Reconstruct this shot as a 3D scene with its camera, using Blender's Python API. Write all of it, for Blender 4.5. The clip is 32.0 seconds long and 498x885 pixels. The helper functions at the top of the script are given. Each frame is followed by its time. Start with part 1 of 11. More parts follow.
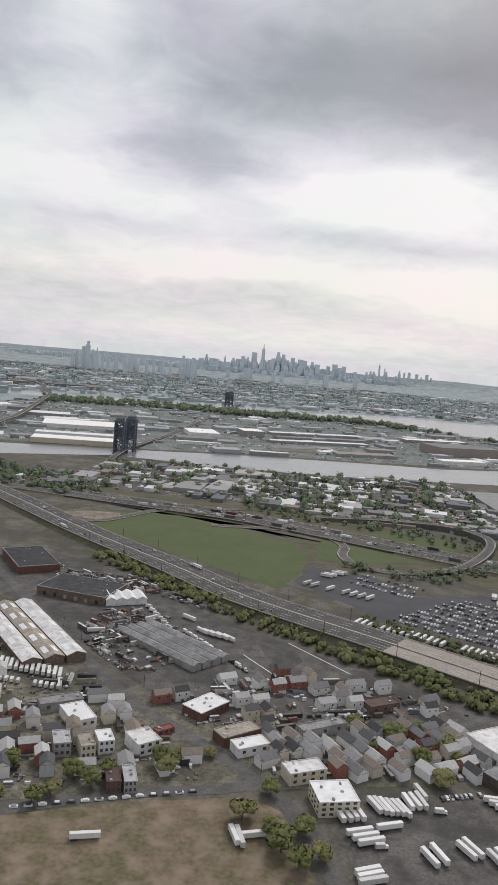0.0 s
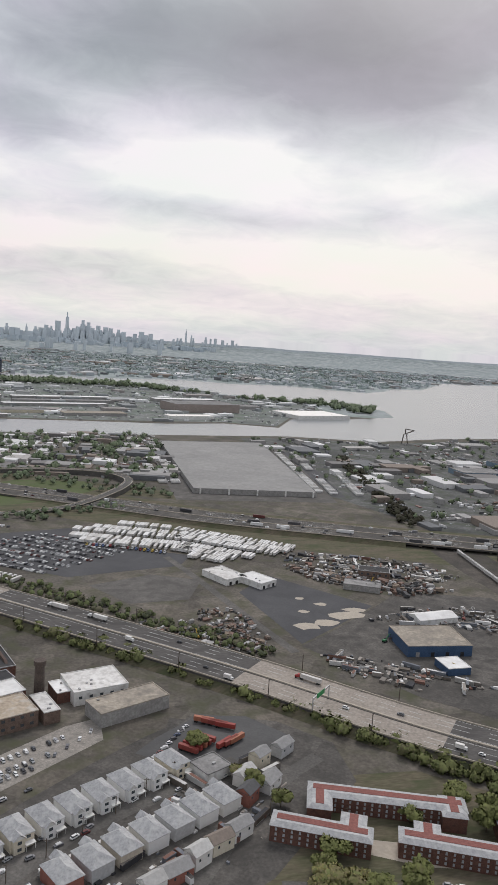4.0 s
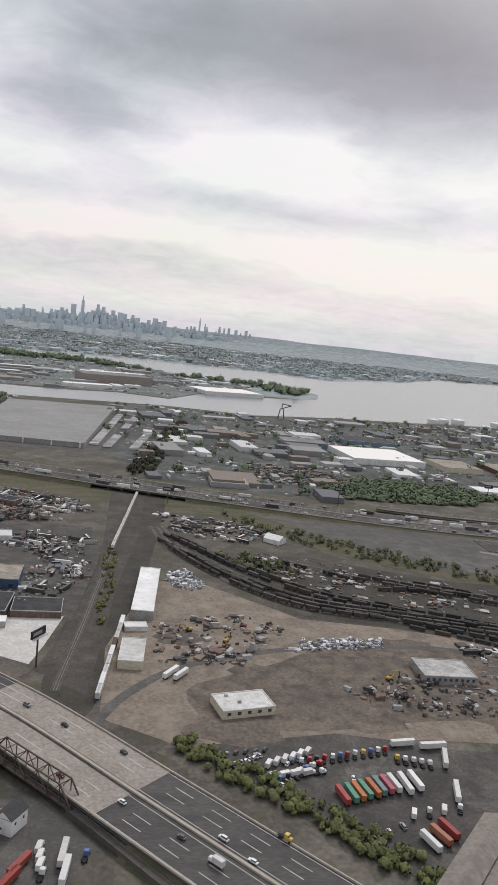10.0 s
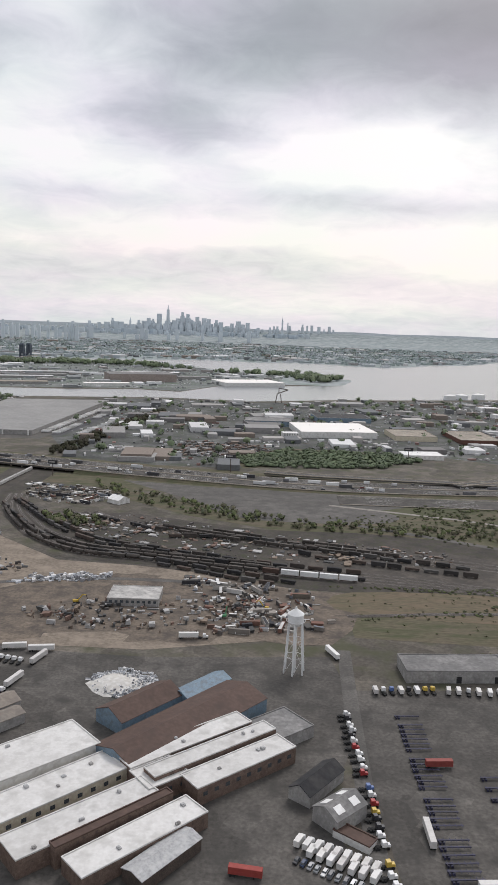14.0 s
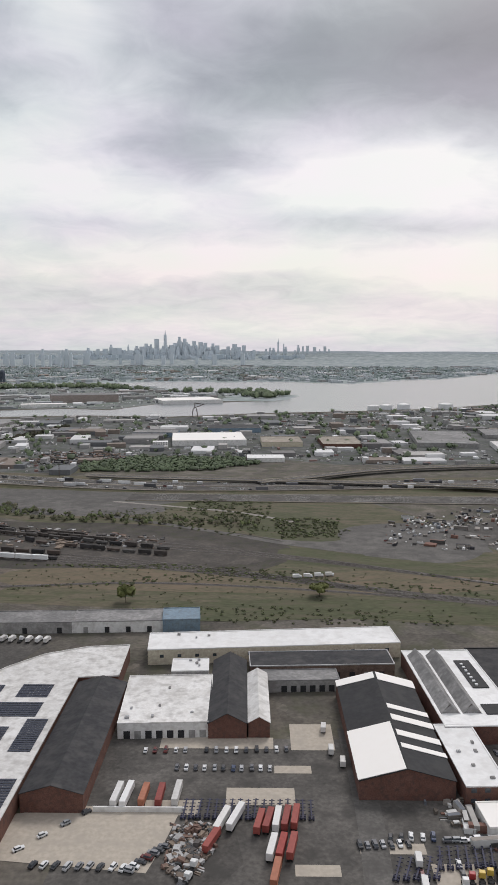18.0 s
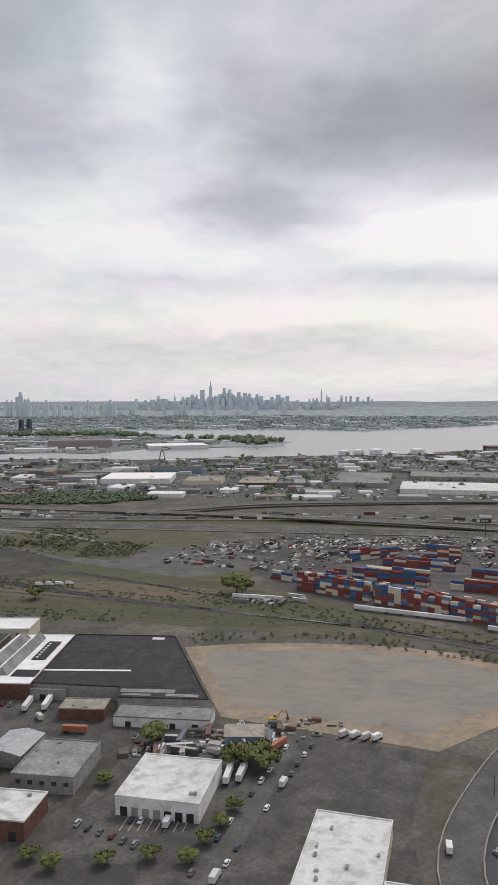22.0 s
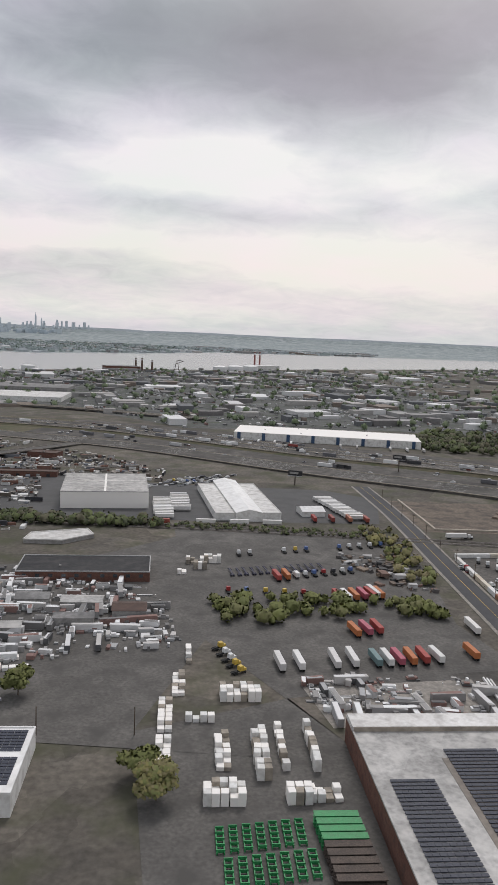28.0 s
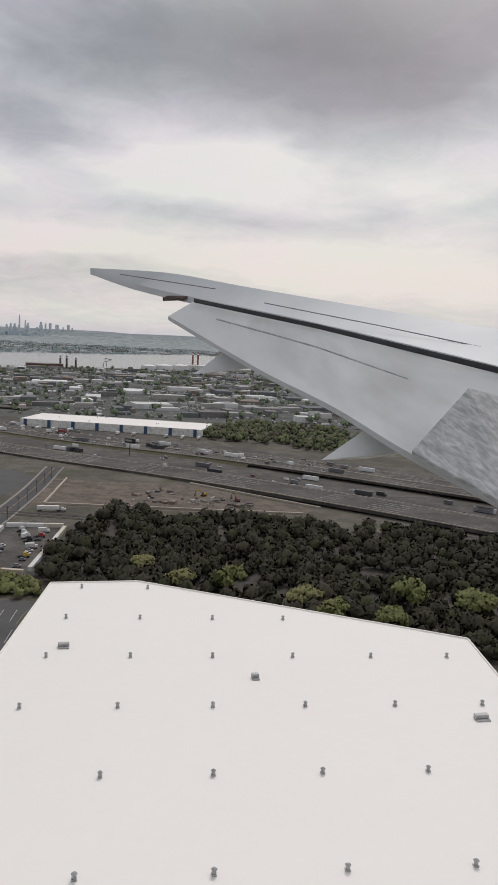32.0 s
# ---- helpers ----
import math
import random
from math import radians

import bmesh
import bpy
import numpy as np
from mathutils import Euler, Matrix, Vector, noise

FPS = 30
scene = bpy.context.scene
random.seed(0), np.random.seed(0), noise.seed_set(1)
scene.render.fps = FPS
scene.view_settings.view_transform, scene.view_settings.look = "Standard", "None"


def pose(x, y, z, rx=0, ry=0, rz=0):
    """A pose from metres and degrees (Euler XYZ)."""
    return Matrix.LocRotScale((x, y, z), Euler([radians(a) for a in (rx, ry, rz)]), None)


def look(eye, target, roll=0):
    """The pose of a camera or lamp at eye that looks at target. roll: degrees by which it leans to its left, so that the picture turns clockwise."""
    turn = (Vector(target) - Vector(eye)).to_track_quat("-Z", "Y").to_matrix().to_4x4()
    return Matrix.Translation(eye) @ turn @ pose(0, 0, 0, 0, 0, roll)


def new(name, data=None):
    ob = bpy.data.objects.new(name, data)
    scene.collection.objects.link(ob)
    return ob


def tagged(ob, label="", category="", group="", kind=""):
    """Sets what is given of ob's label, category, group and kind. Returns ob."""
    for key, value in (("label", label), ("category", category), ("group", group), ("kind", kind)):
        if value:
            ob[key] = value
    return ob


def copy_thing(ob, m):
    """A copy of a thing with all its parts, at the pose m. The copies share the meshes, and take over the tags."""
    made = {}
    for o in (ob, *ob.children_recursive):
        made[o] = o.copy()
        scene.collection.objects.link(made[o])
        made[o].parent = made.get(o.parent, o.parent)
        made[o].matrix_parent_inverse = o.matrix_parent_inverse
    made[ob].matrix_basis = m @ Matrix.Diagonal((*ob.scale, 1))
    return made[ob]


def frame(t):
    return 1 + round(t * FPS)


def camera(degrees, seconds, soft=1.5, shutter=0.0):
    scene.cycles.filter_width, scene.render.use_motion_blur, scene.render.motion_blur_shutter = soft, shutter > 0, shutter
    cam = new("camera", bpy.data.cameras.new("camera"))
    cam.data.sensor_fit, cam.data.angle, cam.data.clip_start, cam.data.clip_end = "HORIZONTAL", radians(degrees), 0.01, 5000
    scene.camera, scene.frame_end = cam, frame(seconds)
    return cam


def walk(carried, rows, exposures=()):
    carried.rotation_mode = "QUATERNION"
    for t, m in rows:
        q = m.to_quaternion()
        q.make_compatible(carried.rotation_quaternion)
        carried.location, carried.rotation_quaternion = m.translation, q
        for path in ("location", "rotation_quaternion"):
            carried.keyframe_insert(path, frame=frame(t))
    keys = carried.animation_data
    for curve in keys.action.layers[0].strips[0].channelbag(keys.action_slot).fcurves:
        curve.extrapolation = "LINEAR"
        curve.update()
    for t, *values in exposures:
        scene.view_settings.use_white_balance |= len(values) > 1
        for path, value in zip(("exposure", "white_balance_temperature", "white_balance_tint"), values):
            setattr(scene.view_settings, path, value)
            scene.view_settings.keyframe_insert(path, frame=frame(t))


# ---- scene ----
cam = camera(36.4, 32.0)
PATH = [
    (0, (-2.08, 1.18, 122.04), (-0.58, 199.98, 99.74), 4.90),
    (0.5, (16.23, -3.34, 121.89), (20.63, 195.36, 100.19), 4.60),
    (1, (34.48, -7.80, 121.67), (45.28, 190.70, 99.97), 4.10),
    (1.5, (52.59, -12.17, 121.38), (73.19, 185.53, 98.58), 3.90),
    (2, (70.71, -16.60, 120.95), (102.11, 179.50, 96.95), 3.70),
    (2.5, (88.64, -21.03, 120.38), (128.34, 173.27, 95.08), 3.80),
    (3, (106.58, -25.51, 119.65), (150.78, 167.79, 93.75), 4.00),
    (3.5, (124.52, -29.76, 118.88), (169.72, 163.34, 92.58), 3.90),
    (5.5, (195.59, -45.48, 113.33), (235.59, 148.42, 84.53), 4.60),
    (6, (213.57, -49.63, 112.47), (251.97, 144.37, 83.07), 4.80),
    (6.5, (231.43, -54.00, 111.51), (268.33, 140.40, 82.11), 4.90),
    (7, (248.88, -58.15, 110.46), (284.68, 136.45, 81.06), 5.30),
    (7.5, (266.34, -62.05, 109.43), (301.54, 132.54, 80.13), 5.40),
    (8, (284.18, -66.01, 108.50), (319.08, 128.69, 79.00), 5.60),
    (8.5, (302.38, -70.52, 107.49), (337.18, 124.18, 77.49), 5.60),
    (9, (320.36, -74.86, 106.47), (355.06, 119.74, 76.37), 5.70),
    (9.5, (337.93, -79.02, 105.40), (372.03, 115.88, 75.60), 5.90),
    (10, (355.22, -82.95, 104.38), (388.52, 112.15, 75.68), 6.40),
    (10.5, (372.53, -86.92, 103.44), (403.93, 108.58, 75.64), 6.70),
    (11, (390.28, -91.28, 102.42), (417.88, 104.92, 75.12), 7.10),
    (11.5, (408.39, -95.89, 101.50), (429.59, 101.11, 74.20), 7.10),
    (12, (426.94, -100.56, 100.70), (440.24, 97.04, 72.80), 6.00),
    (12.5, (445.39, -105.39, 99.81), (452.19, 92.51, 71.71), 4.30),
    (13, (463.77, -110.27, 98.96), (466.77, 87.63, 70.06), 3.00),
    (13.5, (481.93, -115.10, 98.22), (484.43, 82.70, 68.42), 2.10),
    (14, (499.95, -119.71, 97.57), (503.45, 77.89, 67.17), 1.90),
    (14.5, (517.85, -124.03, 96.98), (522.85, 73.57, 66.88), 1.70),
    (15, (535.59, -128.07, 96.45), (541.79, 69.83, 68.35), 1.70),
    (15.5, (553.06, -132.00, 95.89), (559.76, 66.20, 69.89), 1.50),
    (17.5, (621.98, -147.86, 91.01), (622.68, 50.54, 65.81), 0.10),
    (18, (639.47, -152.11, 90.30), (636.97, 46.39, 65.90), 0.00),
    (18.5, (657.31, -156.44, 89.74), (651.31, 42.16, 66.84), -0.10),
    (19, (675.39, -160.86, 89.06), (666.19, 37.84, 68.56), -0.10),
    (19.5, (693.44, -165.05, 88.24), (682.04, 33.85, 70.44), 0.10),
    (20, (711.41, -169.30, 87.26), (698.41, 29.70, 72.36), 0.10),
    (20.5, (729.27, -173.52, 86.26), (715.07, 25.58, 73.56), -0.10),
    (21, (746.91, -177.74, 85.17), (731.11, 21.26, 73.87), -0.30),
    (21.5, (764.93, -181.85, 84.06), (747.03, 17.05, 73.36), -0.30),
    (22, (783.23, -186.07, 82.86), (763.13, 12.63, 71.96), -0.20),
    (22.5, (801.22, -190.76, 81.47), (779.12, 7.74, 70.07), -0.00),
    (23, (818.65, -195.84, 79.98), (794.85, 2.36, 68.18), -0.10),
    (23.5, (836.27, -200.50, 78.89), (811.37, -2.40, 66.89), 0.20),
    (24, (854.28, -204.91, 77.96), (830.08, -6.81, 65.46), 0.20),
    (24.5, (872.55, -209.30, 77.06), (853.45, -10.80, 62.66), 0.40),
    (25, (890.41, -213.50, 76.17), (882.81, -14.40, 58.57), 0.40),
    (25.5, (907.90, -217.89, 75.29), (916.90, -19.29, 53.29), 0.60),
    (26, (925.42, -222.49, 74.47), (951.52, -25.89, 48.57), 1.00),
    (26.5, (943.52, -227.44, 73.60), (982.42, -33.34, 45.00), 0.80),
    (28.5, (1018.56, -247.13, 66.59), (1063.16, -54.13, 39.09), 2.60),
    (29, (1036.73, -251.09, 66.01), (1081.13, -57.99, 39.01), 2.50),
    (29.5, (1054.58, -254.80, 65.49), (1098.88, -61.60, 39.09), 2.40),
    (30, (1072.35, -258.37, 64.96), (1116.55, -65.07, 38.76), 2.40),
    (30.5, (1090.23, -262.08, 64.45), (1134.23, -68.78, 38.15), 2.30),
    (31, (1108.18, -266.15, 64.00), (1151.78, -72.85, 37.20), 2.20),
    (31.5, (1126.02, -270.57, 63.54), (1169.22, -77.17, 36.64), 2.40),
    (32, (1143.58, -275.28, 63.16), (1186.38, -81.68, 36.86), 3.00),
]
EXPOSURES = [(0, 0.0, 6420, 12), (12, 0.0, 6420, 12), (14, 0.13, 6420, 12), (15.5, 0.12, 6420, 12), (18, 0.0, 6420, 12), (25, 0.0, 6420, 12), (28.5, -0.08, 6430, 12), (30.5, -0.12, 6450, 12), (32, -0.24, 6540, 12)]
walk(cam, [(t, look(eye, target, roll)) for t, eye, target, roll in PATH], EXPOSURES)

# ---- world, sun ----
world = bpy.data.worlds.new("overcast_world")
scene.world = world
world.use_nodes = True
wt = world.node_tree
wt.nodes.clear()


def wn(kind, **values):
    n = wt.nodes.new(kind)
    for k, v in values.items():
        if k in n.inputs:
            n.inputs[k].default_value = v
    return n


def wlink(a, b):
    wt.links.new(a, b)


def wmath(op, a, b=0.0):
    n = wt.nodes.new("ShaderNodeMath")
    n.operation = op
    for i, v in enumerate((a, b)):
        if isinstance(v, (int, float)):
            n.inputs[i].default_value = v
        else:
            wlink(v, n.inputs[i])
    return n.outputs[0]


sky = wt.nodes.new("ShaderNodeTexSky")
sky.sky_type, sky.sun_disc = "NISHITA", False
sky.sun_elevation, sky.sun_rotation, sky.dust_density = radians(38), radians(25), 4.0
coord = wt.nodes.new("ShaderNodeTexCoord")
sep = wt.nodes.new("ShaderNodeSeparateXYZ")
wlink(coord.outputs["Generated"], sep.inputs[0])
up = wmath("MAXIMUM", sep.outputs[2], 0.0)
den = wmath("ADD", up, 0.20)
comb = wt.nodes.new("ShaderNodeCombineXYZ")
wlink(wmath("DIVIDE", sep.outputs[0], den), comb.inputs[0])
wlink(wmath("DIVIDE", sep.outputs[1], den), comb.inputs[1])
comb.inputs[2].default_value = 3.7
big = wn("ShaderNodeTexNoise", Scale=0.75, Detail=4.0, Roughness=0.5, Distortion=0.2)
small = wn("ShaderNodeTexNoise", Scale=2.6, Detail=5.0, Roughness=0.6)
wlink(comb.outputs[0], big.inputs["Vector"])
wlink(comb.outputs[0], small.inputs["Vector"])
cloud = wmath("ADD", wmath("MULTIPLY", big.outputs["Fac"], 0.82), wmath("MULTIPLY", small.outputs["Fac"], 0.18))
# the cloud deck: a pale base by height, and single banks and rifts at their bearing and height (degrees), frayed by noise
band = wt.nodes.new("ShaderNodeValToRGB")
for i, (p, v) in enumerate(((0.0, 0.80), (0.03, 0.84), (0.07, 0.84), (0.10, 0.87), (0.15, 0.84), (0.20, 0.83), (0.25, 0.72), (0.33, 0.57), (0.42, 0.53), (0.60, 0.62), (1.0, 0.85))):
    e = band.color_ramp.elements[i] if i < 2 else band.color_ramp.elements.new(p)
    e.position, e.color = p, (v, v, v, 1)
wlink(up, band.inputs[0])
fray = wn("ShaderNodeTexNoise", Scale=3.2, Detail=4.0, Roughness=0.55)
wlink(comb.outputs[0], fray.inputs["Vector"])
shift = wmath("MULTIPLY", wmath("SUBTRACT", fray.outputs["Fac"], 0.5), 16.0)
shift2 = wmath("MULTIPLY", wmath("SUBTRACT", big.outputs["Fac"], 0.5), 9.0)
bearing = wmath("ADD", wmath("MULTIPLY", wmath("ARCTAN2", sep.outputs[0], sep.outputs[1]), 57.2958), shift)
height = wmath("ADD", wmath("MULTIPLY", wmath("ARCSINE", sep.outputs[2]), 57.2958), wmath("MULTIPLY", shift2, wmath("MINIMUM", wmath("MULTIPLY", up, 5.0), 1.0)))
density = wmath("ADD", band.outputs[0], wmath("MULTIPLY", wmath("SUBTRACT", cloud, 0.5), wmath("MINIMUM", wmath("ADD", wmath("MULTIPLY", up, 4.0), 0.25), 1.3)))
for az, el, wide, high, amp in ((-5, 14.5, 7, 2.6, -0.30), (5, 11.8, 12, 2.2, 0.22), (-13, 20, 6, 6, 0.16), (-4, 26, 9, 4, 0.16), (-3, 6.4, 11, 1.3, 0.26), (-12, 3.7, 9, 1.4, -0.10), (17, 8.8, 9, 1.5, -0.16), (17, 5.4, 12, 1.7, 0.26), (18, 18.5, 9, 4.0, -0.34), (27, 12, 6, 2.5, 0.20), (2, 19.5, 10, 3.0, -0.14), (9, 13.2, 5, 1.3, 0.14), (8, 1.6, 14, 1.2, 0.12), (-16, 12.5, 8, 2.5, 0.12), (-9, 9.0, 6, 1.0, -0.10), (7, 9.2, 6, 0.9, -0.14), (10, 13.6, 5, 1.6, 0.16), (20, 19.5, 10, 3.5, -0.16), (18.5, 7.7, 7, 1.4, 0.14), (-2.5, 5.6, 4, 0.9, 0.10), (0, 11.2, 4, 1.2, -0.10), (-14.5, 23.5, 4, 2.2, 0.16), (-19, 18, 5, 2, -0.16), (4, 21.5, 5, 2.4, -0.12)):
    da = wmath("DIVIDE", wmath("SUBTRACT", bearing, az), wide)
    de = wmath("DIVIDE", wmath("SUBTRACT", height, el), high)
    near = wmath("EXPONENT", wmath("MULTIPLY", wmath("ADD", wmath("MULTIPLY", da, da), wmath("MULTIPLY", de, de)), -1.0))
    density = wmath("ADD", density, wmath("MULTIPLY", near, amp))
tone = wt.nodes.new("ShaderNodeValToRGB")
for i, (p, c) in enumerate(((0.0, (0.225, 0.245, 0.285)), (0.35, (0.35, 0.373, 0.415)), (0.6, (0.575, 0.60, 0.635)), (0.8, (0.80, 0.815, 0.83)), (1.0, (1.0, 0.985, 0.955)))):
    e = tone.color_ramp.elements[i] if i < 2 else tone.color_ramp.elements.new(p)
    e.position, e.color = p, (*c, 1)
puffs = wn("ShaderNodeTexNoise", Scale=5.5, Detail=6.0, Roughness=0.62, Distortion=0.6)
wlink(comb.outputs[0], puffs.inputs["Vector"])
density = wmath("ADD", density, wmath("MULTIPLY", wmath("SUBTRACT", puffs.outputs["Fac"], 0.5), 0.34))
wlink(density, tone.inputs[0])
# a faint drift of the deck's grey between lavender and sea green, and cream light low over the horizon
hues = wn("ShaderNodeTexNoise", Scale=1.9, Detail=3.0)
wlink(comb.outputs[0], hues.inputs["Vector"])
hue_ramp = wt.nodes.new("ShaderNodeValToRGB")
for i, (p, c) in enumerate(((0.36, (1.025, 0.985, 1.045)), (0.64, (0.965, 1.01, 1.0)))):
    hue_ramp.color_ramp.elements[i].position, hue_ramp.color_ramp.elements[i].color = p, (*c, 1)
wlink(hues.outputs["Fac"], hue_ramp.inputs[0])
low_ramp = wt.nodes.new("ShaderNodeValToRGB")
for i, (p, c) in enumerate(((0.0, (1.0, 0.985, 0.965)), (0.09, (1.02, 0.985, 0.94)), (0.17, (1.0, 1.0, 1.0)))):
    e = low_ramp.color_ramp.elements[i] if i < 2 else low_ramp.color_ramp.elements.new(p)
    e.position, e.color = p, (*c, 1)
wlink(up, low_ramp.inputs[0])
tinted = tone.outputs[0]
for other in (hue_ramp, low_ramp):
    times = wn("ShaderNodeVectorMath")
    times.operation = "MULTIPLY"
    wlink(tinted, times.inputs[0])
    wlink(other.outputs[0], times.inputs[1])
    tinted = times.outputs[0]
bg_sky = wn("ShaderNodeBackground", Strength=0.07)
wlink(sky.outputs[0], bg_sky.inputs[0])
bg_cloud = wn("ShaderNodeBackground", Strength=0.92)
wlink(tinted, bg_cloud.inputs[0])
mixw = wn("ShaderNodeMixShader", Fac=0.9)
wlink(bg_sky.outputs[0], mixw.inputs[1])
wlink(bg_cloud.outputs[0], mixw.inputs[2])
wout = wt.nodes.new("ShaderNodeOutputWorld")
wlink(mixw.outputs[0], wout.inputs[0])

sun = new("sun", bpy.data.lights.new("sun", "SUN"))
sun.data.energy, sun.data.angle, sun.data.color = 1.5, radians(20), (1.0, 0.97, 0.93)
sun.matrix_world = look((400, 900, 1200), (0, 0, 0))
scene.view_settings.exposure = 0.0


# ---- materials ----
def mat(name, a, b=None, scale=0.5, rough=0.85, metal=0.0, fine=8.0, bump=0.0, c=None, detail=5.0, vary=0.0, spec=0.3, stretch=None, plots=0.0, grit=0.35):
    """A surface that goes from colour a to b in patches, with finer grain, stains of colour c and a shift from object to object."""
    b = b or tuple(v * 0.8 for v in a)
    m = bpy.data.materials.new(name)
    m.use_nodes = True
    nt = m.node_tree
    n, l = nt.nodes, nt.links
    bsdf = n["Principled BSDF"]
    bsdf.inputs["Roughness"].default_value, bsdf.inputs["Metallic"].default_value = rough, metal
    bsdf.inputs["Specular IOR Level"].default_value = spec
    geo = n.new("ShaderNodeNewGeometry")
    vec = geo.outputs["Position"]
    if stretch:
        mp = n.new("ShaderNodeMapping")
        mp.inputs["Scale"].default_value = stretch
        l.new(vec, mp.inputs[0])
        vec = mp.outputs[0]
    n1 = n.new("ShaderNodeTexNoise")
    n1.inputs["Scale"].default_value, n1.inputs["Detail"].default_value, n1.inputs["Roughness"].default_value = scale, detail, 0.65
    n2 = n.new("ShaderNodeTexNoise")
    n2.inputs["Scale"].default_value, n2.inputs["Detail"].default_value = scale * fine, 4.0
    l.new(vec, n1.inputs["Vector"])
    l.new(vec, n2.inputs["Vector"])
    ramp = n.new("ShaderNodeValToRGB")
    ramp.color_ramp.elements[0].position, ramp.color_ramp.elements[0].color = 0.36, (*a, 1)
    ramp.color_ramp.elements[1].position, ramp.color_ramp.elements[1].color = 0.64, (*b, 1)
    l.new(n1.outputs["Fac"], ramp.inputs[0])
    mul = n.new("ShaderNodeMixRGB")
    mul.blend_type, mul.inputs[0].default_value = "OVERLAY", grit
    l.new(ramp.outputs[0], mul.inputs[1])
    grain = n.new("ShaderNodeMapRange")
    grain.inputs["From Min"].default_value, grain.inputs["From Max"].default_value = 0.18, 0.82
    l.new(n2.outputs["Fac"], grain.inputs["Value"])
    l.new(grain.outputs[0], mul.inputs[2])
    col = mul.outputs[0]
    if plots:
        # mended and re-laid areas with straight edges, each a little lighter or darker
        turned = n.new("ShaderNodeMapping")
        turned.inputs["Rotation"].default_value = (0, 0, 0.6)
        l.new(geo.outputs["Position"], turned.inputs[0])
        for size, amount in ((0.045, plots), (0.16, plots * 0.7)):
            cell = n.new("ShaderNodeTexVoronoi")
            cell.distance, cell.inputs["Scale"].default_value = "CHEBYCHEV", size
            l.new(turned.outputs[0], cell.inputs["Vector"])
            grey = n.new("ShaderNodeMapRange")
            grey.inputs["To Min"].default_value, grey.inputs["To Max"].default_value = 1 - amount, 1 + amount
            part_r = n.new("ShaderNodeSeparateColor")
            l.new(cell.outputs["Color"], part_r.inputs[0])
            l.new(part_r.outputs[0], grey.inputs["Value"])
            tint = n.new("ShaderNodeVectorMath")
            tint.operation = "SCALE"
            l.new(col, tint.inputs[0])
            l.new(grey.outputs[0], tint.inputs["Scale"])
            col = tint.outputs[0]
    if c:
        n3 = n.new("ShaderNodeTexNoise")
        n3.inputs["Scale"].default_value, n3.inputs["Detail"].default_value = scale * 2.7, 6.0
        l.new(vec, n3.inputs["Vector"])
        r3 = n.new("ShaderNodeValToRGB")
        r3.color_ramp.elements[0].position, r3.color_ramp.elements[1].position = 0.47, 0.70
        l.new(n3.outputs["Fac"], r3.inputs[0])
        mc = n.new("ShaderNodeMixRGB")
        mc.inputs[2].default_value = (*c, 1)
        l.new(r3.outputs[0], mc.inputs[0])
        l.new(col, mc.inputs[1])
        col = mc.outputs[0]
    if vary:
        info = n.new("ShaderNodeObjectInfo")
        hsv = n.new("ShaderNodeHueSaturation")
        mr = n.new("ShaderNodeMapRange")
        mr.inputs["To Min"].default_value, mr.inputs["To Max"].default_value = 1 - vary, 1 + vary
        l.new(info.outputs["Random"], mr.inputs["Value"])
        l.new(mr.outputs[0], hsv.inputs["Value"])
        l.new(col, hsv.inputs["Color"])
        col = hsv.outputs[0]
    l.new(col, bsdf.inputs["Base Color"])
    if bump:
        bp = n.new("ShaderNodeBump")
        bp.inputs["Strength"].default_value, bp.inputs["Distance"].default_value = bump, 0.1
        l.new(n2.outputs["Fac"], bp.inputs["Height"])
        l.new(bp.outputs[0], bsdf.inputs["Normal"])
    return m


def island_mat(name, colours, rough=0.8, spread=0.35):
    """Each loose piece of one mesh takes one of these colours, a little lighter or darker."""
    m = bpy.data.materials.new(name)
    m.use_nodes = True
    n, l = m.node_tree.nodes, m.node_tree.links
    bsdf = n["Principled BSDF"]
    bsdf.inputs["Roughness"].default_value, bsdf.inputs["Specular IOR Level"].default_value = rough, 0.25
    geo = n.new("ShaderNodeNewGeometry")
    ramp = n.new("ShaderNodeValToRGB")
    ramp.color_ramp.interpolation = "CONSTANT"
    for i, col in enumerate(colours):
        e = ramp.color_ramp.elements[i] if i < 2 else ramp.color_ramp.elements.new(i / len(colours))
        e.position, e.color = i / len(colours), (*col, 1)
    l.new(geo.outputs["Random Per Island"], ramp.inputs[0])
    noise_t = n.new("ShaderNodeTexNoise")
    noise_t.inputs["Scale"].default_value, noise_t.inputs["Detail"].default_value = 0.6, 5.0
    l.new(geo.outputs["Position"], noise_t.inputs["Vector"])
    mix = n.new("ShaderNodeMixRGB")
    mix.blend_type, mix.inputs[0].default_value = "OVERLAY", spread
    l.new(ramp.outputs[0], mix.inputs[1])
    l.new(noise_t.outputs["Fac"], mix.inputs[2])
    l.new(mix.outputs[0], bsdf.inputs["Base Color"])
    return m


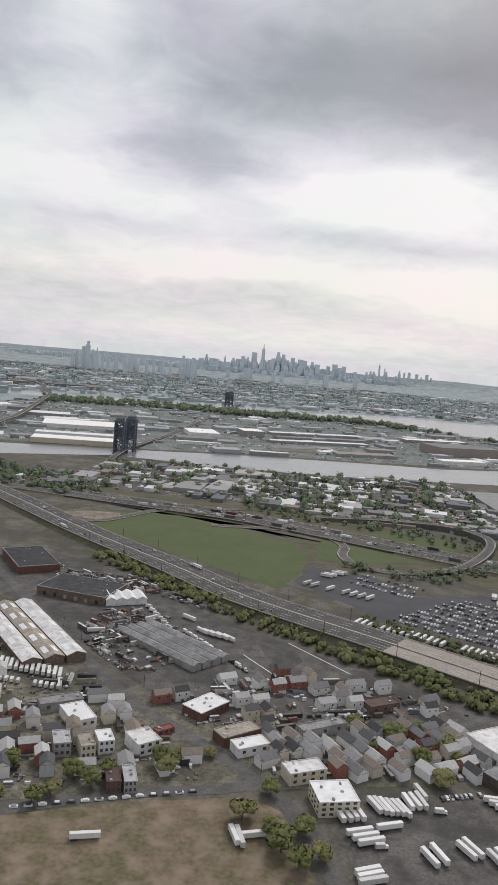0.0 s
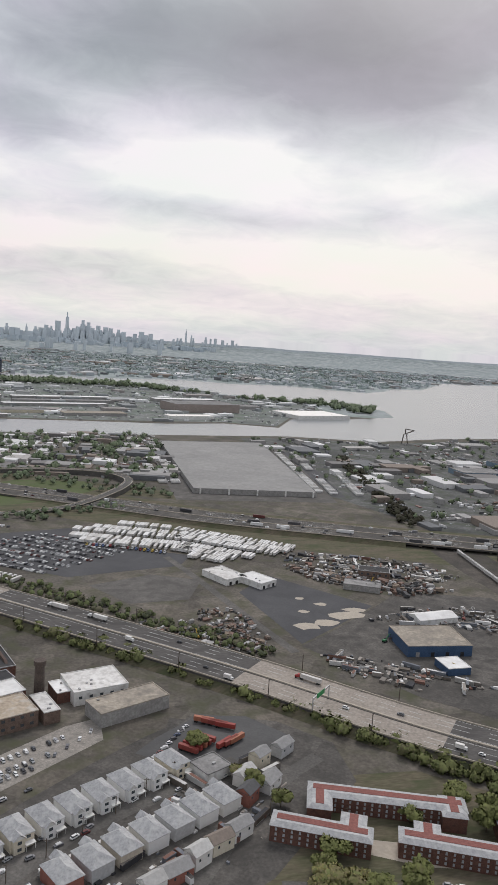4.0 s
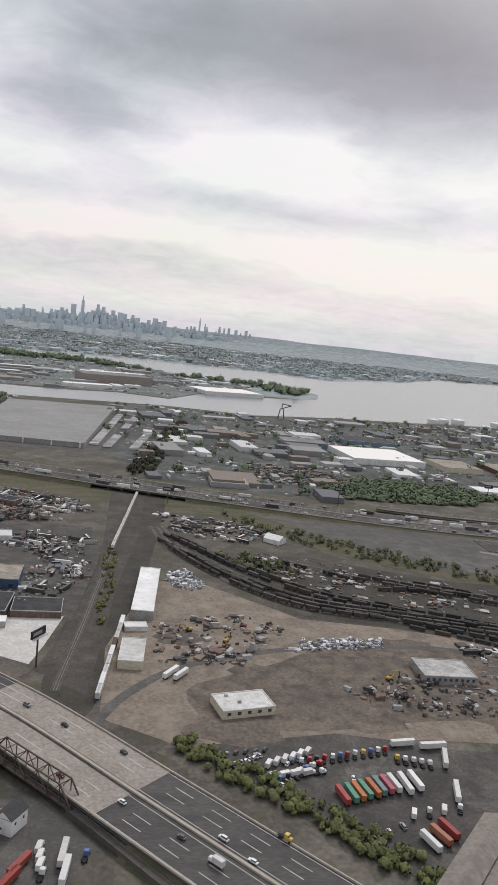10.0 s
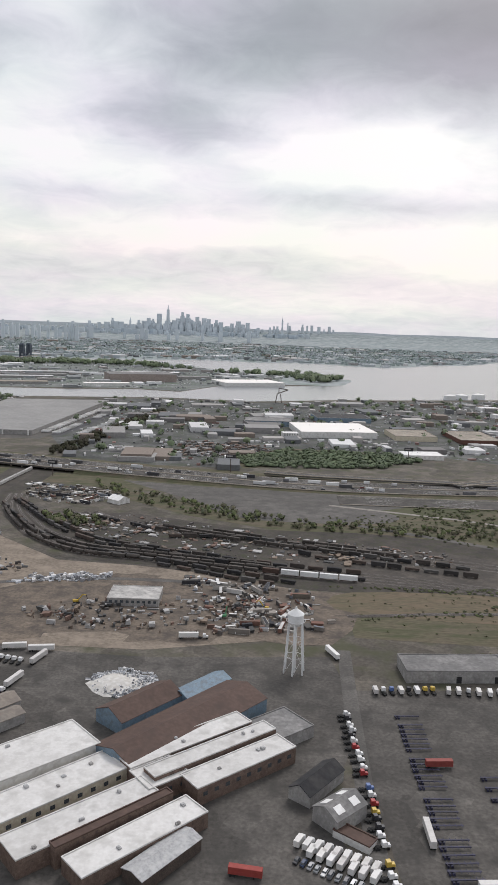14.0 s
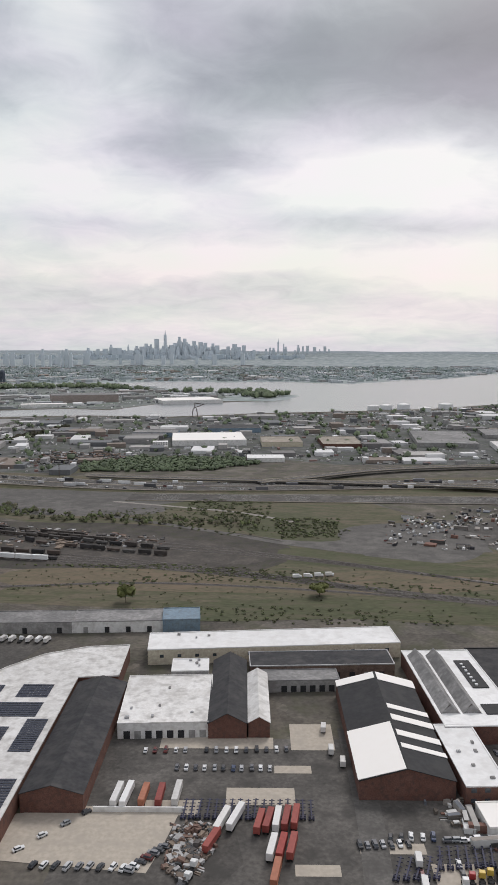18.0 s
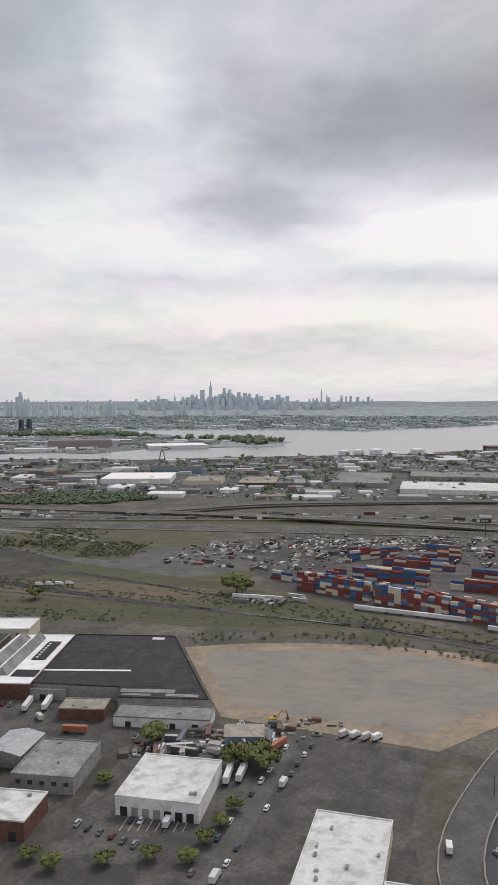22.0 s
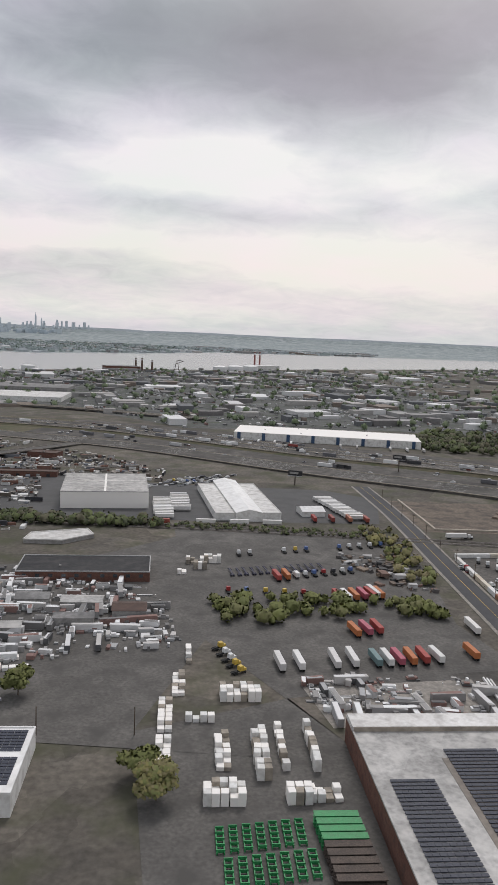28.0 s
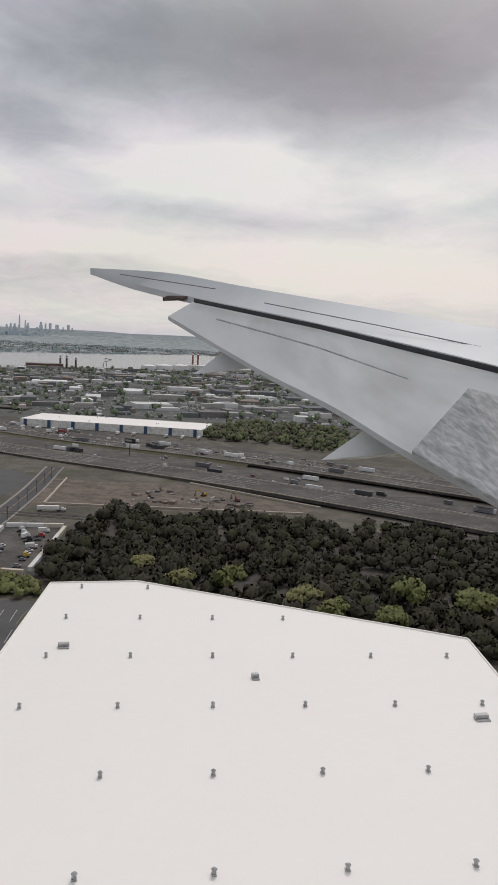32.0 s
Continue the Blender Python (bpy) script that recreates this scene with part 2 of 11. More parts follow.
def object_mat(name, colours, rough=0.5, spec=0.4):
    """Each object takes one of these colours by its own random number."""
    m = bpy.data.materials.new(name)
    m.use_nodes = True
    n, l = m.node_tree.nodes, m.node_tree.links
    bsdf = n["Principled BSDF"]
    bsdf.inputs["Roughness"].default_value, bsdf.inputs["Specular IOR Level"].default_value = rough, spec
    info = n.new("ShaderNodeObjectInfo")
    ramp = n.new("ShaderNodeValToRGB")
    ramp.color_ramp.interpolation = "CONSTANT"
    for i, col in enumerate(colours):
        e = ramp.color_ramp.elements[i] if i < 2 else ramp.color_ramp.elements.new(i / len(colours))
        e.position, e.color = i / len(colours), (*col, 1)
    l.new(info.outputs["Random"], ramp.inputs[0])
    geo = n.new("ShaderNodeNewGeometry")
    noise_t = n.new("ShaderNodeTexNoise")
    noise_t.inputs["Scale"].default_value, noise_t.inputs["Detail"].default_value = 1.3, 5.0
    l.new(geo.outputs["Position"], noise_t.inputs["Vector"])
    mix = n.new("ShaderNodeMixRGB")
    mix.blend_type, mix.inputs[0].default_value = "OVERLAY", 0.3
    l.new(ramp.outputs[0], mix.inputs[1])
    l.new(noise_t.outputs["Fac"], mix.inputs[2])
    l.new(mix.outputs[0], bsdf.inputs["Base Color"])
    return m


M_GROUND = mat("mixed_industrial_ground", (0.092, 0.084, 0.073), (0.145, 0.127, 0.104), 0.035, 0.95, c=(0.078, 0.08, 0.048), fine=22, detail=10.0, plots=0.22, grit=0.4)
M_ASPHALT = mat("asphalt", (0.074, 0.069, 0.063), (0.122, 0.112, 0.101), 0.07, 0.9, fine=16, c=(0.062, 0.058, 0.053), detail=8.0, plots=0.2, grit=0.35)
M_DARKLOT = mat("fresh_asphalt", (0.064, 0.064, 0.068), (0.082, 0.082, 0.086), 0.05, 0.85, fine=25, plots=0.06, grit=0.14)
M_ROAD = mat("worn_road_asphalt", (0.10, 0.094, 0.087), (0.142, 0.133, 0.122), 0.07, 0.9, fine=20, c=(0.085, 0.08, 0.074), plots=0.1, grit=0.35)
M_HIGHWAY = mat("dark_highway_asphalt", (0.084, 0.079, 0.075), (0.108, 0.101, 0.095), 0.05, 0.9, fine=25, c=(0.068, 0.064, 0.061), stretch=(0.5, 1.6, 1))
M_DECK = mat("concrete_bridge_deck", (0.30, 0.262, 0.225), (0.345, 0.305, 0.265), 0.1, 0.9, fine=12)
M_LOT = mat("grey_parking_asphalt", (0.088, 0.087, 0.087), (0.105, 0.103, 0.101), 0.05, 0.85, fine=25, c=(0.08, 0.079, 0.078), plots=0.05, grit=0.15)
M_CONC = mat("stained_concrete", (0.46, 0.405, 0.335), (0.43, 0.38, 0.315), 0.12, 0.9, fine=9, c=(0.395, 0.35, 0.295), grit=0.18)
M_CRACKED = mat("cracked_concrete_lot", (0.33, 0.30, 0.265), (0.26, 0.24, 0.215), 0.2, 0.92, fine=9, c=(0.20, 0.185, 0.165))
M_LINE = mat("white_road_paint", (0.62, 0.62, 0.60), (0.5, 0.5, 0.48), 0.5, 0.8)
M_YELLOW = mat("yellow_road_paint", (0.60, 0.42, 0.08), (0.5, 0.35, 0.08), 0.5, 0.8)
M_DIRT = mat("bare_dirt", (0.26, 0.217, 0.172), (0.17, 0.141, 0.113), 0.055, 0.97, fine=14, c=(0.30, 0.25, 0.20), detail=9.0, grit=0.4)
M_BROWNDIRT = mat("oily_brown_dirt", (0.115, 0.096, 0.08), (0.20, 0.163, 0.128), 0.08, 0.97, fine=12, c=(0.085, 0.073, 0.064), detail=9.0, grit=0.4)
M_DARKDIRT = mat("dark_cinder_ground", (0.062, 0.056, 0.05), (0.115, 0.10, 0.086), 0.08, 0.97, fine=12, c=(0.07, 0.064, 0.056), detail=9.0, grit=0.4)
M_CINDER = mat("black_cinder_ballast", (0.05, 0.045, 0.041), (0.088, 0.077, 0.066), 0.1, 0.97, fine=12, c=(0.06, 0.062, 0.04), detail=9.0, grit=0.35)
M_SAND = mat("levelled_sand", (0.26, 0.235, 0.20), (0.225, 0.21, 0.183), 0.035, 0.97, fine=8, c=(0.30, 0.262, 0.215), detail=9.0, grit=0.22, stretch=(0.7, 1.4, 1))
M_EARTH = mat("orange_brown_earth", (0.31, 0.245, 0.18), (0.22, 0.185, 0.14), 0.05, 0.97, fine=10, c=(0.36, 0.28, 0.20), detail=9.0, grit=0.3)
M_SLAB = mat("smooth_tan_slab", (0.42, 0.385, 0.33), (0.40, 0.365, 0.315), 0.12, 0.9, fine=9, c=(0.375, 0.345, 0.30), grit=0.15)
M_PALESLAB = mat("pale_worn_slab", (0.62, 0.595, 0.555), (0.57, 0.55, 0.515), 0.09, 0.9, fine=9, c=(0.50, 0.48, 0.445))
M_SCRUB = mat("dry_scrub_grass", (0.098, 0.095, 0.056), (0.135, 0.112, 0.08), 0.06, 0.97, fine=14, c=(0.066, 0.078, 0.038), detail=9.0, stretch=(0.45, 1.5, 1), grit=0.4)
M_YARD = mat("trodden_back_yards", (0.115, 0.102, 0.085), (0.185, 0.165, 0.135), 0.22, 0.95, fine=10, c=(0.07, 0.085, 0.034), plots=0.3, grit=0.4)
M_GRASS = mat("mown_grass", (0.068, 0.086, 0.034), (0.085, 0.10, 0.042), 0.05, 0.95, fine=25, c=(0.095, 0.098, 0.05), grit=0.25)
M_FIELD = mat("green_playing_field", (0.082, 0.108, 0.042), (0.098, 0.122, 0.05), 0.03, 0.95, fine=25, c=(0.105, 0.115, 0.06), grit=0.2)
M_BROWNFIELD = mat("brown_winter_field", (0.19, 0.142, 0.10), (0.115, 0.108, 0.055), 0.06, 0.97, fine=12, c=(0.26, 0.20, 0.15), detail=9.0, grit=0.4)
M_WATER = mat("grey_river_water", (0.19, 0.205, 0.21), (0.225, 0.24, 0.245), 0.01, 0.22, fine=60, bump=0.08, spec=0.6, grit=0.2)
# Distance haze is mixed into this ground colour.
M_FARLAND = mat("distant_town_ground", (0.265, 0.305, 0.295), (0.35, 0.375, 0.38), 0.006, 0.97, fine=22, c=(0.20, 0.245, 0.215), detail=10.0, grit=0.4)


# ---- mesh helpers ----
def link_mesh(name, verts, faces, material, parent=None, label=""):
    me = bpy.data.meshes.new(name)
    me.from_pydata(verts, [], faces)
    me.update()
    me.materials.append(material)
    ob = new(name, me)
    if parent:
        ob.parent = parent
    if label:
        ob["label"] = label
    return ob


def part(name, bm, material, parent=None, label=""):
    me = bpy.data.meshes.new(name)
    bm.to_mesh(me)
    bm.free()
    me.materials.append(material)
    ob = new(name, me)
    if parent:
        ob.parent = parent
    if label:
        ob["label"] = label
    return ob


BOX_F = np.array([(0, 3, 2, 1), (4, 5, 6, 7), (0, 1, 5, 4), (1, 2, 6, 5), (2, 3, 7, 6), (3, 0, 4, 7)])


def boxes(name, rows, material, parent=None, label="", rough=0.0):
    """Many boxes (x, y, z of the base, length, width, height, turn in degrees) as one mesh."""
    r = np.array(rows, float)
    a = np.radians(r[:, 6])
    cs, sn = np.cos(a), np.sin(a)
    sx = np.array([-.5, .5, .5, -.5, -.5, .5, .5, -.5])
    sy = np.array([-.5, -.5, .5, .5, -.5, -.5, .5, .5])
    sz = np.array([0, 0, 0, 0, 1, 1, 1, 1])
    lx, ly = r[:, 3:4] * sx, r[:, 4:5] * sy
    v = np.stack([r[:, 0:1] + lx * cs[:, None] - ly * sn[:, None], r[:, 1:2] + lx * sn[:, None] + ly * cs[:, None], r[:, 2:3] + r[:, 5:6] * sz], -1).reshape(-1, 3)
    if rough:
        rs = np.random.RandomState(len(r))
        v = v + rs.normal(size=v.shape) * rough * np.repeat(r[:, 3:6].min(1), 8)[:, None]
        v[:, 2] = np.maximum(v[:, 2], 0.01)
    f = (BOX_F[None] + 8 * np.arange(len(r))[:, None, None]).reshape(-1, 4)
    return link_mesh(name, v.tolist(), f.tolist(), material, parent, label)


def bm_box(bm, x, y, z, l, w, h, turn=0.0, taper=1.0, bevel=0.0):
    ret = bmesh.ops.create_cube(bm, size=1.0)
    vs = ret["verts"]
    for v in vs:
        if taper != 1.0 and v.co.z > 0:
            v.co.x *= taper
            v.co.y *= taper
    bmesh.ops.transform(bm, matrix=pose(x, y, z + h / 2, 0, 0, turn) @ Matrix.Diagonal((l, w, h, 1)), verts=vs)
    if bevel:
        es = list({e for v in vs for e in v.link_edges})
        bmesh.ops.bevel(bm, geom=es, offset=bevel, segments=1, affect="EDGES")


def bm_cyl(bm, x, y, z, r, h, n=12, r2=None, axis="z"):
    m = pose(x, y, z + h / 2) if axis == "z" else pose(x, y, z, 90 if axis == "y" else 0, 90 if axis == "x" else 0)
    bmesh.ops.create_cone(bm, cap_ends=True, segments=n, radius1=r, radius2=r if r2 is None else r2, depth=h, matrix=m)


def bm_beam(bm, p, q, w):
    p, q = Vector(p), Vector(q)
    d = q - p
    ret = bmesh.ops.create_cube(bm, size=1.0)
    m = Matrix.Translation((p + q) / 2) @ d.to_track_quat("Z", "Y").to_matrix().to_4x4() @ Matrix.Diagonal((w, w, d.length, 1))
    bmesh.ops.transform(bm, matrix=m, verts=ret["verts"])


LAYERS = []


def patch(name, pts, z, material, label, kind="structure", category="ground"):
    k = round(z * 1000)
    box = min(p[0] for p in pts), min(p[1] for p in pts), max(p[0] for p in pts), max(p[1] for p in pts)
    while any(k == j and b[0] < box[2] and b[2] > box[0] and b[1] < box[3] and b[3] > box[1] for j, b in LAYERS):
        k += 1
    LAYERS.append((k, box))
    z = k / 1000
    ob = link_mesh(name, [(x, y, z) for x, y in pts], [list(range(len(pts)))], material)
    bm = bmesh.new()
    bm.from_mesh(ob.data)
    bmesh.ops.recalc_face_normals(bm, faces=bm.faces)
    for f in bm.faces:
        if f.normal.z < 0:
            f.normal_flip()
    bmesh.ops.triangulate(bm, faces=bm.faces)
    bm.to_mesh(ob.data)
    bm.free()
    return tagged(ob, label, category, kind=kind)


def smooth(pts, step=6.0):
    """A Catmull-Rom line through these points."""
    p = [Vector((*a, 0.0)) if len(a) == 2 else Vector(a) for a in pts]
    p = [p[0] * 2 - p[1]] + p + [p[-1] * 2 - p[-2]]
    out = []
    for i in range(1, len(p) - 2):
        n = max(2, int((p[i + 1] - p[i]).length / step))
        for k in range(n):
            t = k / n
            out.append(0.5 * (2 * p[i] + (p[i + 1] - p[i - 1]) * t + (2 * p[i - 1] - 5 * p[i] + 4 * p[i + 1] - p[i + 2]) * t * t + (3 * p[i] - p[i - 1] - 3 * p[i + 1] + p[i + 2]) * t ** 3))
    out.append(p[-2])
    return out


def sides(line):
    """Unit vectors to the left of each point of a line."""
    out = []
    for i, p in enumerate(line):
        d = line[min(i + 1, len(line) - 1)] - line[max(i - 1, 0)]
        d.z = 0
        d.normalize()
        out.append(Vector((-d.y, d.x, 0)))
    return out


def ribbon(name, line, a, b, z, material, parent=None, thick=0.0, label="", dash=None):
    """A strip between the offsets a and b to the left of a line; thick gives it depth downwards; dash = (on, off) steps."""
    s = sides(line)
    vs, fs = [], []
    if dash:
        acc = 0.0
        for i in range(len(line) - 1):
            acc += (line[i + 1] - line[i]).length
            if (acc % (dash[0] + dash[1])) < dash[0]:
                k = len(vs)
                for j in (i, i + 1):
                    for o in (a, b):
                        q = line[j] + s[j] * o
                        vs.append((q.x, q.y, q.z + z))
                fs.append((k, k + 2, k + 3, k + 1))
        return link_mesh(name, vs, fs, material, parent, label)
    for p, n in zip(line, s):
        for o, dz in ((a, 0), (b, 0)) + (((a, -thick), (b, -thick)) if thick else ()):
            q = p + n * o
            vs.append((q.x, q.y, q.z + z + dz))
    w = 4 if thick else 2
    for i in range(len(line) - 1):
        k, j = i * w, i * w + w
        fs.append((k, j, j + 1, k + 1))
        if thick:
            fs += [(k + 2, k + 3, j + 3, j + 2), (k, k + 2, j + 2, j), (k + 1, j + 1, j + 3, k + 3)]
    if thick:
        fs += [(0, 1, 3, 2), (len(vs) - 4, len(vs) - 2, len(vs) - 1, len(vs) - 3)]
    return link_mesh(name, vs, fs, material, parent, label)


def along(line, d):
    """Place and heading (degrees) at a distance d along a line, and the way to its left."""
    for a, b in zip(line, line[1:]):
        l = (b - a).length
        if d <= l and l > 0:
            v = (b - a) / l
            return a + v * d, math.degrees(math.atan2(v.y, v.x)), Vector((-v.y, v.x, 0)).normalized()
        d -= l
    v = (line[-1] - line[-2]).normalized()
    return line[-1], math.degrees(math.atan2(v.y, v.x)), Vector((-v.y, v.x, 0)).normalized()


def length(line):
    return sum((b - a).length for a, b in zip(line, line[1:]))

# ---- more materials ----
M_ROOFW = mat("white_roof_membrane", (0.84, 0.83, 0.81), (0.74, 0.73, 0.71), 0.14, 0.7, fine=9, c=(0.68, 0.665, 0.64), vary=0.06, plots=0.04, grit=0.2)
M_ROOFWORN = mat("worn_white_roof", (0.74, 0.725, 0.70), (0.60, 0.58, 0.55), 0.16, 0.8, fine=9, c=(0.46, 0.44, 0.415), vary=0.08, detail=8.0, plots=0.05, grit=0.25)
M_ROOFCLEAN = mat("clean_white_roof_membrane", (0.90, 0.865, 0.815), (0.89, 0.855, 0.805), 0.05, 0.6, fine=12, grit=0.06)
M_ROOFGREY = mat("grey_gravel_roof", (0.30, 0.29, 0.28), (0.22, 0.215, 0.21), 0.1, 0.9, fine=10, c=(0.17, 0.166, 0.162), vary=0.1, plots=0.12)
M_ROOFDARK = mat("black_tar_roof", (0.03, 0.03, 0.033), (0.045, 0.044, 0.045), 0.12, 0.8, fine=9, c=(0.065, 0.062, 0.061), vary=0.15)
M_ROOFTAN = mat("tan_gravel_roof", (0.40, 0.35, 0.285), (0.31, 0.275, 0.23), 0.1, 0.9, fine=9, c=(0.24, 0.215, 0.185), vary=0.08, plots=0.1)
M_ROOFRUST = mat("rusty_brown_metal_roof", (0.088, 0.056, 0.045), (0.112, 0.072, 0.058), 0.12, 0.75, fine=8, c=(0.078, 0.052, 0.043), grit=0.2)
M_ROOFSHED = mat("weathered_brown_grey_roof", (0.27, 0.235, 0.20), (0.225, 0.20, 0.175), 0.12, 0.9, fine=9, c=(0.19, 0.165, 0.145), grit=0.25)
M_ROOFHALL = mat("weathered_pale_hall_roof", (0.71, 0.695, 0.67), (0.61, 0.595, 0.57), 0.14, 0.85, fine=9, c=(0.52, 0.505, 0.48), vary=0.06, grit=0.2)
M_BLACKFELT = mat("new_black_felt", (0.018, 0.018, 0.02), (0.026, 0.026, 0.028), 0.12, 0.7, fine=9, c=(0.035, 0.034, 0.034))
M_ROOFBLUE = mat("bright_blue_metal_roof", (0.16, 0.36, 0.62), (0.19, 0.40, 0.66), 0.12, 0.5, fine=9, grit=0.12)
M_SHINGLE = object_mat("grey_shingles", [(0.30, 0.295, 0.29), (0.19, 0.185, 0.185), (0.11, 0.108, 0.11), (0.42, 0.41, 0.395), (0.07, 0.068, 0.068), (0.24, 0.20, 0.17), (0.50, 0.49, 0.47)], 0.9, 0.2)
M_SIDING = object_mat("house_siding", [(0.78, 0.77, 0.74), (0.72, 0.70, 0.66), (0.56, 0.50, 0.41), (0.80, 0.79, 0.77), (0.50, 0.50, 0.50), (0.74, 0.72, 0.68), (0.66, 0.60, 0.48), (0.30, 0.13, 0.10)], 0.85, 0.2)
M_SLATE = mat("silver_grey_slate", (0.42, 0.42, 0.42), (0.34, 0.34, 0.345), 0.25, 0.6, fine=8, c=(0.50, 0.50, 0.49))
M_REDROOF = mat("dull_red_roofing", (0.25, 0.10, 0.085), (0.21, 0.085, 0.072), 0.2, 0.85, fine=8)
M_BRICK = mat("dark_red_brick", (0.135, 0.066, 0.05), (0.175, 0.09, 0.068), 0.4, 0.9, fine=10, c=(0.10, 0.06, 0.05))
M_BRICKBR = mat("brown_brick", (0.15, 0.105, 0.083), (0.21, 0.15, 0.118), 0.4, 0.9, fine=10, c=(0.11, 0.08, 0.067))
M_WALLW = mat("white_painted_wall", (0.78, 0.77, 0.74), (0.70, 0.69, 0.66), 0.2, 0.8, fine=8, c=(0.54, 0.52, 0.49))
M_WALLG = mat("grey_block_wall", (0.36, 0.35, 0.33), (0.29, 0.28, 0.27), 0.2, 0.9, fine=8, c=(0.24, 0.23, 0.22))
M_WALLCREAM = mat("cream_painted_wall", (0.62, 0.56, 0.43), (0.56, 0.50, 0.39), 0.2, 0.85, fine=8)
M_WALLBLUE = mat("navy_metal_siding", (0.045, 0.085, 0.16), (0.06, 0.105, 0.19), 0.3, 0.5, fine=9)
M_WALLLBLUE = mat("weathered_blue_siding", (0.165, 0.235, 0.30), (0.20, 0.275, 0.335), 0.3, 0.6, fine=8, c=(0.15, 0.185, 0.215), grit=0.2)
M_DARK = mat("dark_opening", (0.025, 0.025, 0.028), (0.04, 0.04, 0.042), 0.5, 0.6)
M_GLASS = mat("dark_window_glass", (0.05, 0.06, 0.07), (0.08, 0.09, 0.10), 0.4, 0.12, spec=0.7)
M_WINDOW = mat("pale_sash_window", (0.48, 0.49, 0.50), (0.30, 0.32, 0.34), 2.0, 0.4, spec=0.5)
M_METAL = mat("galvanised_metal", (0.45, 0.45, 0.45), (0.36, 0.36, 0.36), 0.6, 0.5, 0.4)
# Also put on one open shed's walls to paint the shade inside it.
M_STEELDK = mat("dark_rusted_steel", (0.075, 0.06, 0.052), (0.11, 0.085, 0.07), 0.5, 0.75, fine=8)
M_WHITE = mat("white_enamel", (0.78, 0.78, 0.77), (0.70, 0.70, 0.69), 0.3, 0.45)
M_TYRE = mat("black_rubber", (0.02, 0.02, 0.02), (0.03, 0.03, 0.03), 1.0, 0.8)
M_TRAILER = object_mat("trailer_panels", [(0.72, 0.705, 0.68), (0.66, 0.645, 0.62), (0.76, 0.75, 0.73), (0.56, 0.54, 0.515), (0.70, 0.68, 0.645), (0.62, 0.60, 0.58)], 0.5, 0.4)
M_REDTR = object_mat("red_and_orange_panels", [(0.30, 0.055, 0.045), (0.34, 0.09, 0.065), (0.25, 0.06, 0.05), (0.70, 0.69, 0.66), (0.30, 0.075, 0.06), (0.38, 0.15, 0.09)], 0.6, 0.3)
M_CAB = object_mat("truck_cab_paint", [(0.75, 0.75, 0.74), (0.70, 0.70, 0.69), (0.35, 0.04, 0.04), (0.10, 0.16, 0.35), (0.72, 0.72, 0.7), (0.04, 0.04, 0.045), (0.6, 0.42, 0.08)], 0.35, 0.5)
M_CAR = object_mat("car_paint", [(0.75, 0.75, 0.74), (0.05, 0.05, 0.055), (0.30, 0.31, 0.32), (0.70, 0.70, 0.69), (0.14, 0.14, 0.15), (0.13, 0.03, 0.028), (0.05, 0.07, 0.13), (0.5, 0.5, 0.5), (0.06, 0.06, 0.065), (0.72, 0.72, 0.71), (0.22, 0.22, 0.23), (0.78, 0.78, 0.77), (0.035, 0.035, 0.04), (0.74, 0.74, 0.73), (0.10, 0.10, 0.11), (0.40, 0.40, 0.41)], 0.3, 0.6)
M_CONTAINER = object_mat("container_paint", [(0.24, 0.055, 0.045), (0.20, 0.05, 0.045), (0.05, 0.11, 0.24), (0.24, 0.075, 0.06), (0.07, 0.14, 0.26), (0.55, 0.50, 0.42), (0.17, 0.05, 0.05), (0.06, 0.10, 0.20), (0.23, 0.085, 0.065), (0.19, 0.20, 0.22), (0.58, 0.52, 0.40), (0.62, 0.58, 0.50), (0.21, 0.06, 0.06)], 0.7, 0.3)
M_CONTROWS = island_mat("container_row_paint", [(0.24, 0.055, 0.045), (0.20, 0.05, 0.045), (0.05, 0.11, 0.24), (0.24, 0.075, 0.06), (0.07, 0.14, 0.26), (0.58, 0.52, 0.40), (0.17, 0.05, 0.05), (0.06, 0.10, 0.20), (0.23, 0.085, 0.065), (0.60, 0.56, 0.47), (0.21, 0.06, 0.06)], 0.7, 0.3)
M_CHASSISBLUE = mat("dark_blue_chassis_paint", (0.045, 0.045, 0.085), (0.03, 0.03, 0.05), 0.3, 0.6)
M_ROOFDIRTY = mat("dirty_pale_roof", (0.47, 0.455, 0.435), (0.33, 0.32, 0.305), 0.12, 0.9, fine=10, c=(0.57, 0.55, 0.52), plots=0.1)
M_ROOFBEIGE = mat("clean_beige_roof", (0.50, 0.475, 0.43), (0.47, 0.45, 0.41), 0.08, 0.9, fine=10, c=(0.44, 0.42, 0.385), grit=0.12)
M_PALECONT = object_mat("pale_container_paint", [(0.70, 0.69, 0.66), (0.62, 0.57, 0.47), (0.32, 0.16, 0.10), (0.72, 0.71, 0.69), (0.55, 0.48, 0.38), (0.68, 0.66, 0.62)], 0.7, 0.3)
M_THICKET = island_mat("dark_roadside_thicket", [(0.117, 0.134, 0.047), (0.136, 0.150, 0.055), (0.101, 0.117, 0.043), (0.152, 0.160, 0.062), (0.121, 0.117, 0.058), (0.098, 0.109, 0.041)], 0.85, 0.2)
M_BARK = mat("bark", (0.09, 0.07, 0.055), (0.13, 0.105, 0.08), 2.0, 0.95)
M_LEAF = island_mat("spring_leaves", [(0.146, 0.160, 0.051), (0.130, 0.144, 0.048), (0.163, 0.174, 0.060), (0.119, 0.133, 0.045), (0.146, 0.146, 0.061)], 0.8, 0.2)
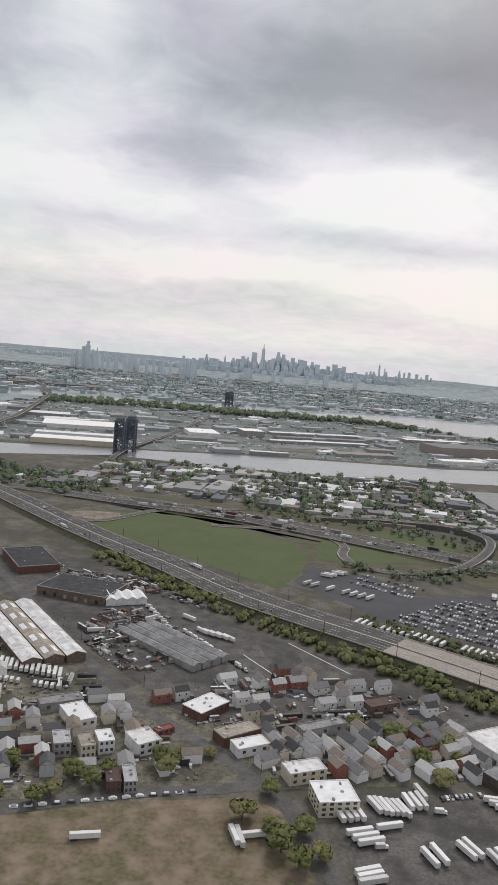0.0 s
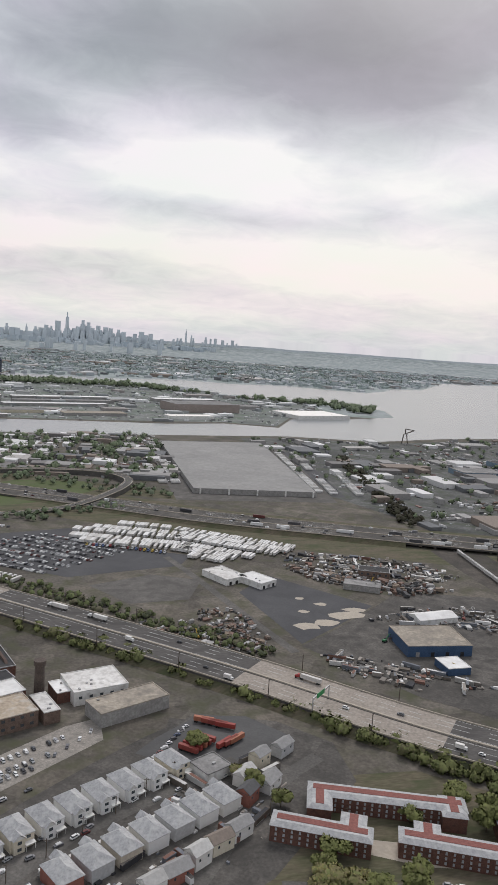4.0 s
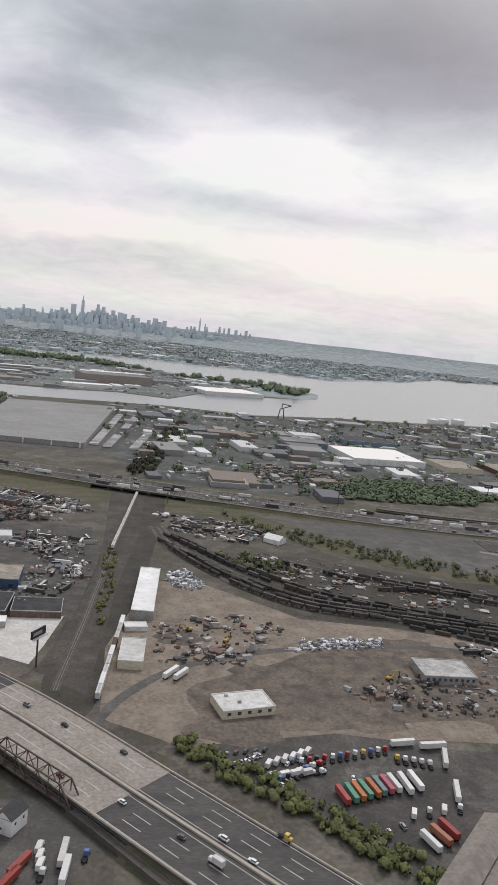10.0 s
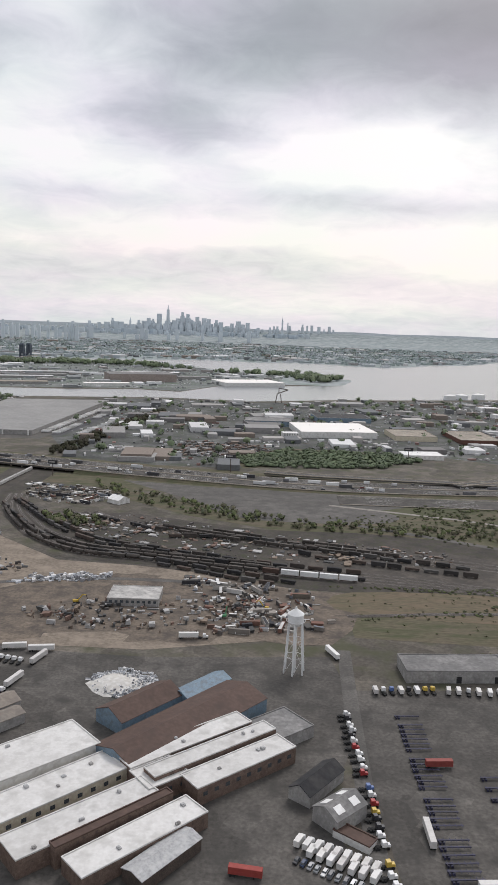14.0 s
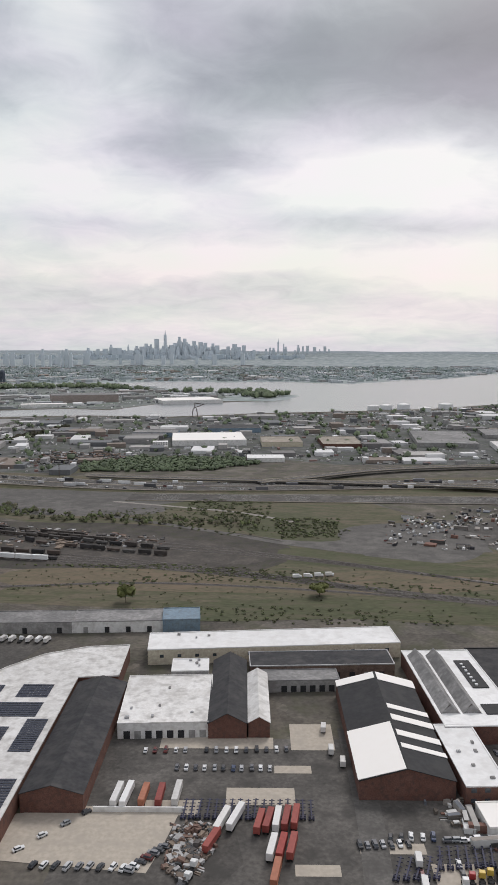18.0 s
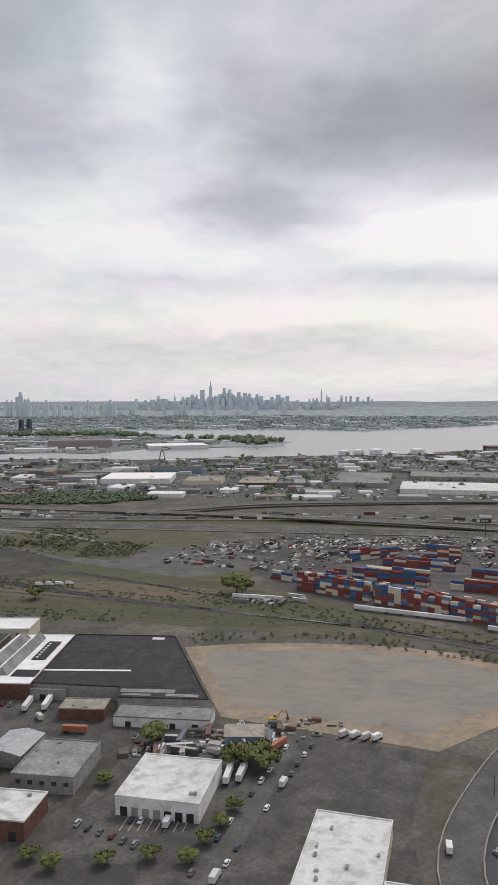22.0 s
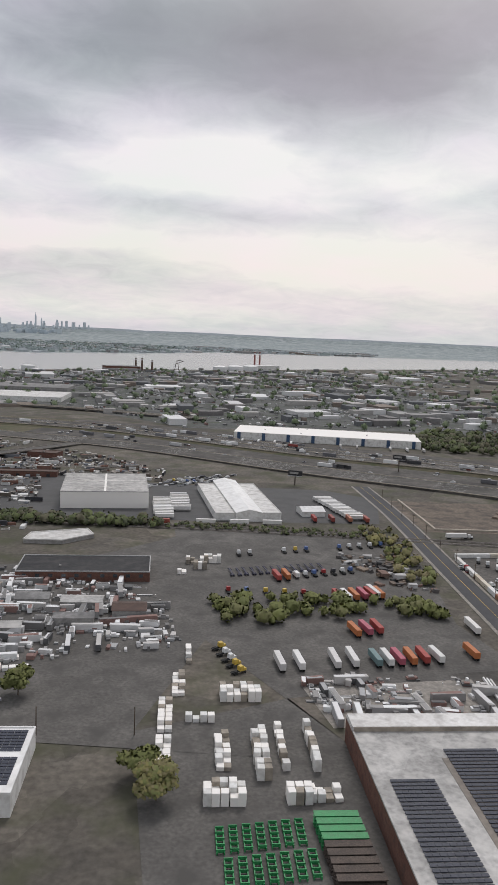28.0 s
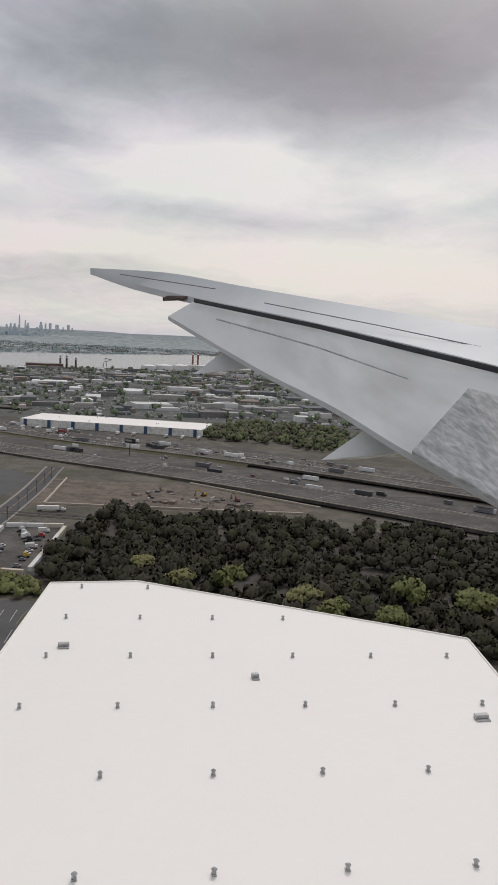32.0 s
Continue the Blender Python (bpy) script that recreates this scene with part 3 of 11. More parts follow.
M_LEAFBR = island_mat("budding_leaves", [(0.225, 0.205, 0.08), (0.17, 0.16, 0.07), (0.15, 0.165, 0.06), (0.20, 0.175, 0.09)], 0.85, 0.3)
M_DARKWOOD = island_mat("bare_and_budding_wood", [(0.040, 0.040, 0.023), (0.045, 0.042, 0.027), (0.040, 0.037, 0.025), (0.043, 0.046, 0.022), (0.038, 0.037, 0.023), (0.044, 0.040, 0.027)], 0.95, 0.1)
# Haze painted into the foliage: far crowns are a pale grey-green.
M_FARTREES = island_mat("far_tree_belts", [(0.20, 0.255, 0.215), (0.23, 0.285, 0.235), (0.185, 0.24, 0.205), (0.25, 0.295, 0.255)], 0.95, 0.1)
M_WOODS = island_mat("scrub_woodland", [(0.085, 0.102, 0.044), (0.102, 0.123, 0.053), (0.098, 0.093, 0.060), (0.123, 0.145, 0.060), (0.072, 0.081, 0.047), (0.119, 0.111, 0.072)], 0.9, 0.3)
M_RIVERTREES = island_mat("riverside_foliage", [(0.113, 0.149, 0.086), (0.131, 0.167, 0.095), (0.108, 0.131, 0.086), (0.144, 0.176, 0.104)], 0.9, 0.2)
M_CLUTTER = island_mat("assorted_yard_clutter", [(0.55, 0.54, 0.52), (0.09, 0.085, 0.08), (0.20, 0.18, 0.16), (0.70, 0.69, 0.67), (0.14, 0.12, 0.10), (0.20, 0.11, 0.085), (0.30, 0.27, 0.24), (0.05, 0.05, 0.055), (0.17, 0.18, 0.20), (0.40, 0.38, 0.35)], 0.8, 0.3)
M_ROOFSFAR = island_mat("assorted_far_roofs", [(0.62, 0.61, 0.60), (0.30, 0.29, 0.28), (0.20, 0.19, 0.185), (0.42, 0.40, 0.38), (0.72, 0.71, 0.70), (0.24, 0.20, 0.17), (0.16, 0.165, 0.17), (0.35, 0.34, 0.33)], 0.85, 0.3)
# Haze put into the far houses' colours, all lifted to pale blue-grey.
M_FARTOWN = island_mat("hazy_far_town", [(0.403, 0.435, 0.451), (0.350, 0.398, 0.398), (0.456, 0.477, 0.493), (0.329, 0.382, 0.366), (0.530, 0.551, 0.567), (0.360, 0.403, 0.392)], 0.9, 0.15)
M_FARCARS = island_mat("parked_car_paints", [(0.72, 0.72, 0.71), (0.06, 0.06, 0.065), (0.30, 0.30, 0.31), (0.75, 0.75, 0.74), (0.14, 0.14, 0.15), (0.55, 0.55, 0.55), (0.74, 0.74, 0.73), (0.09, 0.09, 0.095), (0.13, 0.045, 0.04), (0.70, 0.70, 0.69), (0.05, 0.05, 0.055), (0.2, 0.2, 0.21), (0.72, 0.72, 0.71), (0.08, 0.08, 0.085)], 0.4, 0.1)
M_TRAILERROWS = island_mat("packed_trailer_roofs", [(0.70, 0.69, 0.67), (0.62, 0.605, 0.58), (0.74, 0.73, 0.71), (0.55, 0.53, 0.50)], 0.5, 0.2)
M_ROOFTANWORN = mat("tan_and_silver_roof", (0.38, 0.31, 0.235), (0.43, 0.36, 0.28), 0.09, 0.85, fine=9, c=(0.60, 0.58, 0.55))
M_RIVERGOODS = island_mat("riverside_goods", [(0.763, 0.753, 0.742), (0.127, 0.127, 0.127), (0.318, 0.307, 0.297), (0.657, 0.647, 0.636), (0.191, 0.185, 0.180), (0.509, 0.488, 0.466), (0.254, 0.159, 0.138), (0.403, 0.403, 0.403), (0.806, 0.806, 0.795)], 0.7, 0.2)
# Haze over the peninsula and lift bridges is put into these five colours.
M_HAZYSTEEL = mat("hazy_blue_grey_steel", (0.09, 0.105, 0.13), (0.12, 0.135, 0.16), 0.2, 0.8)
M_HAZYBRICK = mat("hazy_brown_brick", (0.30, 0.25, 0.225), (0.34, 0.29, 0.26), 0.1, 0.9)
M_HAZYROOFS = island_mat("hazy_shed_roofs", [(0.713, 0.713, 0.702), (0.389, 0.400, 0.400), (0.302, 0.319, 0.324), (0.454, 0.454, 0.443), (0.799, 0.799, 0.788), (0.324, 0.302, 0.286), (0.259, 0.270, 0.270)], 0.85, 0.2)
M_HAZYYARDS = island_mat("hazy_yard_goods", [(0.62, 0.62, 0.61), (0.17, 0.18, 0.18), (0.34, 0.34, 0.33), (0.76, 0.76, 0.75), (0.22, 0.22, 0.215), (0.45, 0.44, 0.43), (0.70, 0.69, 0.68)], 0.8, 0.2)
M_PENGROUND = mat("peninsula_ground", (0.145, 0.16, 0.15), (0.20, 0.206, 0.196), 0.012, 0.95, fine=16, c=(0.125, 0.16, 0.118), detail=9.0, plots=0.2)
M_SCRAP = island_mat("scrap_metal", [(0.17, 0.135, 0.11), (0.23, 0.18, 0.14), (0.11, 0.10, 0.095), (0.35, 0.34, 0.33), (0.19, 0.125, 0.10), (0.085, 0.085, 0.085), (0.45, 0.44, 0.43)], 0.8, 0.3)
M_PALESCRAP = island_mat("pale_scrap", [(0.62, 0.62, 0.62), (0.35, 0.36, 0.38), (0.50, 0.52, 0.55), (0.72, 0.71, 0.70), (0.25, 0.25, 0.26)], 0.5, 0.2)
M_PANEL = mat("solar_cells", (0.042, 0.046, 0.064), (0.055, 0.06, 0.08), 0.6, 0.5, spec=0.2)
M_GREENST = mat("bright_green_steel", (0.03, 0.28, 0.09), (0.04, 0.22, 0.08), 0.8, 0.5)
M_RAIL = mat("worn_steel_rail", (0.28, 0.26, 0.24), (0.20, 0.18, 0.16), 0.5, 0.5, 0.3)
M_BALLAST = mat("rail_ballast", (0.085, 0.075, 0.068), (0.12, 0.107, 0.095), 0.3, 0.97, fine=12)
M_ALU = mat("pale_grey_wing_paint", (0.63, 0.65, 0.66), (0.60, 0.62, 0.63), 0.15, 0.55, 0.0, fine=3, spec=0.35)
M_FLAP = mat("smudged_flap_paint", (0.62, 0.635, 0.635), (0.56, 0.575, 0.575), 0.5, 0.6, fine=4, c=(0.47, 0.475, 0.47), stretch=(1.6, 0.35, 1.0), grit=0.2)
M_SEAM = mat("grey_panel_gap", (0.20, 0.20, 0.20), (0.26, 0.26, 0.26), 2.0, 0.8)
M_SOOT = mat("sooty_flap_paint", (0.52, 0.53, 0.53), (0.44, 0.445, 0.445), 1.6, 0.6, fine=6, c=(0.30, 0.30, 0.30), stretch=(6.0, 0.5, 3.0), grit=0.4)


# ---- kinds of things ----
def root_at(name, label, category, group, x, y, z=0.0, turn=0.0):
    r = tagged(new(name), label, category, group)
    r.matrix_basis = pose(x, y, z, 0, 0, turn)
    return r


def building(x, y, l, w, h, turn, roof, wall, label, name="warehouse", units=2, doors=0, windows=0, rows=1, group="", parapet=0.22, side=0):
    """A flat-roofed building with its long side along local x; its doors and windows face local -y, and with side also the two ends."""
    r = root_at(name, label, "building", group, x, y, 0, turn)
    rnd = random.Random(int(x * 7 + y * 13))
    bm = bmesh.new()
    bm_box(bm, 0, 0, 0, l, w, h - 0.08)
    part("wall", bm, wall, r)
    bm = bmesh.new()
    bm_box(bm, 0, 0, h - 0.08, l - 0.36, w - 0.36, 0.08)
    rf = part("roof", bm, roof, r)
    bm = bmesh.new()
    for s in (-1, 1):
        bm_box(bm, 0, s * (w / 2 - 0.06), h - 0.08, l + 0.1, 0.24, parapet + 0.08)
        bm_box(bm, s * (l / 2 - 0.06), 0, h - 0.08, 0.24, w - 0.36, parapet + 0.08)
    part("parapet", bm, M_METAL if roof is M_ROOFDARK else roof, r)
    for i in range(units):
        bm = bmesh.new()
        a, b, c = rnd.uniform(0.5, 1.1), rnd.uniform(0.5, 1.0), rnd.uniform(0.25, 0.55)
        ux, uy = rnd.uniform(-0.42, 0.42) * l, rnd.uniform(-0.4, 0.4) * w
        bm_box(bm, ux, uy, h, a, b, c, rnd.choice((0, 90)), bevel=0.04)
        bm_cyl(bm, ux, uy, h + c, min(a, b) * 0.33, 0.08, 8)
        part("roof_unit", bm, rnd.choice((M_METAL, M_WALLG, M_METAL)), rf)
    for i in range(doors):
        bm = bmesh.new()
        bm_box(bm, (i + 0.5) / doors * l * 0.92 - l * 0.46, -w / 2 - 0.02, 0.05, min(1.5, l / doors * 0.6), 0.08, min(1.9, h * 0.55))
        part("dock_door", bm, rnd.choice((M_DARK, M_DARK, M_WALLG)), r)
    for k in range(rows if windows else 0):
        zz = h * (k + 0.5) / rows - 0.15
        for i in range(windows):
            bm = bmesh.new()
            bm_box(bm, (i + 0.5) / windows * l * 0.96 - l * 0.48, -w / 2 - 0.01, zz, min(1.1, l / windows * 0.5), 0.06, min(0.9, h / rows * 0.5))
            part("window", bm, M_GLASS, r)
        for sd in ((-1, 1) if side else ()):
            for i in range(side):
                bm = bmesh.new()
                bm_box(bm, sd * (l / 2 + 0.01), (i + 0.5) / side * w * 0.94 - w * 0.47, zz, 0.06, min(1.0, w / side * 0.5), min(0.9, h / rows * 0.5))
                part("window", bm, M_GLASS, r)
    return r


def gabled(x, y, l, w, h, rise, turn, roof, wall, label, name="shed", skylights=0, windows=0, group="", over=0.2, lit=(-1, 1)):
    """A building with its ridge along local x."""
    r = root_at(name, label, "building", group, x, y, 0, turn)
    a, b = l / 2, w / 2
    v = [(-a, -b, 0), (a, -b, 0), (a, b, 0), (-a, b, 0), (-a, -b, h), (a, -b, h), (a, b, h), (-a, b, h), (-a, 0, h + rise), (a, 0, h + rise)]
    link_mesh("wall", v, [(0, 1, 5, 4), (2, 3, 7, 6), (1, 2, 6, 9, 5), (3, 0, 4, 8, 7)], wall, r)
    k = math.hypot(b, rise)
    for s in (-1, 1):
        bm = bmesh.new()
        bm_box(bm, 0, 0, 0, l + 2 * over, k + over, 0.14)
        ang = s * math.degrees(math.atan2(rise, b))
        bmesh.ops.transform(bm, matrix=pose(0, s * (b + over * 0.4) / 2, h + rise / 2 - over * 0.15, -ang, 0, 0), verts=bm.verts)
        sl = part("roof_slope", bm, roof, r)
        for i in range(skylights if s in lit else 0):
            bm = bmesh.new()
            bm_box(bm, (i + 0.5) / skylights * l - a, 0, 0.14, l / skylights * 0.45, k * 0.5, 0.08)
            bmesh.ops.transform(bm, matrix=pose(0, s * b / 2, h + rise / 2, -ang, 0, 0), verts=bm.verts)
            part("skylight", bm, M_ROOFW, sl)
    for i in range(windows):
        bm = bmesh.new()
        bm_box(bm, (i + 0.5) / windows * l * 0.95 - l * 0.475, -b - 0.01, h * 0.35, min(1.0, l / windows * 0.5), 0.06, h * 0.4)
        part("window", bm, M_GLASS, r)
    return r


def bm_axle(bm, x, rad, wid):
    """An axle across x with a wheel at either end."""
    for s in (-1, 1):
        bm_cyl(bm, x, s * 0.41, rad, rad, wid, 12, axis="y")
    bm_beam(bm, (x, -0.4, rad), (x, 0.4, rad), 0.08)



STORE = (-3000.0, -800.0)


def solid(r, body):
    """Makes one part the thing itself, which then carries the other parts."""
    body.parent, body.name, body.matrix_basis = None, "spare", r.matrix_basis.copy()
    for k in ("label", "category", "group", "kind"):
        if k in r:
            body[k] = r[k]
    for o in list(r.children):
        o.parent = body
    name = r.name
    bpy.data.objects.remove(r)
    body.name = name
    return body


def make_car(label, tall=0.0, long=2.3):
    r = root_at("car", label, "car", "parked cars", *STORE)
    bm = bmesh.new()
    bm_box(bm, 0, 0, 0.14, long, 0.88, 0.30 + tall * 0.3, bevel=0.07)
    bm_box(bm, -0.08 * long, 0, 0.70 + tall * 0.4, long * (0.43 + tall * 0.2), 0.62, 0.03)
    first = len(bm.faces)
    bm_box(bm, 0, 0, 0.1, long * 0.9, 0.7, 0.08)
    for sx in (-1, 1):
        bm_axle(bm, sx * long * 0.31, 0.17, 0.12)
    bm.faces.ensure_lookup_table()
    for fc in bm.faces[first:]:
        fc.material_index = 1
    shell = part("body", bm, M_CAR, r)
    shell.data.materials.append(M_TYRE)
    bm = bmesh.new()
    bm_box(bm, -0.08 * long, 0, 0.44 + tall * 0.3, long * (0.56 + tall * 0.25), 0.78, 0.27 + tall * 0.1, taper=0.80, bevel=0.03)
    cab = part("cabin_glass", bm, M_GLASS, r)
    return solid(r, shell)


def make_trailer(label, l=7.6, m=None, ribs=False):
    r = root_at("semi_trailer", label, "trailer", "parked trailers", *STORE)
    bm = bmesh.new()
    bm_box(bm, 0, 0, 0.62, l, 1.25, 1.42, bevel=0.04)
    if ribs:
        for i in range(7):
            for s in (-1, 1):
                bm_box(bm, (i - 3) * l / 7.4, s * 0.635, 0.66, 0.06, 0.03, 1.32)
    box = part("cargo_box", bm, m or M_TRAILER, r)
    bm = bmesh.new()
    bm_box(bm, 0, 0, 0.45, l * 0.94, 0.55, 0.17)
    bm_box(bm, l * 0.25, 0.3, 0.02, 0.1, 0.1, 0.45)
    bm_box(bm, l * 0.25, -0.3, 0.02, 0.1, 0.1, 0.45)
    for dx in (-0.32, -0.42):
        bm_axle(bm, dx * l, 0.26, 0.34)
    part("chassis", bm, M_TYRE, r)
    return solid(r, box)


def make_tractor(label):
    r = root_at("truck_tractor", label, "truck", "parked trucks", *STORE)
    bm = bmesh.new()
    bm_box(bm, 0.35, 0, 0.55, 1.0, 1.15, 1.05, taper=0.92, bevel=0.06)
    bm_box(bm, 1.2, 0, 0.5, 0.8, 0.95, 0.55, taper=0.9, bevel=0.06)
    cab = part("cab", bm, M_CAB, r)
    bm = bmesh.new()
    bm_box(bm, 0.84, 0, 1.08, 0.06, 0.95, 0.36)
    part("windscreen", bm, M_GLASS, r)
    bm = bmesh.new()
    bm_box(bm, -0.6, 0, 0.35, 2.6, 0.6, 0.18)
    bm_box(bm, -0.9, 0, 0.53, 0.7, 0.7, 0.08)
    for dx in (1.2, -0.75, -1.3):
        bm_axle(bm, dx, 0.26, 0.34)
    part("chassis", bm, M_TYRE, r)
    return solid(r, cab)


def make_boxtruck(label):
    r = root_at("box_truck", label, "truck", "box trucks", *STORE)
    bm = bmesh.new()
    bm_box(bm, -0.45, 0, 0.5, 2.6, 1.15, 1.25, bevel=0.04)
    box = part("cargo_box", bm, M_TRAILER, r)
    bm = bmesh.new()
    bm_box(bm, 1.35, 0, 0.32, 1.0, 1.05, 0.85, taper=0.85, bevel=0.06)
    part("cab", bm, M_WHITE, r)
    bm = bmesh.new()
    bm_box(bm, 1.78, 0, 0.72, 0.08, 0.85, 0.3)
    part("windscreen", bm, M_GLASS, r)
    bm = bmesh.new()
    bm_box(bm, 0, 0, 0.3, 3.2, 0.6, 0.14)
    for dx in (1.3, -1.0):
        bm_axle(bm, dx, 0.26, 0.3)
    part("chassis", bm, M_TYRE, r)
    return solid(r, box)


def make_container(label, m=None, l=5.9):
    """A closed steel box whose long sides are folded into ribs."""
    r = root_at("shipping_container", label, "container", "stacked containers", *STORE)
    n = int(l / 0.52)
    side = []
    for i in range(n):
        c = (i - (n - 1) / 2) * 0.52
        side += [(c - 0.15, 0.57), (c - 0.10, 0.61), (c + 0.10, 0.61), (c + 0.15, 0.57)]
    side = [(-l / 2, 0.61), (-l / 2 + 0.08, 0.61)] + side + [(l / 2 - 0.08, 0.61), (l / 2, 0.61)]
    ring = [(x, -y) for x, y in side] + [(l / 2 - 0.03, -0.02), (l / 2 - 0.03, 0.02)] + [(x, y) for x, y in reversed(side)]
    k = len(ring)
    body = link_mesh("corrugated_body", [(x, y, z) for z in (0.0, 1.27) for x, y in ring], [(a, (a + 1) % k, (a + 1) % k + k, a + k) for a in range(k)] + [list(range(k - 1, -1, -1)), list(range(k, 2 * k))], m or M_CONTAINER, r)
    return solid(r, body)


CARS = [make_car("compact saloon car parked on asphalt"), make_car("boxy sport utility car parked on asphalt", 0.55, 2.35), make_car("low hatchback car parked on asphalt", 0.25, 2.05)]
TRAILERS = [make_trailer("white box semi trailer parked on its legs"), make_trailer("pale ribbed box semi trailer standing in a row", 7.0)]
REDTRAILER = make_trailer("faded red box trailer standing in a truck yard", 6.2, M_REDTR)
TRACTOR = make_tractor("truck tractor unit without a trailer in a yard")
BOXTRUCK = make_boxtruck("white box delivery truck on the pavement")
CONTAINER = make_container("corrugated steel shipping container in a stack")
PALECONTAINER = make_container("pale weathered container walling a yard", M_PALECONT)
M_BRIGHTTR = object_mat("bright_container_paint", [(0.42, 0.13, 0.05), (0.10, 0.27, 0.19), (0.42, 0.11, 0.15), (0.36, 0.07, 0.06), (0.16, 0.24, 0.24), (0.46, 0.16, 0.06), (0.68, 0.67, 0.64)], 0.6, 0.3)
BRIGHTTRAILER = make_trailer("brightly painted container on a trailer chassis", 6.2, M_BRIGHTTR)
PROTOS = CARS + TRAILERS + [REDTRAILER, BRIGHTTRAILER, TRACTOR, BOXTRUCK, CONTAINER, PALECONTAINER]
COUNT = {}


def put(proto, x, y, turn, z=0.0):
    COUNT[proto.name] = COUNT.get(proto.name, 0) + 1
    return copy_thing(proto, pose(x, y, z, 0, 0, turn))


rnd = random.Random(11)


def car(x, y, turn, z=0.06):
    return put(rnd.choice(CARS), x, y, turn, z)


LOTCARS = []


def row(proto, p, q, n, turn, z=0.06, skip=0.0, jit=0.15):
    """n things evenly from p to q; every second car of the far lots is joined to a mass."""
    for i in range(n):
        if rnd.random() < skip:
            continue
        k = i / max(1, n - 1)
        x, y = p[0] + (q[0] - p[0]) * k, p[1] + (q[1] - p[1]) * k
        pr = rnd.choice(proto) if isinstance(proto, list) else proto
        if proto is CARS and p[1] > 130 and (i % 2 or p[0] < 90):
            LOTCARS.append((x, y, z + 0.08, 2.3, 0.9, 0.42, turn))
            LOTCARS.append((x, y, z + 0.5, 1.3, 0.8, 0.26, turn))
            continue
        put(pr, x + rnd.uniform(-jit, jit), y + rnd.uniform(-jit, jit), turn + rnd.uniform(-2, 2) + (180 if rnd.random() < 0.3 and proto is CARS else 0), z)


def rig(x, y, turn, z=0.06, red=False):
    """A tractor with its trailer."""
    c, s = math.cos(radians(turn)), math.sin(radians(turn))
    put(TRACTOR, x + 3.6 * c, y + 3.6 * s, turn, z)
    put(REDTRAILER if red else rnd.choice(TRAILERS), x - 1.0 * c, y - 1.0 * s, turn, z + 0.02)


def inside(x, y, poly):
    c = False
    j = len(poly) - 1
    for i in range(len(poly)):
        (x1, y1), (x2, y2) = poly[i], poly[j]
        if (y1 > y) != (y2 > y) and x < (x2 - x1) * (y - y1) / (y2 - y1) + x1:
            c = not c
        j = i
    return c


def scatter(poly, n, seed):
    g = random.Random(seed)
    xs, ys = [p[0] for p in poly], [p[1] for p in poly]
    out = []
    while len(out) < n:
        x, y = g.uniform(min(xs), max(xs)), g.uniform(min(ys), max(ys))
        if inside(x, y, poly):
            out.append((x, y))
    return out


def clutter(name, label, poly, n, seed, material, size=(0.6, 2.6), height=(0.3, 1.4), turns=(0, 90), spread=8, category="clutter", avoid=(), z=0.02):
    g = random.Random(seed)
    rows = []
    loose = size[1] < 8
    if material in (M_CLUTTER, M_SCRAP):
        n = int(n * 1.7)
    heaps = scatter(poly, max(4, n // 14), seed + 2)
    for x, y in scatter(poly, n, seed + 1):
        lift = 0.0
        if loose and g.random() < 0.55:
            hx, hy = g.choice(heaps)
            q = size[1] * 0.9
            dx, dy = g.gauss(0, q), g.gauss(0, q)
            if not inside(hx + dx, hy + dy, poly):
                continue
            x, y = hx + dx, hy + dy
            if material in (M_SCRAP, M_PALESCRAP):
                lift = max(0.0, 1 - math.hypot(dx, dy) / (1.6 * q)) * height[1] * 0.8
        if any(inside(x, y, a) for a in avoid):
            continue
        kind_r = g.random()
        if loose and size[1] < 6 and material in (M_CLUTTER, M_RIVERGOODS) and kind_r < 0.3:
            # a van, pickup or car: body, cabin and dark running gear
            t = g.choice(turns) + g.uniform(-spread, spread)
            l, w, h = g.choice(((2.3, 0.92, 0.42), (2.3, 0.92, 0.42), (2.7, 1.0, 0.85), (3.4, 1.1, 1.25), (6.8, 1.2, 1.5)))
            c, q = math.cos(radians(t)), math.sin(radians(t))
            rows += [(x, y, z + 0.2, l, w, h, t), (x - c * l * 0.06, y - q * l * 0.06, z + 0.2 + h, l * (0.5 if l < 2.5 else 0.93), w * 0.84, 0.26 if l < 2.5 else 0.05, t), (x, y, z, l * 0.86, w * 0.9, 0.2, t)]
            continue
        if loose and kind_r > 0.93:
            l = g.uniform(2.0, 4.5)
            rows += [(x, y + 0.34 * k, z, l, 0.22, 0.2 + 0.1 * (k % 2), g.choice((0, 0, 4)) + turns[0]) for k in range(3)]
            continue
        l = g.uniform(*size) * (g.choice((0.4, 0.6, 0.8, 1, 1.5)) if loose else g.choice((0.6, 1, 1, 1.6)))
        rows.append((x, y, z + lift, l, l * g.uniform(0.35, 0.8), g.uniform(*height) * (min(1.0, l / size[1] + 0.35) if loose else 1.0), g.choice(turns) + g.uniform(-spread, spread)))
    crooked = 0.16 if material in (M_SCRAP, M_PALESCRAP) else 0.05 if loose else 0.0
    return tagged(boxes(name, rows, material, rough=crooked), label, category, kind="stuff")


def core_ball(level):
    bm = bmesh.new()
    bmesh.ops.create_icosphere(bm, subdivisions=level, radius=1.0)
    v, f = np.array([p.co[:] for p in bm.verts]), np.array([[q.index for q in t.verts] for t in bm.faces])
    bm.free()
    return v, f


CORES = {1: core_ball(1), 2: core_ball(2)}


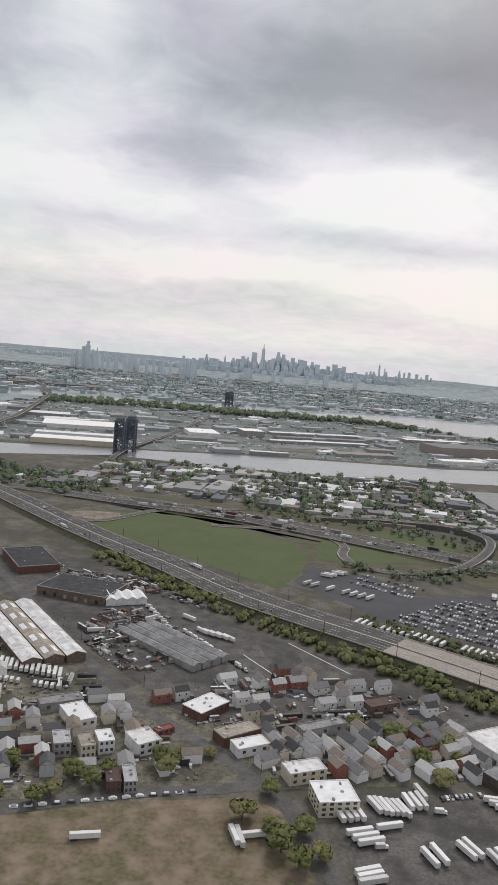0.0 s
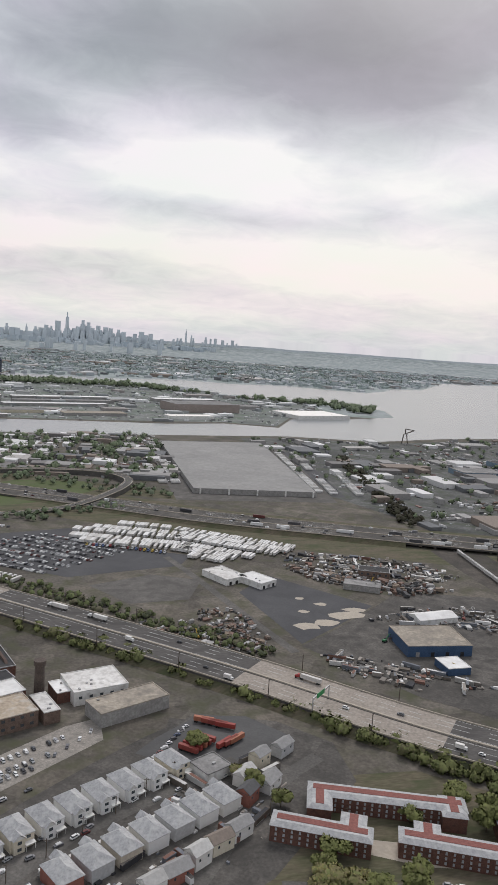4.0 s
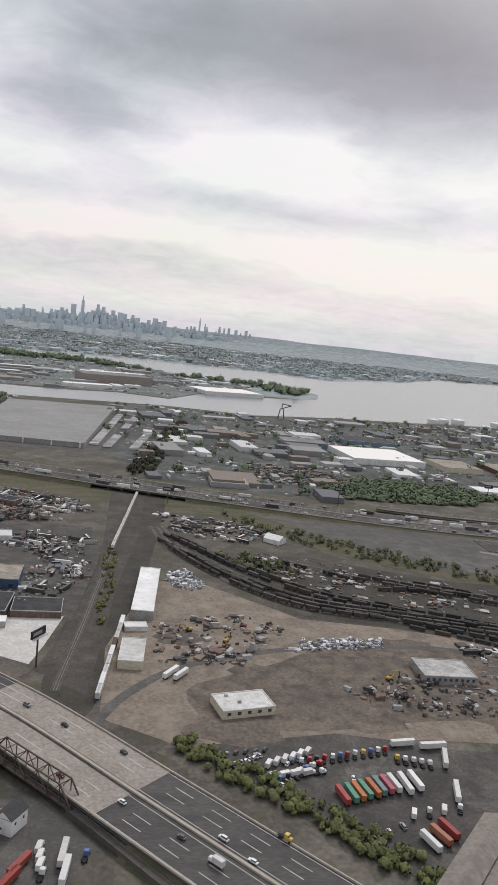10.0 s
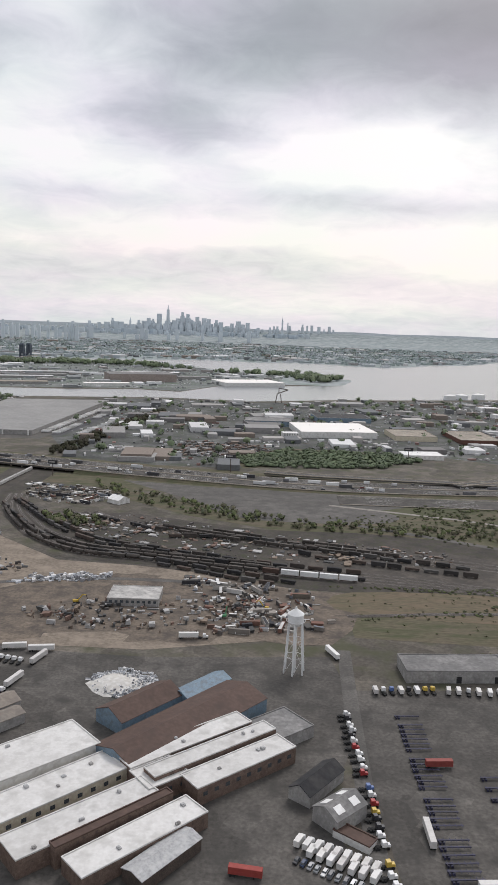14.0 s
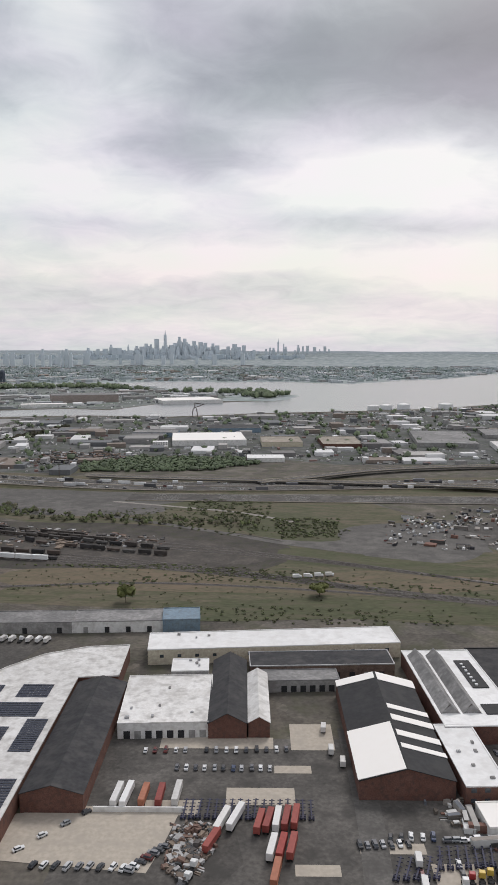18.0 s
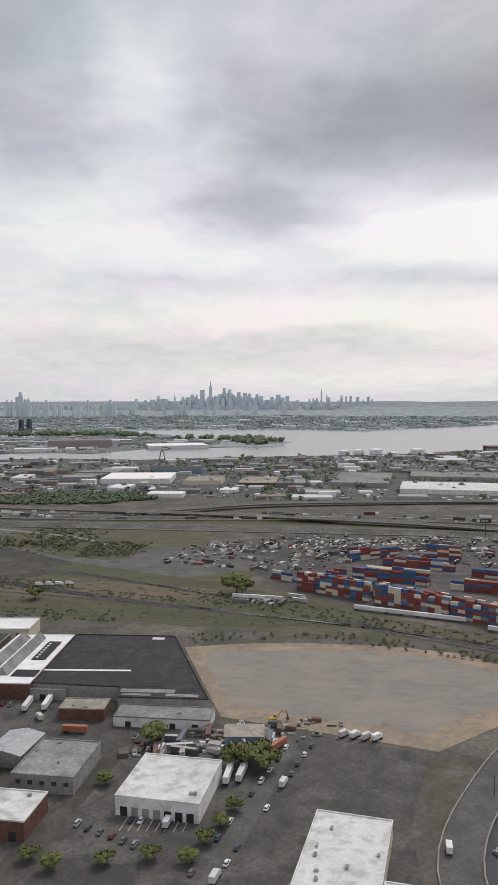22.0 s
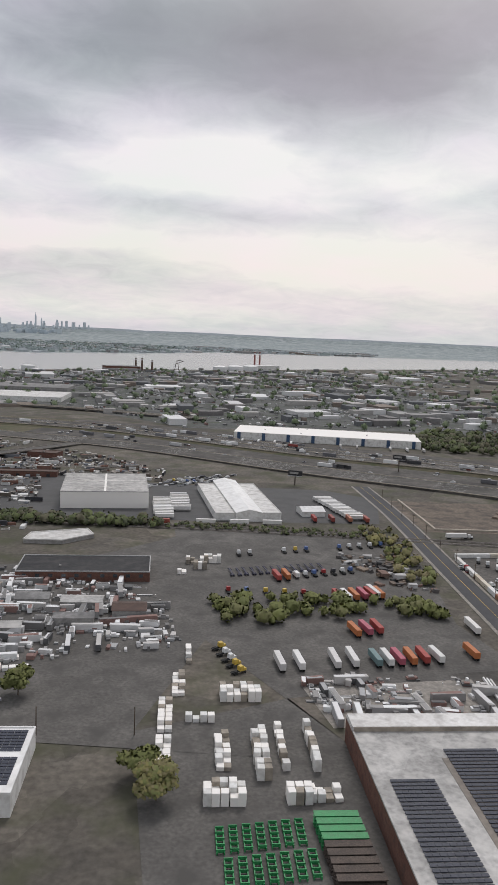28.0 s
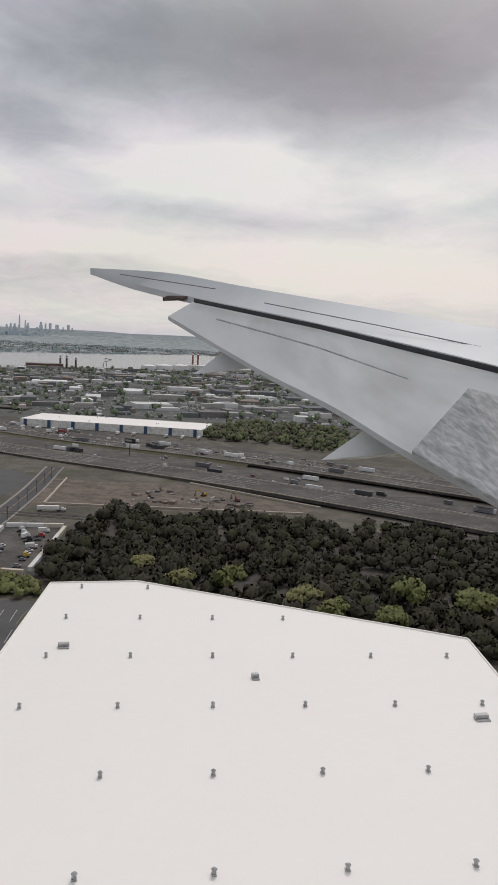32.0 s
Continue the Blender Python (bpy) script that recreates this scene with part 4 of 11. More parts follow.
def clump_rows(points, g, size, height, per, core=0):
    """Verts and faces of leaf clumps: bent four-sided tufts thrown round each point."""
    n = len(points) * per
    P = np.repeat(np.array(points, float), per, 0)
    rs = np.random.RandomState(g)
    d = rs.normal(size=(n, 3))
    d /= np.linalg.norm(d, axis=1)[:, None]
    rad = rs.uniform(0.45, 1.0, (n, 1)) ** 0.6
    c = P[:, :3] + d * rad * np.stack([P[:, 3], P[:, 3], P[:, 4]], -1)
    c[:, 2] = np.maximum(c[:, 2], 0.15)
    u = rs.normal(size=(n, 3))
    u /= np.linalg.norm(u, axis=1)[:, None]
    w = np.cross(u, d + 0.3)
    w /= np.linalg.norm(w, axis=1)[:, None] + 1e-6
    s = rs.uniform(size[0], size[1], (n, 1))
    tip = np.cross(u, w) * s * 0.7
    v = np.stack([c + u * s, c + w * s + tip, c - u * s, c - w * s + tip * 0.4], 1).reshape(-1, 3)
    out = d * 0.5 + np.array([0.0, 0.0, 0.75])
    out /= np.linalg.norm(out, axis=1)[:, None]
    turned = ((np.cross(u, w) * out).sum(1) < 0)[:, None]
    k = 4 * np.arange(n)[:, None]
    f = np.concatenate([k + np.where(turned, [0, 2, 1], [0, 1, 2]), k + np.where(turned, [0, 3, 2], [0, 2, 3])], 0)
    nrm = np.repeat(out, 4, 0)
    if core:
        # a lumpy inner mass of foliage behind the outer tufts
        m = len(points)
        ball, tris = CORES[core]
        Q = np.array(points, float)
        lump = ball[None] * rs.uniform(0.5, 0.92, (m, len(ball), 1))
        cv = Q[:, None, :3] + lump * np.stack([Q[:, 3], Q[:, 3], Q[:, 4]], -1)[:, None]
        cv[:, :, 2] = np.maximum(cv[:, :, 2], 0.02)
        up = ball * 0.5 + np.array([0.0, 0.0, 0.75])
        up /= np.linalg.norm(up, axis=1)[:, None]
        f = np.concatenate([f, (tris[None] + 4 * n + len(ball) * np.arange(m)[:, None, None]).reshape(-1, 3)], 0)
        v = np.concatenate([v, cv.reshape(-1, 3)], 0)
        nrm = np.concatenate([nrm, np.tile(up, (m, 1))], 0)
    return v, f, nrm


def leafy(name, v, f, nrm, material, parent=None):
    """Leaf clumps that are shaded as the round mass they make up."""
    ob = link_mesh(name, v.tolist(), f.tolist(), material, parent)
    ob.data.shade_smooth()
    ob.data.normals_split_custom_set_from_vertices(nrm.tolist())
    return ob


def woods(name, label, poly, n, seed, rad=(1.2, 2.6), per=26, material=None, tall=1.0, leaf=0.72):
    """A stretch of low woodland as one mass of separate leaf clumps with gaps."""
    g = random.Random(seed)
    pts = [(x, y, r * 0.9 * tall, r, r * 0.85 * tall) for x, y in scatter(poly, n, seed) for r in (g.uniform(*rad),)]
    v, f, nrm = clump_rows(pts, seed, (rad[0] * 0.22 * leaf, rad[1] * 0.30 * leaf), 1, int(per * (1.5 if leaf == 0.72 and rad[1] < 6 else 1) * (0.55 if per >= 44 else 0.75)), 2 if per >= 44 or leaf != 0.72 else 1 if per >= 18 else 0)
    return tagged(leafy(name, v, f, nrm, material or M_WOODS), label, "trees", kind="stuff")


def make_tree(label, h, rad, seed, material, clumps=420):
    r = root_at("tree", label, "tree", "street and yard trees", *STORE)
    g = random.Random(seed)
    bm = bmesh.new()
    bm_cyl(bm, 0, 0, 0, 0.16, h * 0.5, 8, 0.09)
    limbs = []
    for i in range(7):
        a = i * 2.4 + g.uniform(-0.4, 0.4)
        q = (math.cos(a) * rad * g.uniform(0.45, 0.75), math.sin(a) * rad * g.uniform(0.45, 0.75), h * g.uniform(0.5, 0.85))
        bm_beam(bm, (0, 0, h * g.uniform(0.25, 0.45)), q, 0.07)
        limbs.append((*q, rad * g.uniform(0.42, 0.62), h * g.uniform(0.16, 0.24)))
    limbs.append((0, 0, h * 0.8, rad * 0.55, h * 0.22))
    part("trunk", bm, M_BARK, r)
    v, f, nrm = clump_rows(limbs, seed, (0.2, 0.42), 1, clumps // len(limbs), 2)
    leafy("crown", v, f, nrm, material, r)
    return r


TREES = [make_tree("leafy spring tree with an uneven green crown", 5.4, 3.5, 1, M_LEAF, 1500), make_tree("tall leafy tree with a loose crown", 6.4, 3.1, 2, M_LEAF, 1400), make_tree("budding yellow-green tree with gaps in its crown", 5.0, 3.2, 3, M_LEAFBR, 1100)]
PROTOS += TREES


def tree(x, y, s=1.0, k=None):
    o = copy_thing(TREES[rnd.randrange(3) if k is None else k], pose(x, y, 0, 0, 0, rnd.uniform(0, 360)))
    o.scale = (s, s, s * rnd.uniform(0.9, 1.1))
    return o

def bed(label, pts, material=None, kerb=True):
    """A planted bed a hand above the asphalt, with a kerb of pale stones round it."""
    ob = patch("grass_bed", pts, 0.11, material or M_GRASS, label, category="grass")
    if kerb:
        rows = []
        for (ax, ay), (bx, by) in zip(pts, pts[1:] + pts[:1]):
            rows.append(((ax + bx) / 2, (ay + by) / 2, 0.0, math.hypot(bx - ax, by - ay) + 0.08, 0.11, 0.16, math.degrees(math.atan2(by - ay, bx - ax))))
        boxes("kerb", rows, M_CRACKED, ob)
    return ob


def rounded(pts, n=4):
    """The same outline with its corners run through smoothly."""
    p = [Vector((*q, 0)) for q in pts]
    k, out = len(p), []
    for i in range(k):
        a, b, c, d = p[i - 1], p[i], p[(i + 1) % k], p[(i + 2) % k]
        for j in range(n):
            t = j / n
            q = 0.5 * (2 * b + (c - a) * t + (2 * a - 5 * b + 4 * c - d) * t * t + (3 * b - a - 3 * c + d) * t ** 3)
            out.append((q.x, q.y))
    return out


# ---- ground, water ----
tagged(link_mesh("ground", [(-5200, -900, 0), (6200, -900, 0), (6200, 7000, 0), (-5200, 7000, 0)], [(0, 1, 2, 3)], M_GROUND), "grey and brown industrial lowland ground", "ground", kind="structure")
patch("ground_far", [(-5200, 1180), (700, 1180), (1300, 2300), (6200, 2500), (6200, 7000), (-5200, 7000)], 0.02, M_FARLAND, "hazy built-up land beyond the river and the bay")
patch("river", [(-900, 640), (-420, 700), (-250, 795), (-147, 845), (7, 824), (138, 832), (260, 856), (405, 885), (520, 868), (640, 925), (757, 957), (900, 1006), (1040, 1110), (1140, 1180), (1307, 1240), (1500, 1395), (2600, 2100), (3600, 2600), (3600, 3300), (1535, 2700), (1177, 2137), (1070, 2110), (980, 1960), (890, 1860), (800, 1900), (700, 1990), (560, 1930), (400, 1985), (250, 1900), (100, 1880)] + [(-30, 1890), (-254, 1810), (-448, 1775), (-700, 1800), (-700, 1700), (-411, 1640), (-243, 1725), (5, 1700), (140, 1740), (280, 1755), (380, 1700), (440, 1560), (520, 1500), (600, 1460), (666, 1430), (720, 1330), (687, 1205), (560, 1128), (470, 1100), (417, 976), (345, 1000), (262, 968), (159, 960), (6, 940), (-157, 899), (-284, 872), (-420, 780), (-900, 720)], 0.05, M_WATER, "grey rippled water of two rivers and a bay", "structure", "water")
patch("bay_far", [(480, 4120), (800, 3900), (1200, 3800), (1900, 3700), (3400, 3700), (4600, 3900), (4600, 4640), (1500, 4640), (900, 4420), (600, 4260)], 0.06, M_WATER, "pale distant bay beside the skyline", "structure", "water")
patch("bay_far", [(-1300, 2120), (-900, 2080), (-520, 2130), (-430, 2230), (-700, 2300), (-1300, 2280)], 0.06, M_WATER, "pale distant river bend", "structure", "water")

patch("grass_field", [(-122, 520), (-132, 545), (-102, 556), (-45, 560), (-2, 535), (36, 505), (45, 465), (36, 425), (23, 396), (-31, 446)], 0.05, M_FIELD, "wide mown green playing field")
patch("bare_infield", [(-128, 543), (-110, 551), (-88, 552), (-86, 532), (-108, 514), (-122, 524)], 0.09, M_DIRT, "bare brown sports infield")
patch("brown_field", [(-120, 135), (-110, 165), (-56, 184), (-29, 193), (8, 201), (17, 195), (24, 167), (30, 120)], 0.05, M_BROWNFIELD, "patchy brown and green vacant field")
patch("truck_lot", [(32, 199), (49, 208), (98, 210), (108, 175), (76, 150), (70, 130), (36, 130)], 0.05, M_ASPHALT, "grey asphalt truck lot")
patch("street_block", [(-140, 380), (-95, 340), (-60, 300), (-5, 233), (60, 250), (100, 262), (60, 290), (10, 330), (-45, 380), (-100, 430)], 0.04, M_ASPHALT, "worn asphalt among workshops")
patch("house_block", [(-120, 190), (-60, 190), (8, 204), (60, 214), (95, 240), (60, 255), (0, 240), (-40, 262), (-80, 300), (-120, 330)], 0.045, M_YARD, "gardens and yards between houses")
patch("parking_lot", [(32, 413), (47, 447), (81, 437), (100, 401), (141, 416), (152, 383), (206, 361), (197, 342), (141, 324), (72, 364)], 0.05, M_DARKLOT, "dark asphalt parking lot with rows of cars")
patch("loop_grass", [(50, 470), (58, 520), (100, 560), (150, 560), (160, 530), (130, 490), (80, 462)], 0.05, M_FIELD, "grass inside the curving slip road")
patch("verge", [(-300, 640), (-110, 582), (-40, 566), (0, 556), (36, 516), (46, 452), (60, 440), (120, 450), (200, 440), (200, 452), (80, 502), (7, 546), (-100, 580), (-300, 652)], 0.03, M_SCRUB, "rough green verge along the highway")
patch("verge", [(-200, 720), (-100, 640), (60, 600), (230, 520), (215, 500), (60, 560), (-100, 615), (-260, 660)], 0.03, M_SCRUB, "rough green verge beyond the highway")
patch("car_lot", [(109, 156.3), (142.4, 183.6), (152.7, 188.3), (153.5, 175.1), (112.9, 140.4), (106.2, 148.1)], 0.05, M_CRACKED, "stained pale concrete lot packed with cars")
for pts in ([(5, 302.6), (17.5, 284.3)], [(24.7, 319.3), (48.2, 291.4)], [(-4, 292), (13, 301)]):
    (ax, ay), (bx, by) = pts
    patch("lot_stripe", [(ax, ay), (bx, by), (bx + 0.5, by + 0.3), (ax + 0.5, ay + 0.3)], 0.09, M_LINE, "white stripe on an empty asphalt lot", category="marking")
patch("street_lot", [(166, 158), (174, 186), (201, 179), (212, 165), (192, 150)], 0.05, M_ASPHALT, "asphalt yard with red containers")
patch("lawn", [(180, 150), (240, 150), (330, 85), (330, 30), (250, 30), (180, 70)], 0.04, M_SCRUB, "lawns round the brick apartment blocks")
patch("court", [(212, 124), (243, 115), (246, 108), (225, 112), (213, 118)], 0.07, M_CONC, "pale paved courtyard between brick wings")
patch("neighbourhood", [(150, 163), (166, 176), (183, 188), (207, 181), (221, 167), (221, 147), (189, 113), (160, 96), (100, 108), (112, 128)], 0.042, M_ASPHALT, "worn asphalt and back yards between row houses")
patch("red_trailer_lot", [(162, 167), (169, 175), (183, 187), (198, 185), (210, 171), (187, 158), (171, 161)], 0.06, M_LOT, "grey asphalt lot with red trailers")
patch("grey_lot", [(151, 312), (181, 328), (205, 319), (195, 292), (168, 287)], 0.05, M_ROAD, "bare grey lot beside the highway")
patch("rail_corridor", rounded([(367, 374), (385, 378), (378, 290), (369, 215), (360, 150), (354, 111), (344, 96), (339, 125), (345, 202), (358, 300)], 2), 0.035, M_CINDER, "dark cinder strip along a railway")
patch("asphalt_yard", [(220, 301), (240, 326), (279, 281), (253, 257), (233, 240)], 0.05, M_DARKLOT, "old dark asphalt yard with pale patches")
for px, py, pr in ((240, 258, 4.5), (250, 262, 5), (262, 270, 6), (268, 276, 4), (255, 284, 2.5), (247, 292, 2), (244, 275, 2)):
    patch("gravel_patch", [(px + pr * math.cos(a * 0.7) * rnd.uniform(0.7, 1.2) * 1.3, py + pr * math.sin(a * 0.7) * rnd.uniform(0.6, 1.1)) for a in range(9)], 0.09, M_CONC, "pale gravel patch on asphalt")
patch("works_yard", [(232, 238), (253, 255), (280, 280), (300, 300), (345, 290), (350, 235), (344, 172), (300, 160), (262, 192)], 0.045, M_ASPHALT, "oily asphalt works yard")
patch("concrete_slab", [(291, 166), (341, 174), (337, 150), (334, 136), (312, 148)], 0.06, M_PALESLAB, "pale concrete storage slab")
patch("rail_cutting", [(352, 372), (351, 235), (344, 170), (336, 132), (352, 118), (354, 144), (359, 211), (368, 282), (373, 381)], 0.055, M_DARKDIRT, "dark cinder strip beside the rail line")
patch("dirt_yard", [(390, 219), (428, 182), (462, 177), (499, 167), (530, 150), (530, 110), (474, 97), (436, 99), (409, 91), (380, 91), (356, 106), (356, 150), (372, 215)], 0.05, M_DIRT, "bare brown scrap yard ground")
for px, py, pr in ((448, 128, 20), (482, 118, 24), (512, 135, 18), (500, 156, 14), (430, 110, 12), (392, 103, 14), (462, 160, 12), (380, 160, 9), (405, 135, 10)):
    patch("oily_ground", [(px + pr * rnd.uniform(0.7, 1.25) * math.cos(a * 0.349), py + pr * rnd.uniform(0.5, 0.8) * math.sin(a * 0.349)) for a in range(18)], 0.065, M_BROWNDIRT, "oil-darkened brown earth in a scrap yard")
patch("rail_yard", [(380, 290), (399, 262), (448, 262), (504, 240), (601, 217), (640, 170), (582, 150), (522, 160), (478, 171), (443, 182), (405, 215), (378, 262)], 0.045, M_DARKDIRT, "dark cinder freight yard")
patch("brown_yard", rounded([(380, 123), (395, 134), (412, 144), (438, 164), (459, 164), (492, 159), (532, 152), (547, 146), (532, 104), (492, 110), (451, 109), (422, 103), (402, 102), (386, 104)], 3), 0.06, M_BROWNDIRT, "oily brown dirt between scrap heaps")
patch("cinder_yard", rounded([(376, 281), (396, 246), (426, 205), (444, 182), (473, 177), (501, 162), (524, 155), (560, 150), (640, 150), (650, 200), (577, 233), (514, 237), (472, 251), (450, 246), (409, 249), (382, 292)], 3), 0.062, M_CINDER, "black cinder ground of the freight yard")
patch("gravel_field", rounded([(489, 327), (533, 347), (588, 355), (600, 300), (569, 279), (512, 262), (498, 284)], 3), 0.08, M_ROAD, "bare levelled gravel field")
patch("green_strip", [(415, 335), (476, 290), (533, 256), (609, 244), (600, 213), (530, 232), (476, 261), (426, 306)], 0.06, M_SCRUB, "strip of scrub along the rail yard")
patch("grey_waste", [(430, 345), (540, 318), (640, 318), (700, 315), (720, 260), (620, 245), (535, 258), (480, 292)], 0.035, M_ROAD, "grey levelled waste ground")
patch("thicket_ground", [(505, 395), (624, 455), (624, 480), (540, 490), (500, 440)], 0.04, M_SCRUB, "overgrown green plot of brush")
patch("truck_yard", [(372, 92), (419, 101), (446, 96), (452, 66), (436, 50), (424, 44), (399, 68), (386, 82)], 0.06, M_ASPHALT, "oily grey asphalt truck yard")
patch("works_road", [(444, 95), (476, 92), (530, 95), (535, 60), (520, 20), (535, -20), (520, -60), (470, -30), (440, 10), (425, 40), (440, 50)], 0.04, M_ASPHALT, "oily asphalt lanes between factory halls")
patch("trailer_lot", [(531, 74), (576, 76), (566, 46), (562, -6), (560, -60), (533, -60)], 0.055, M_ASPHALT, "grey asphalt lot for trailers")
patch("marsh", [(540, 215), (590, 305), (700, 300), (760, 190), (740, 160), (800, 110), (860, 70), (735, 85), (640, 100), (540, 110), (540, 150), (620, 165)], 0.04, M_SCRUB, "scrubby waste ground between rail lines")
patch("marsh_dirt", [(630, 205), (690, 215), (745, 205), (745, 180), (690, 178)], 0.06, M_ROAD, "grey bare patch in scrub")
patch("factory_court", [(603, 18), (612, 15), (720, 15), (730, -20), (728, -70), (600, -70), (604, -20)], 0.05, M_ASPHALT, "patched asphalt factory court")
for px, py, pl, pw in ((630, 13, 26, 5), (652, 16, 10, 12), (647, 2, 8, 3), (640, -8, 14, 6), (622, -12, 12, 5), (664, -24, 12, 3), (650, -30, 8, 3), (618, -46, 16, 8), (675, -34, 10, 12)):
    patch("concrete_bay", [(px - pl / 2, py - pw / 2), (px + pl / 2, py - pw / 2), (px + pl / 2, py + pw / 2), (px - pl / 2, py + pw / 2)], 0.08, M_CONC, "pale concrete paving bay")
patch("tan_yard", [(589, -15), (605, -11.6), (614, -12.3), (624, -14), (622, -24), (620, -31), (593, -28)], 0.07, M_CONC, "stained tan concrete yard with parked cars")
SAND_EDGE = [(736, 62), (758, 68), (778, 70), (805, 69), (826, 64), (848, 46), (833, 13), (810, -8), (789, -2), (756, 7)]
patch("earth_rim", SAND_EDGE, 0.056, M_EARTH, "orange-brown earth rim of a levelled lot")
ring = []
for i in range(40):
    (ax, ay), (bx, by) = SAND_EDGE[i // 4], SAND_EDGE[(i // 4 + 1) % 10]
    k, q = (i % 4) / 4, rnd.uniform(0.80, 0.95)
    ring.append((791 + (ax + (bx - ax) * k - 791) * q, 39 + (ay + (by - ay) * k - 39) * q * 0.86))
patch("sand_lot", ring, 0.062, M_SAND, "levelled grey-tan sand lot")
patch("roadside_lot", [(725, 3), (757, 5), (790, -4), (808, -10), (800, -40), (800, -90), (725, -90), (722, -40)], 0.05, M_ASPHALT, "asphalt yards round low workshops")
patch("container_yard", [(760, 150), (800, 122), (880, 86), (900, 175), (880, 240), (800, 260), (740, 230), (745, 190)], 0.05, M_ASPHALT, "grey asphalt yard of a container depot")
patch("terminal_yard", [(828, -48), (833, -34), (850, -5), (914, 19), (938, 0), (945, -28), (936, -66), (922, -87), (903, -94), (880, -89), (870, -78), (850, -74), (838, -68)], 0.055, M_DARKLOT, "dark asphalt trucking terminal yard")
patch("car_park", rounded([(807.0, -42.4), (819.0, -35.0), (829.9, -45.0), (838.9, -68.8), (837.9, -78.0), (816.4, -79.0)], 2), 0.075, M_DARKLOT, "dark asphalt staff car park beside the ramp")
patch("trailer_stand", rounded([(884, -74), (892, -67), (917, -54), (941, -47), (937, -66), (924, -86), (903, -94), (890, -86)], 2), 0.07, M_LOT, "paler worn asphalt under parked trailers")
patch("terminal_grass", [(869, -93), (872, -80), (880, -89), (895, -95.5), (903, -97.5), (920, -91), (934, -80), (936, -70), (938, -74), (934, -93), (905, -100)], 0.07, M_GRASS, "mown grass bank along the street")
patch("visitor_lot", rounded([(809, -52), (822, -39), (829, -46), (839, -72), (836, -78), (812, -78)], 2), 0.06, M_ASPHALT, "worn visitor parking lot with cars")
for pts in ([(853.4, -51.3), (855.5, -59.1), (917, -28), (918, -18)], [(876, -61), (884.7, -55.5), (890.6, -67.4), (881, -72.3)], [(895.8, -50), (905, -46.6), (910.4, -56.7), (901.3, -62.6)], [(915.9, -41), (925.4, -35.7), (930, -47.5), (920, -51.7)], [(911.5, -4), (919.5, -3.5), (923.4, -14), (914.3, -20)]):
    patch("concrete_pad", pts, 0.09, M_CONC, "tan concrete parking pad")
patch("street_front", [(838, -100), (930, -112), (985, -120), (985, -180), (838, -160)], 0.05, M_ASPHALT, "asphalt yard in front of workshops")
patch("workshop_yard", [(935, -100), (947, -25), (1000, -20), (1040, 10), (1040, -40), (1030, -80), (1010, -120)], 0.045, M_ROAD, "cluttered pale asphalt workshop yard")
patch("truck_park", [(1035, 25), (1046, 20), (1112, 0), (1104, -38), (1092, -80), (1094, -108), (1040, -112), (1010, -120), (1008, -175), (1044, -175), (1046, -130), (1028, -80), (1030, -30)], 0.05, M_ROAD, "worn brown-grey asphalt truck park")
patch("depot_yard", [(1000, 120), (1036, 96), (1110, 80), (1128, 60), (1112, 18), (1044, 26), (985, 40), (930, 60), (960, 150)], 0.05, M_LOT, "worn grey asphalt depot yard")
patch("office_lot", [(1108, -94), (1145, -98.5), (1137, -131), (1124, -129.6), (1107, -129.5), (1105.5, -118)], 0.06, M_LOT, "striped office parking lot")
patch("office_lot", [(1103, -141.6), (1116.5, -143.5), (1121, -136), (1122, -140), (1113.5, -182), (1107, -215), (1089, -215), (1095.8, -178)], 0.062, M_LOT, "striped staff parking lot")
patch("office_drive", rounded([(1098.5, -129.5), (1117, -131), (1122, -137), (1120, -144), (1104, -142.5), (1097, -146)], 3), 0.058, M_LOT, "curving grey asphalt office drive")
patch("loading_slab", [(1124.6, -130.6), (1133.4, -131.2), (1124.2, -181.6), (1118, -215), (1109, -215), (1116, -181)], 0.07, M_SLAB, "tan concrete loading slab")
patch("median_strip", [(1108.9, -142.6), (1110.4, -142.5), (1103.6, -179), (1096.8, -215), (1095, -215), (1101.9, -178.7)], 0.09, M_CONC, "pale paved strip in a parking lot")
patch("beam_yard", [(1077, -106), (1095.2, -106), (1092, -127), (1077, -127)], 0.062, M_ASPHALT, "worn grey yard under stacks of beams")
patch("dirt_strip", [(1076, -126), (1094, -126), (1090.7, -136.4), (1085.2, -176), (1079, -215), (1068, -215), (1075.8, -174.4), (1078.8, -134.5)], 0.08, M_DIRT, "trodden dirt and gravel yard beside a blue-roofed shed")
patch("front_lot", [(835, -64), (850, -68), (866, -72), (884, -78), (884, -96), (840, -94), (838, -78)], 0.058, M_DARKLOT, "dark asphalt forecourt of the terminal")
for i in range(7):
    patch("bay_stripe", [(849.4 + i * 1.7, -74), (849.55 + i * 1.7, -74), (850.0 + i * 1.55, -78.2), (849.85 + i * 1.55, -78.2)], 0.09, M_LINE, "white parking bay stripe on dark asphalt", category="marking")
for i in range(9):
    patch("kerb_dash", [(908 + i * 2.45, -98.8 - i * 0.5), (909.5 + i * 2.45, -99.1 - i * 0.5), (909.5 + i * 2.45, -99.5 - i * 0.5), (908 + i * 2.45, -99.2 - i * 0.5)], 0.1, M_LINE, "white painted block along a verge", category="marking")
patch("tan_forecourt", [(939.2, -97.3), (948.7, -98.4), (947, -106), (938, -105)], 0.09, M_CONC, "tan concrete forecourt beside a workshop")
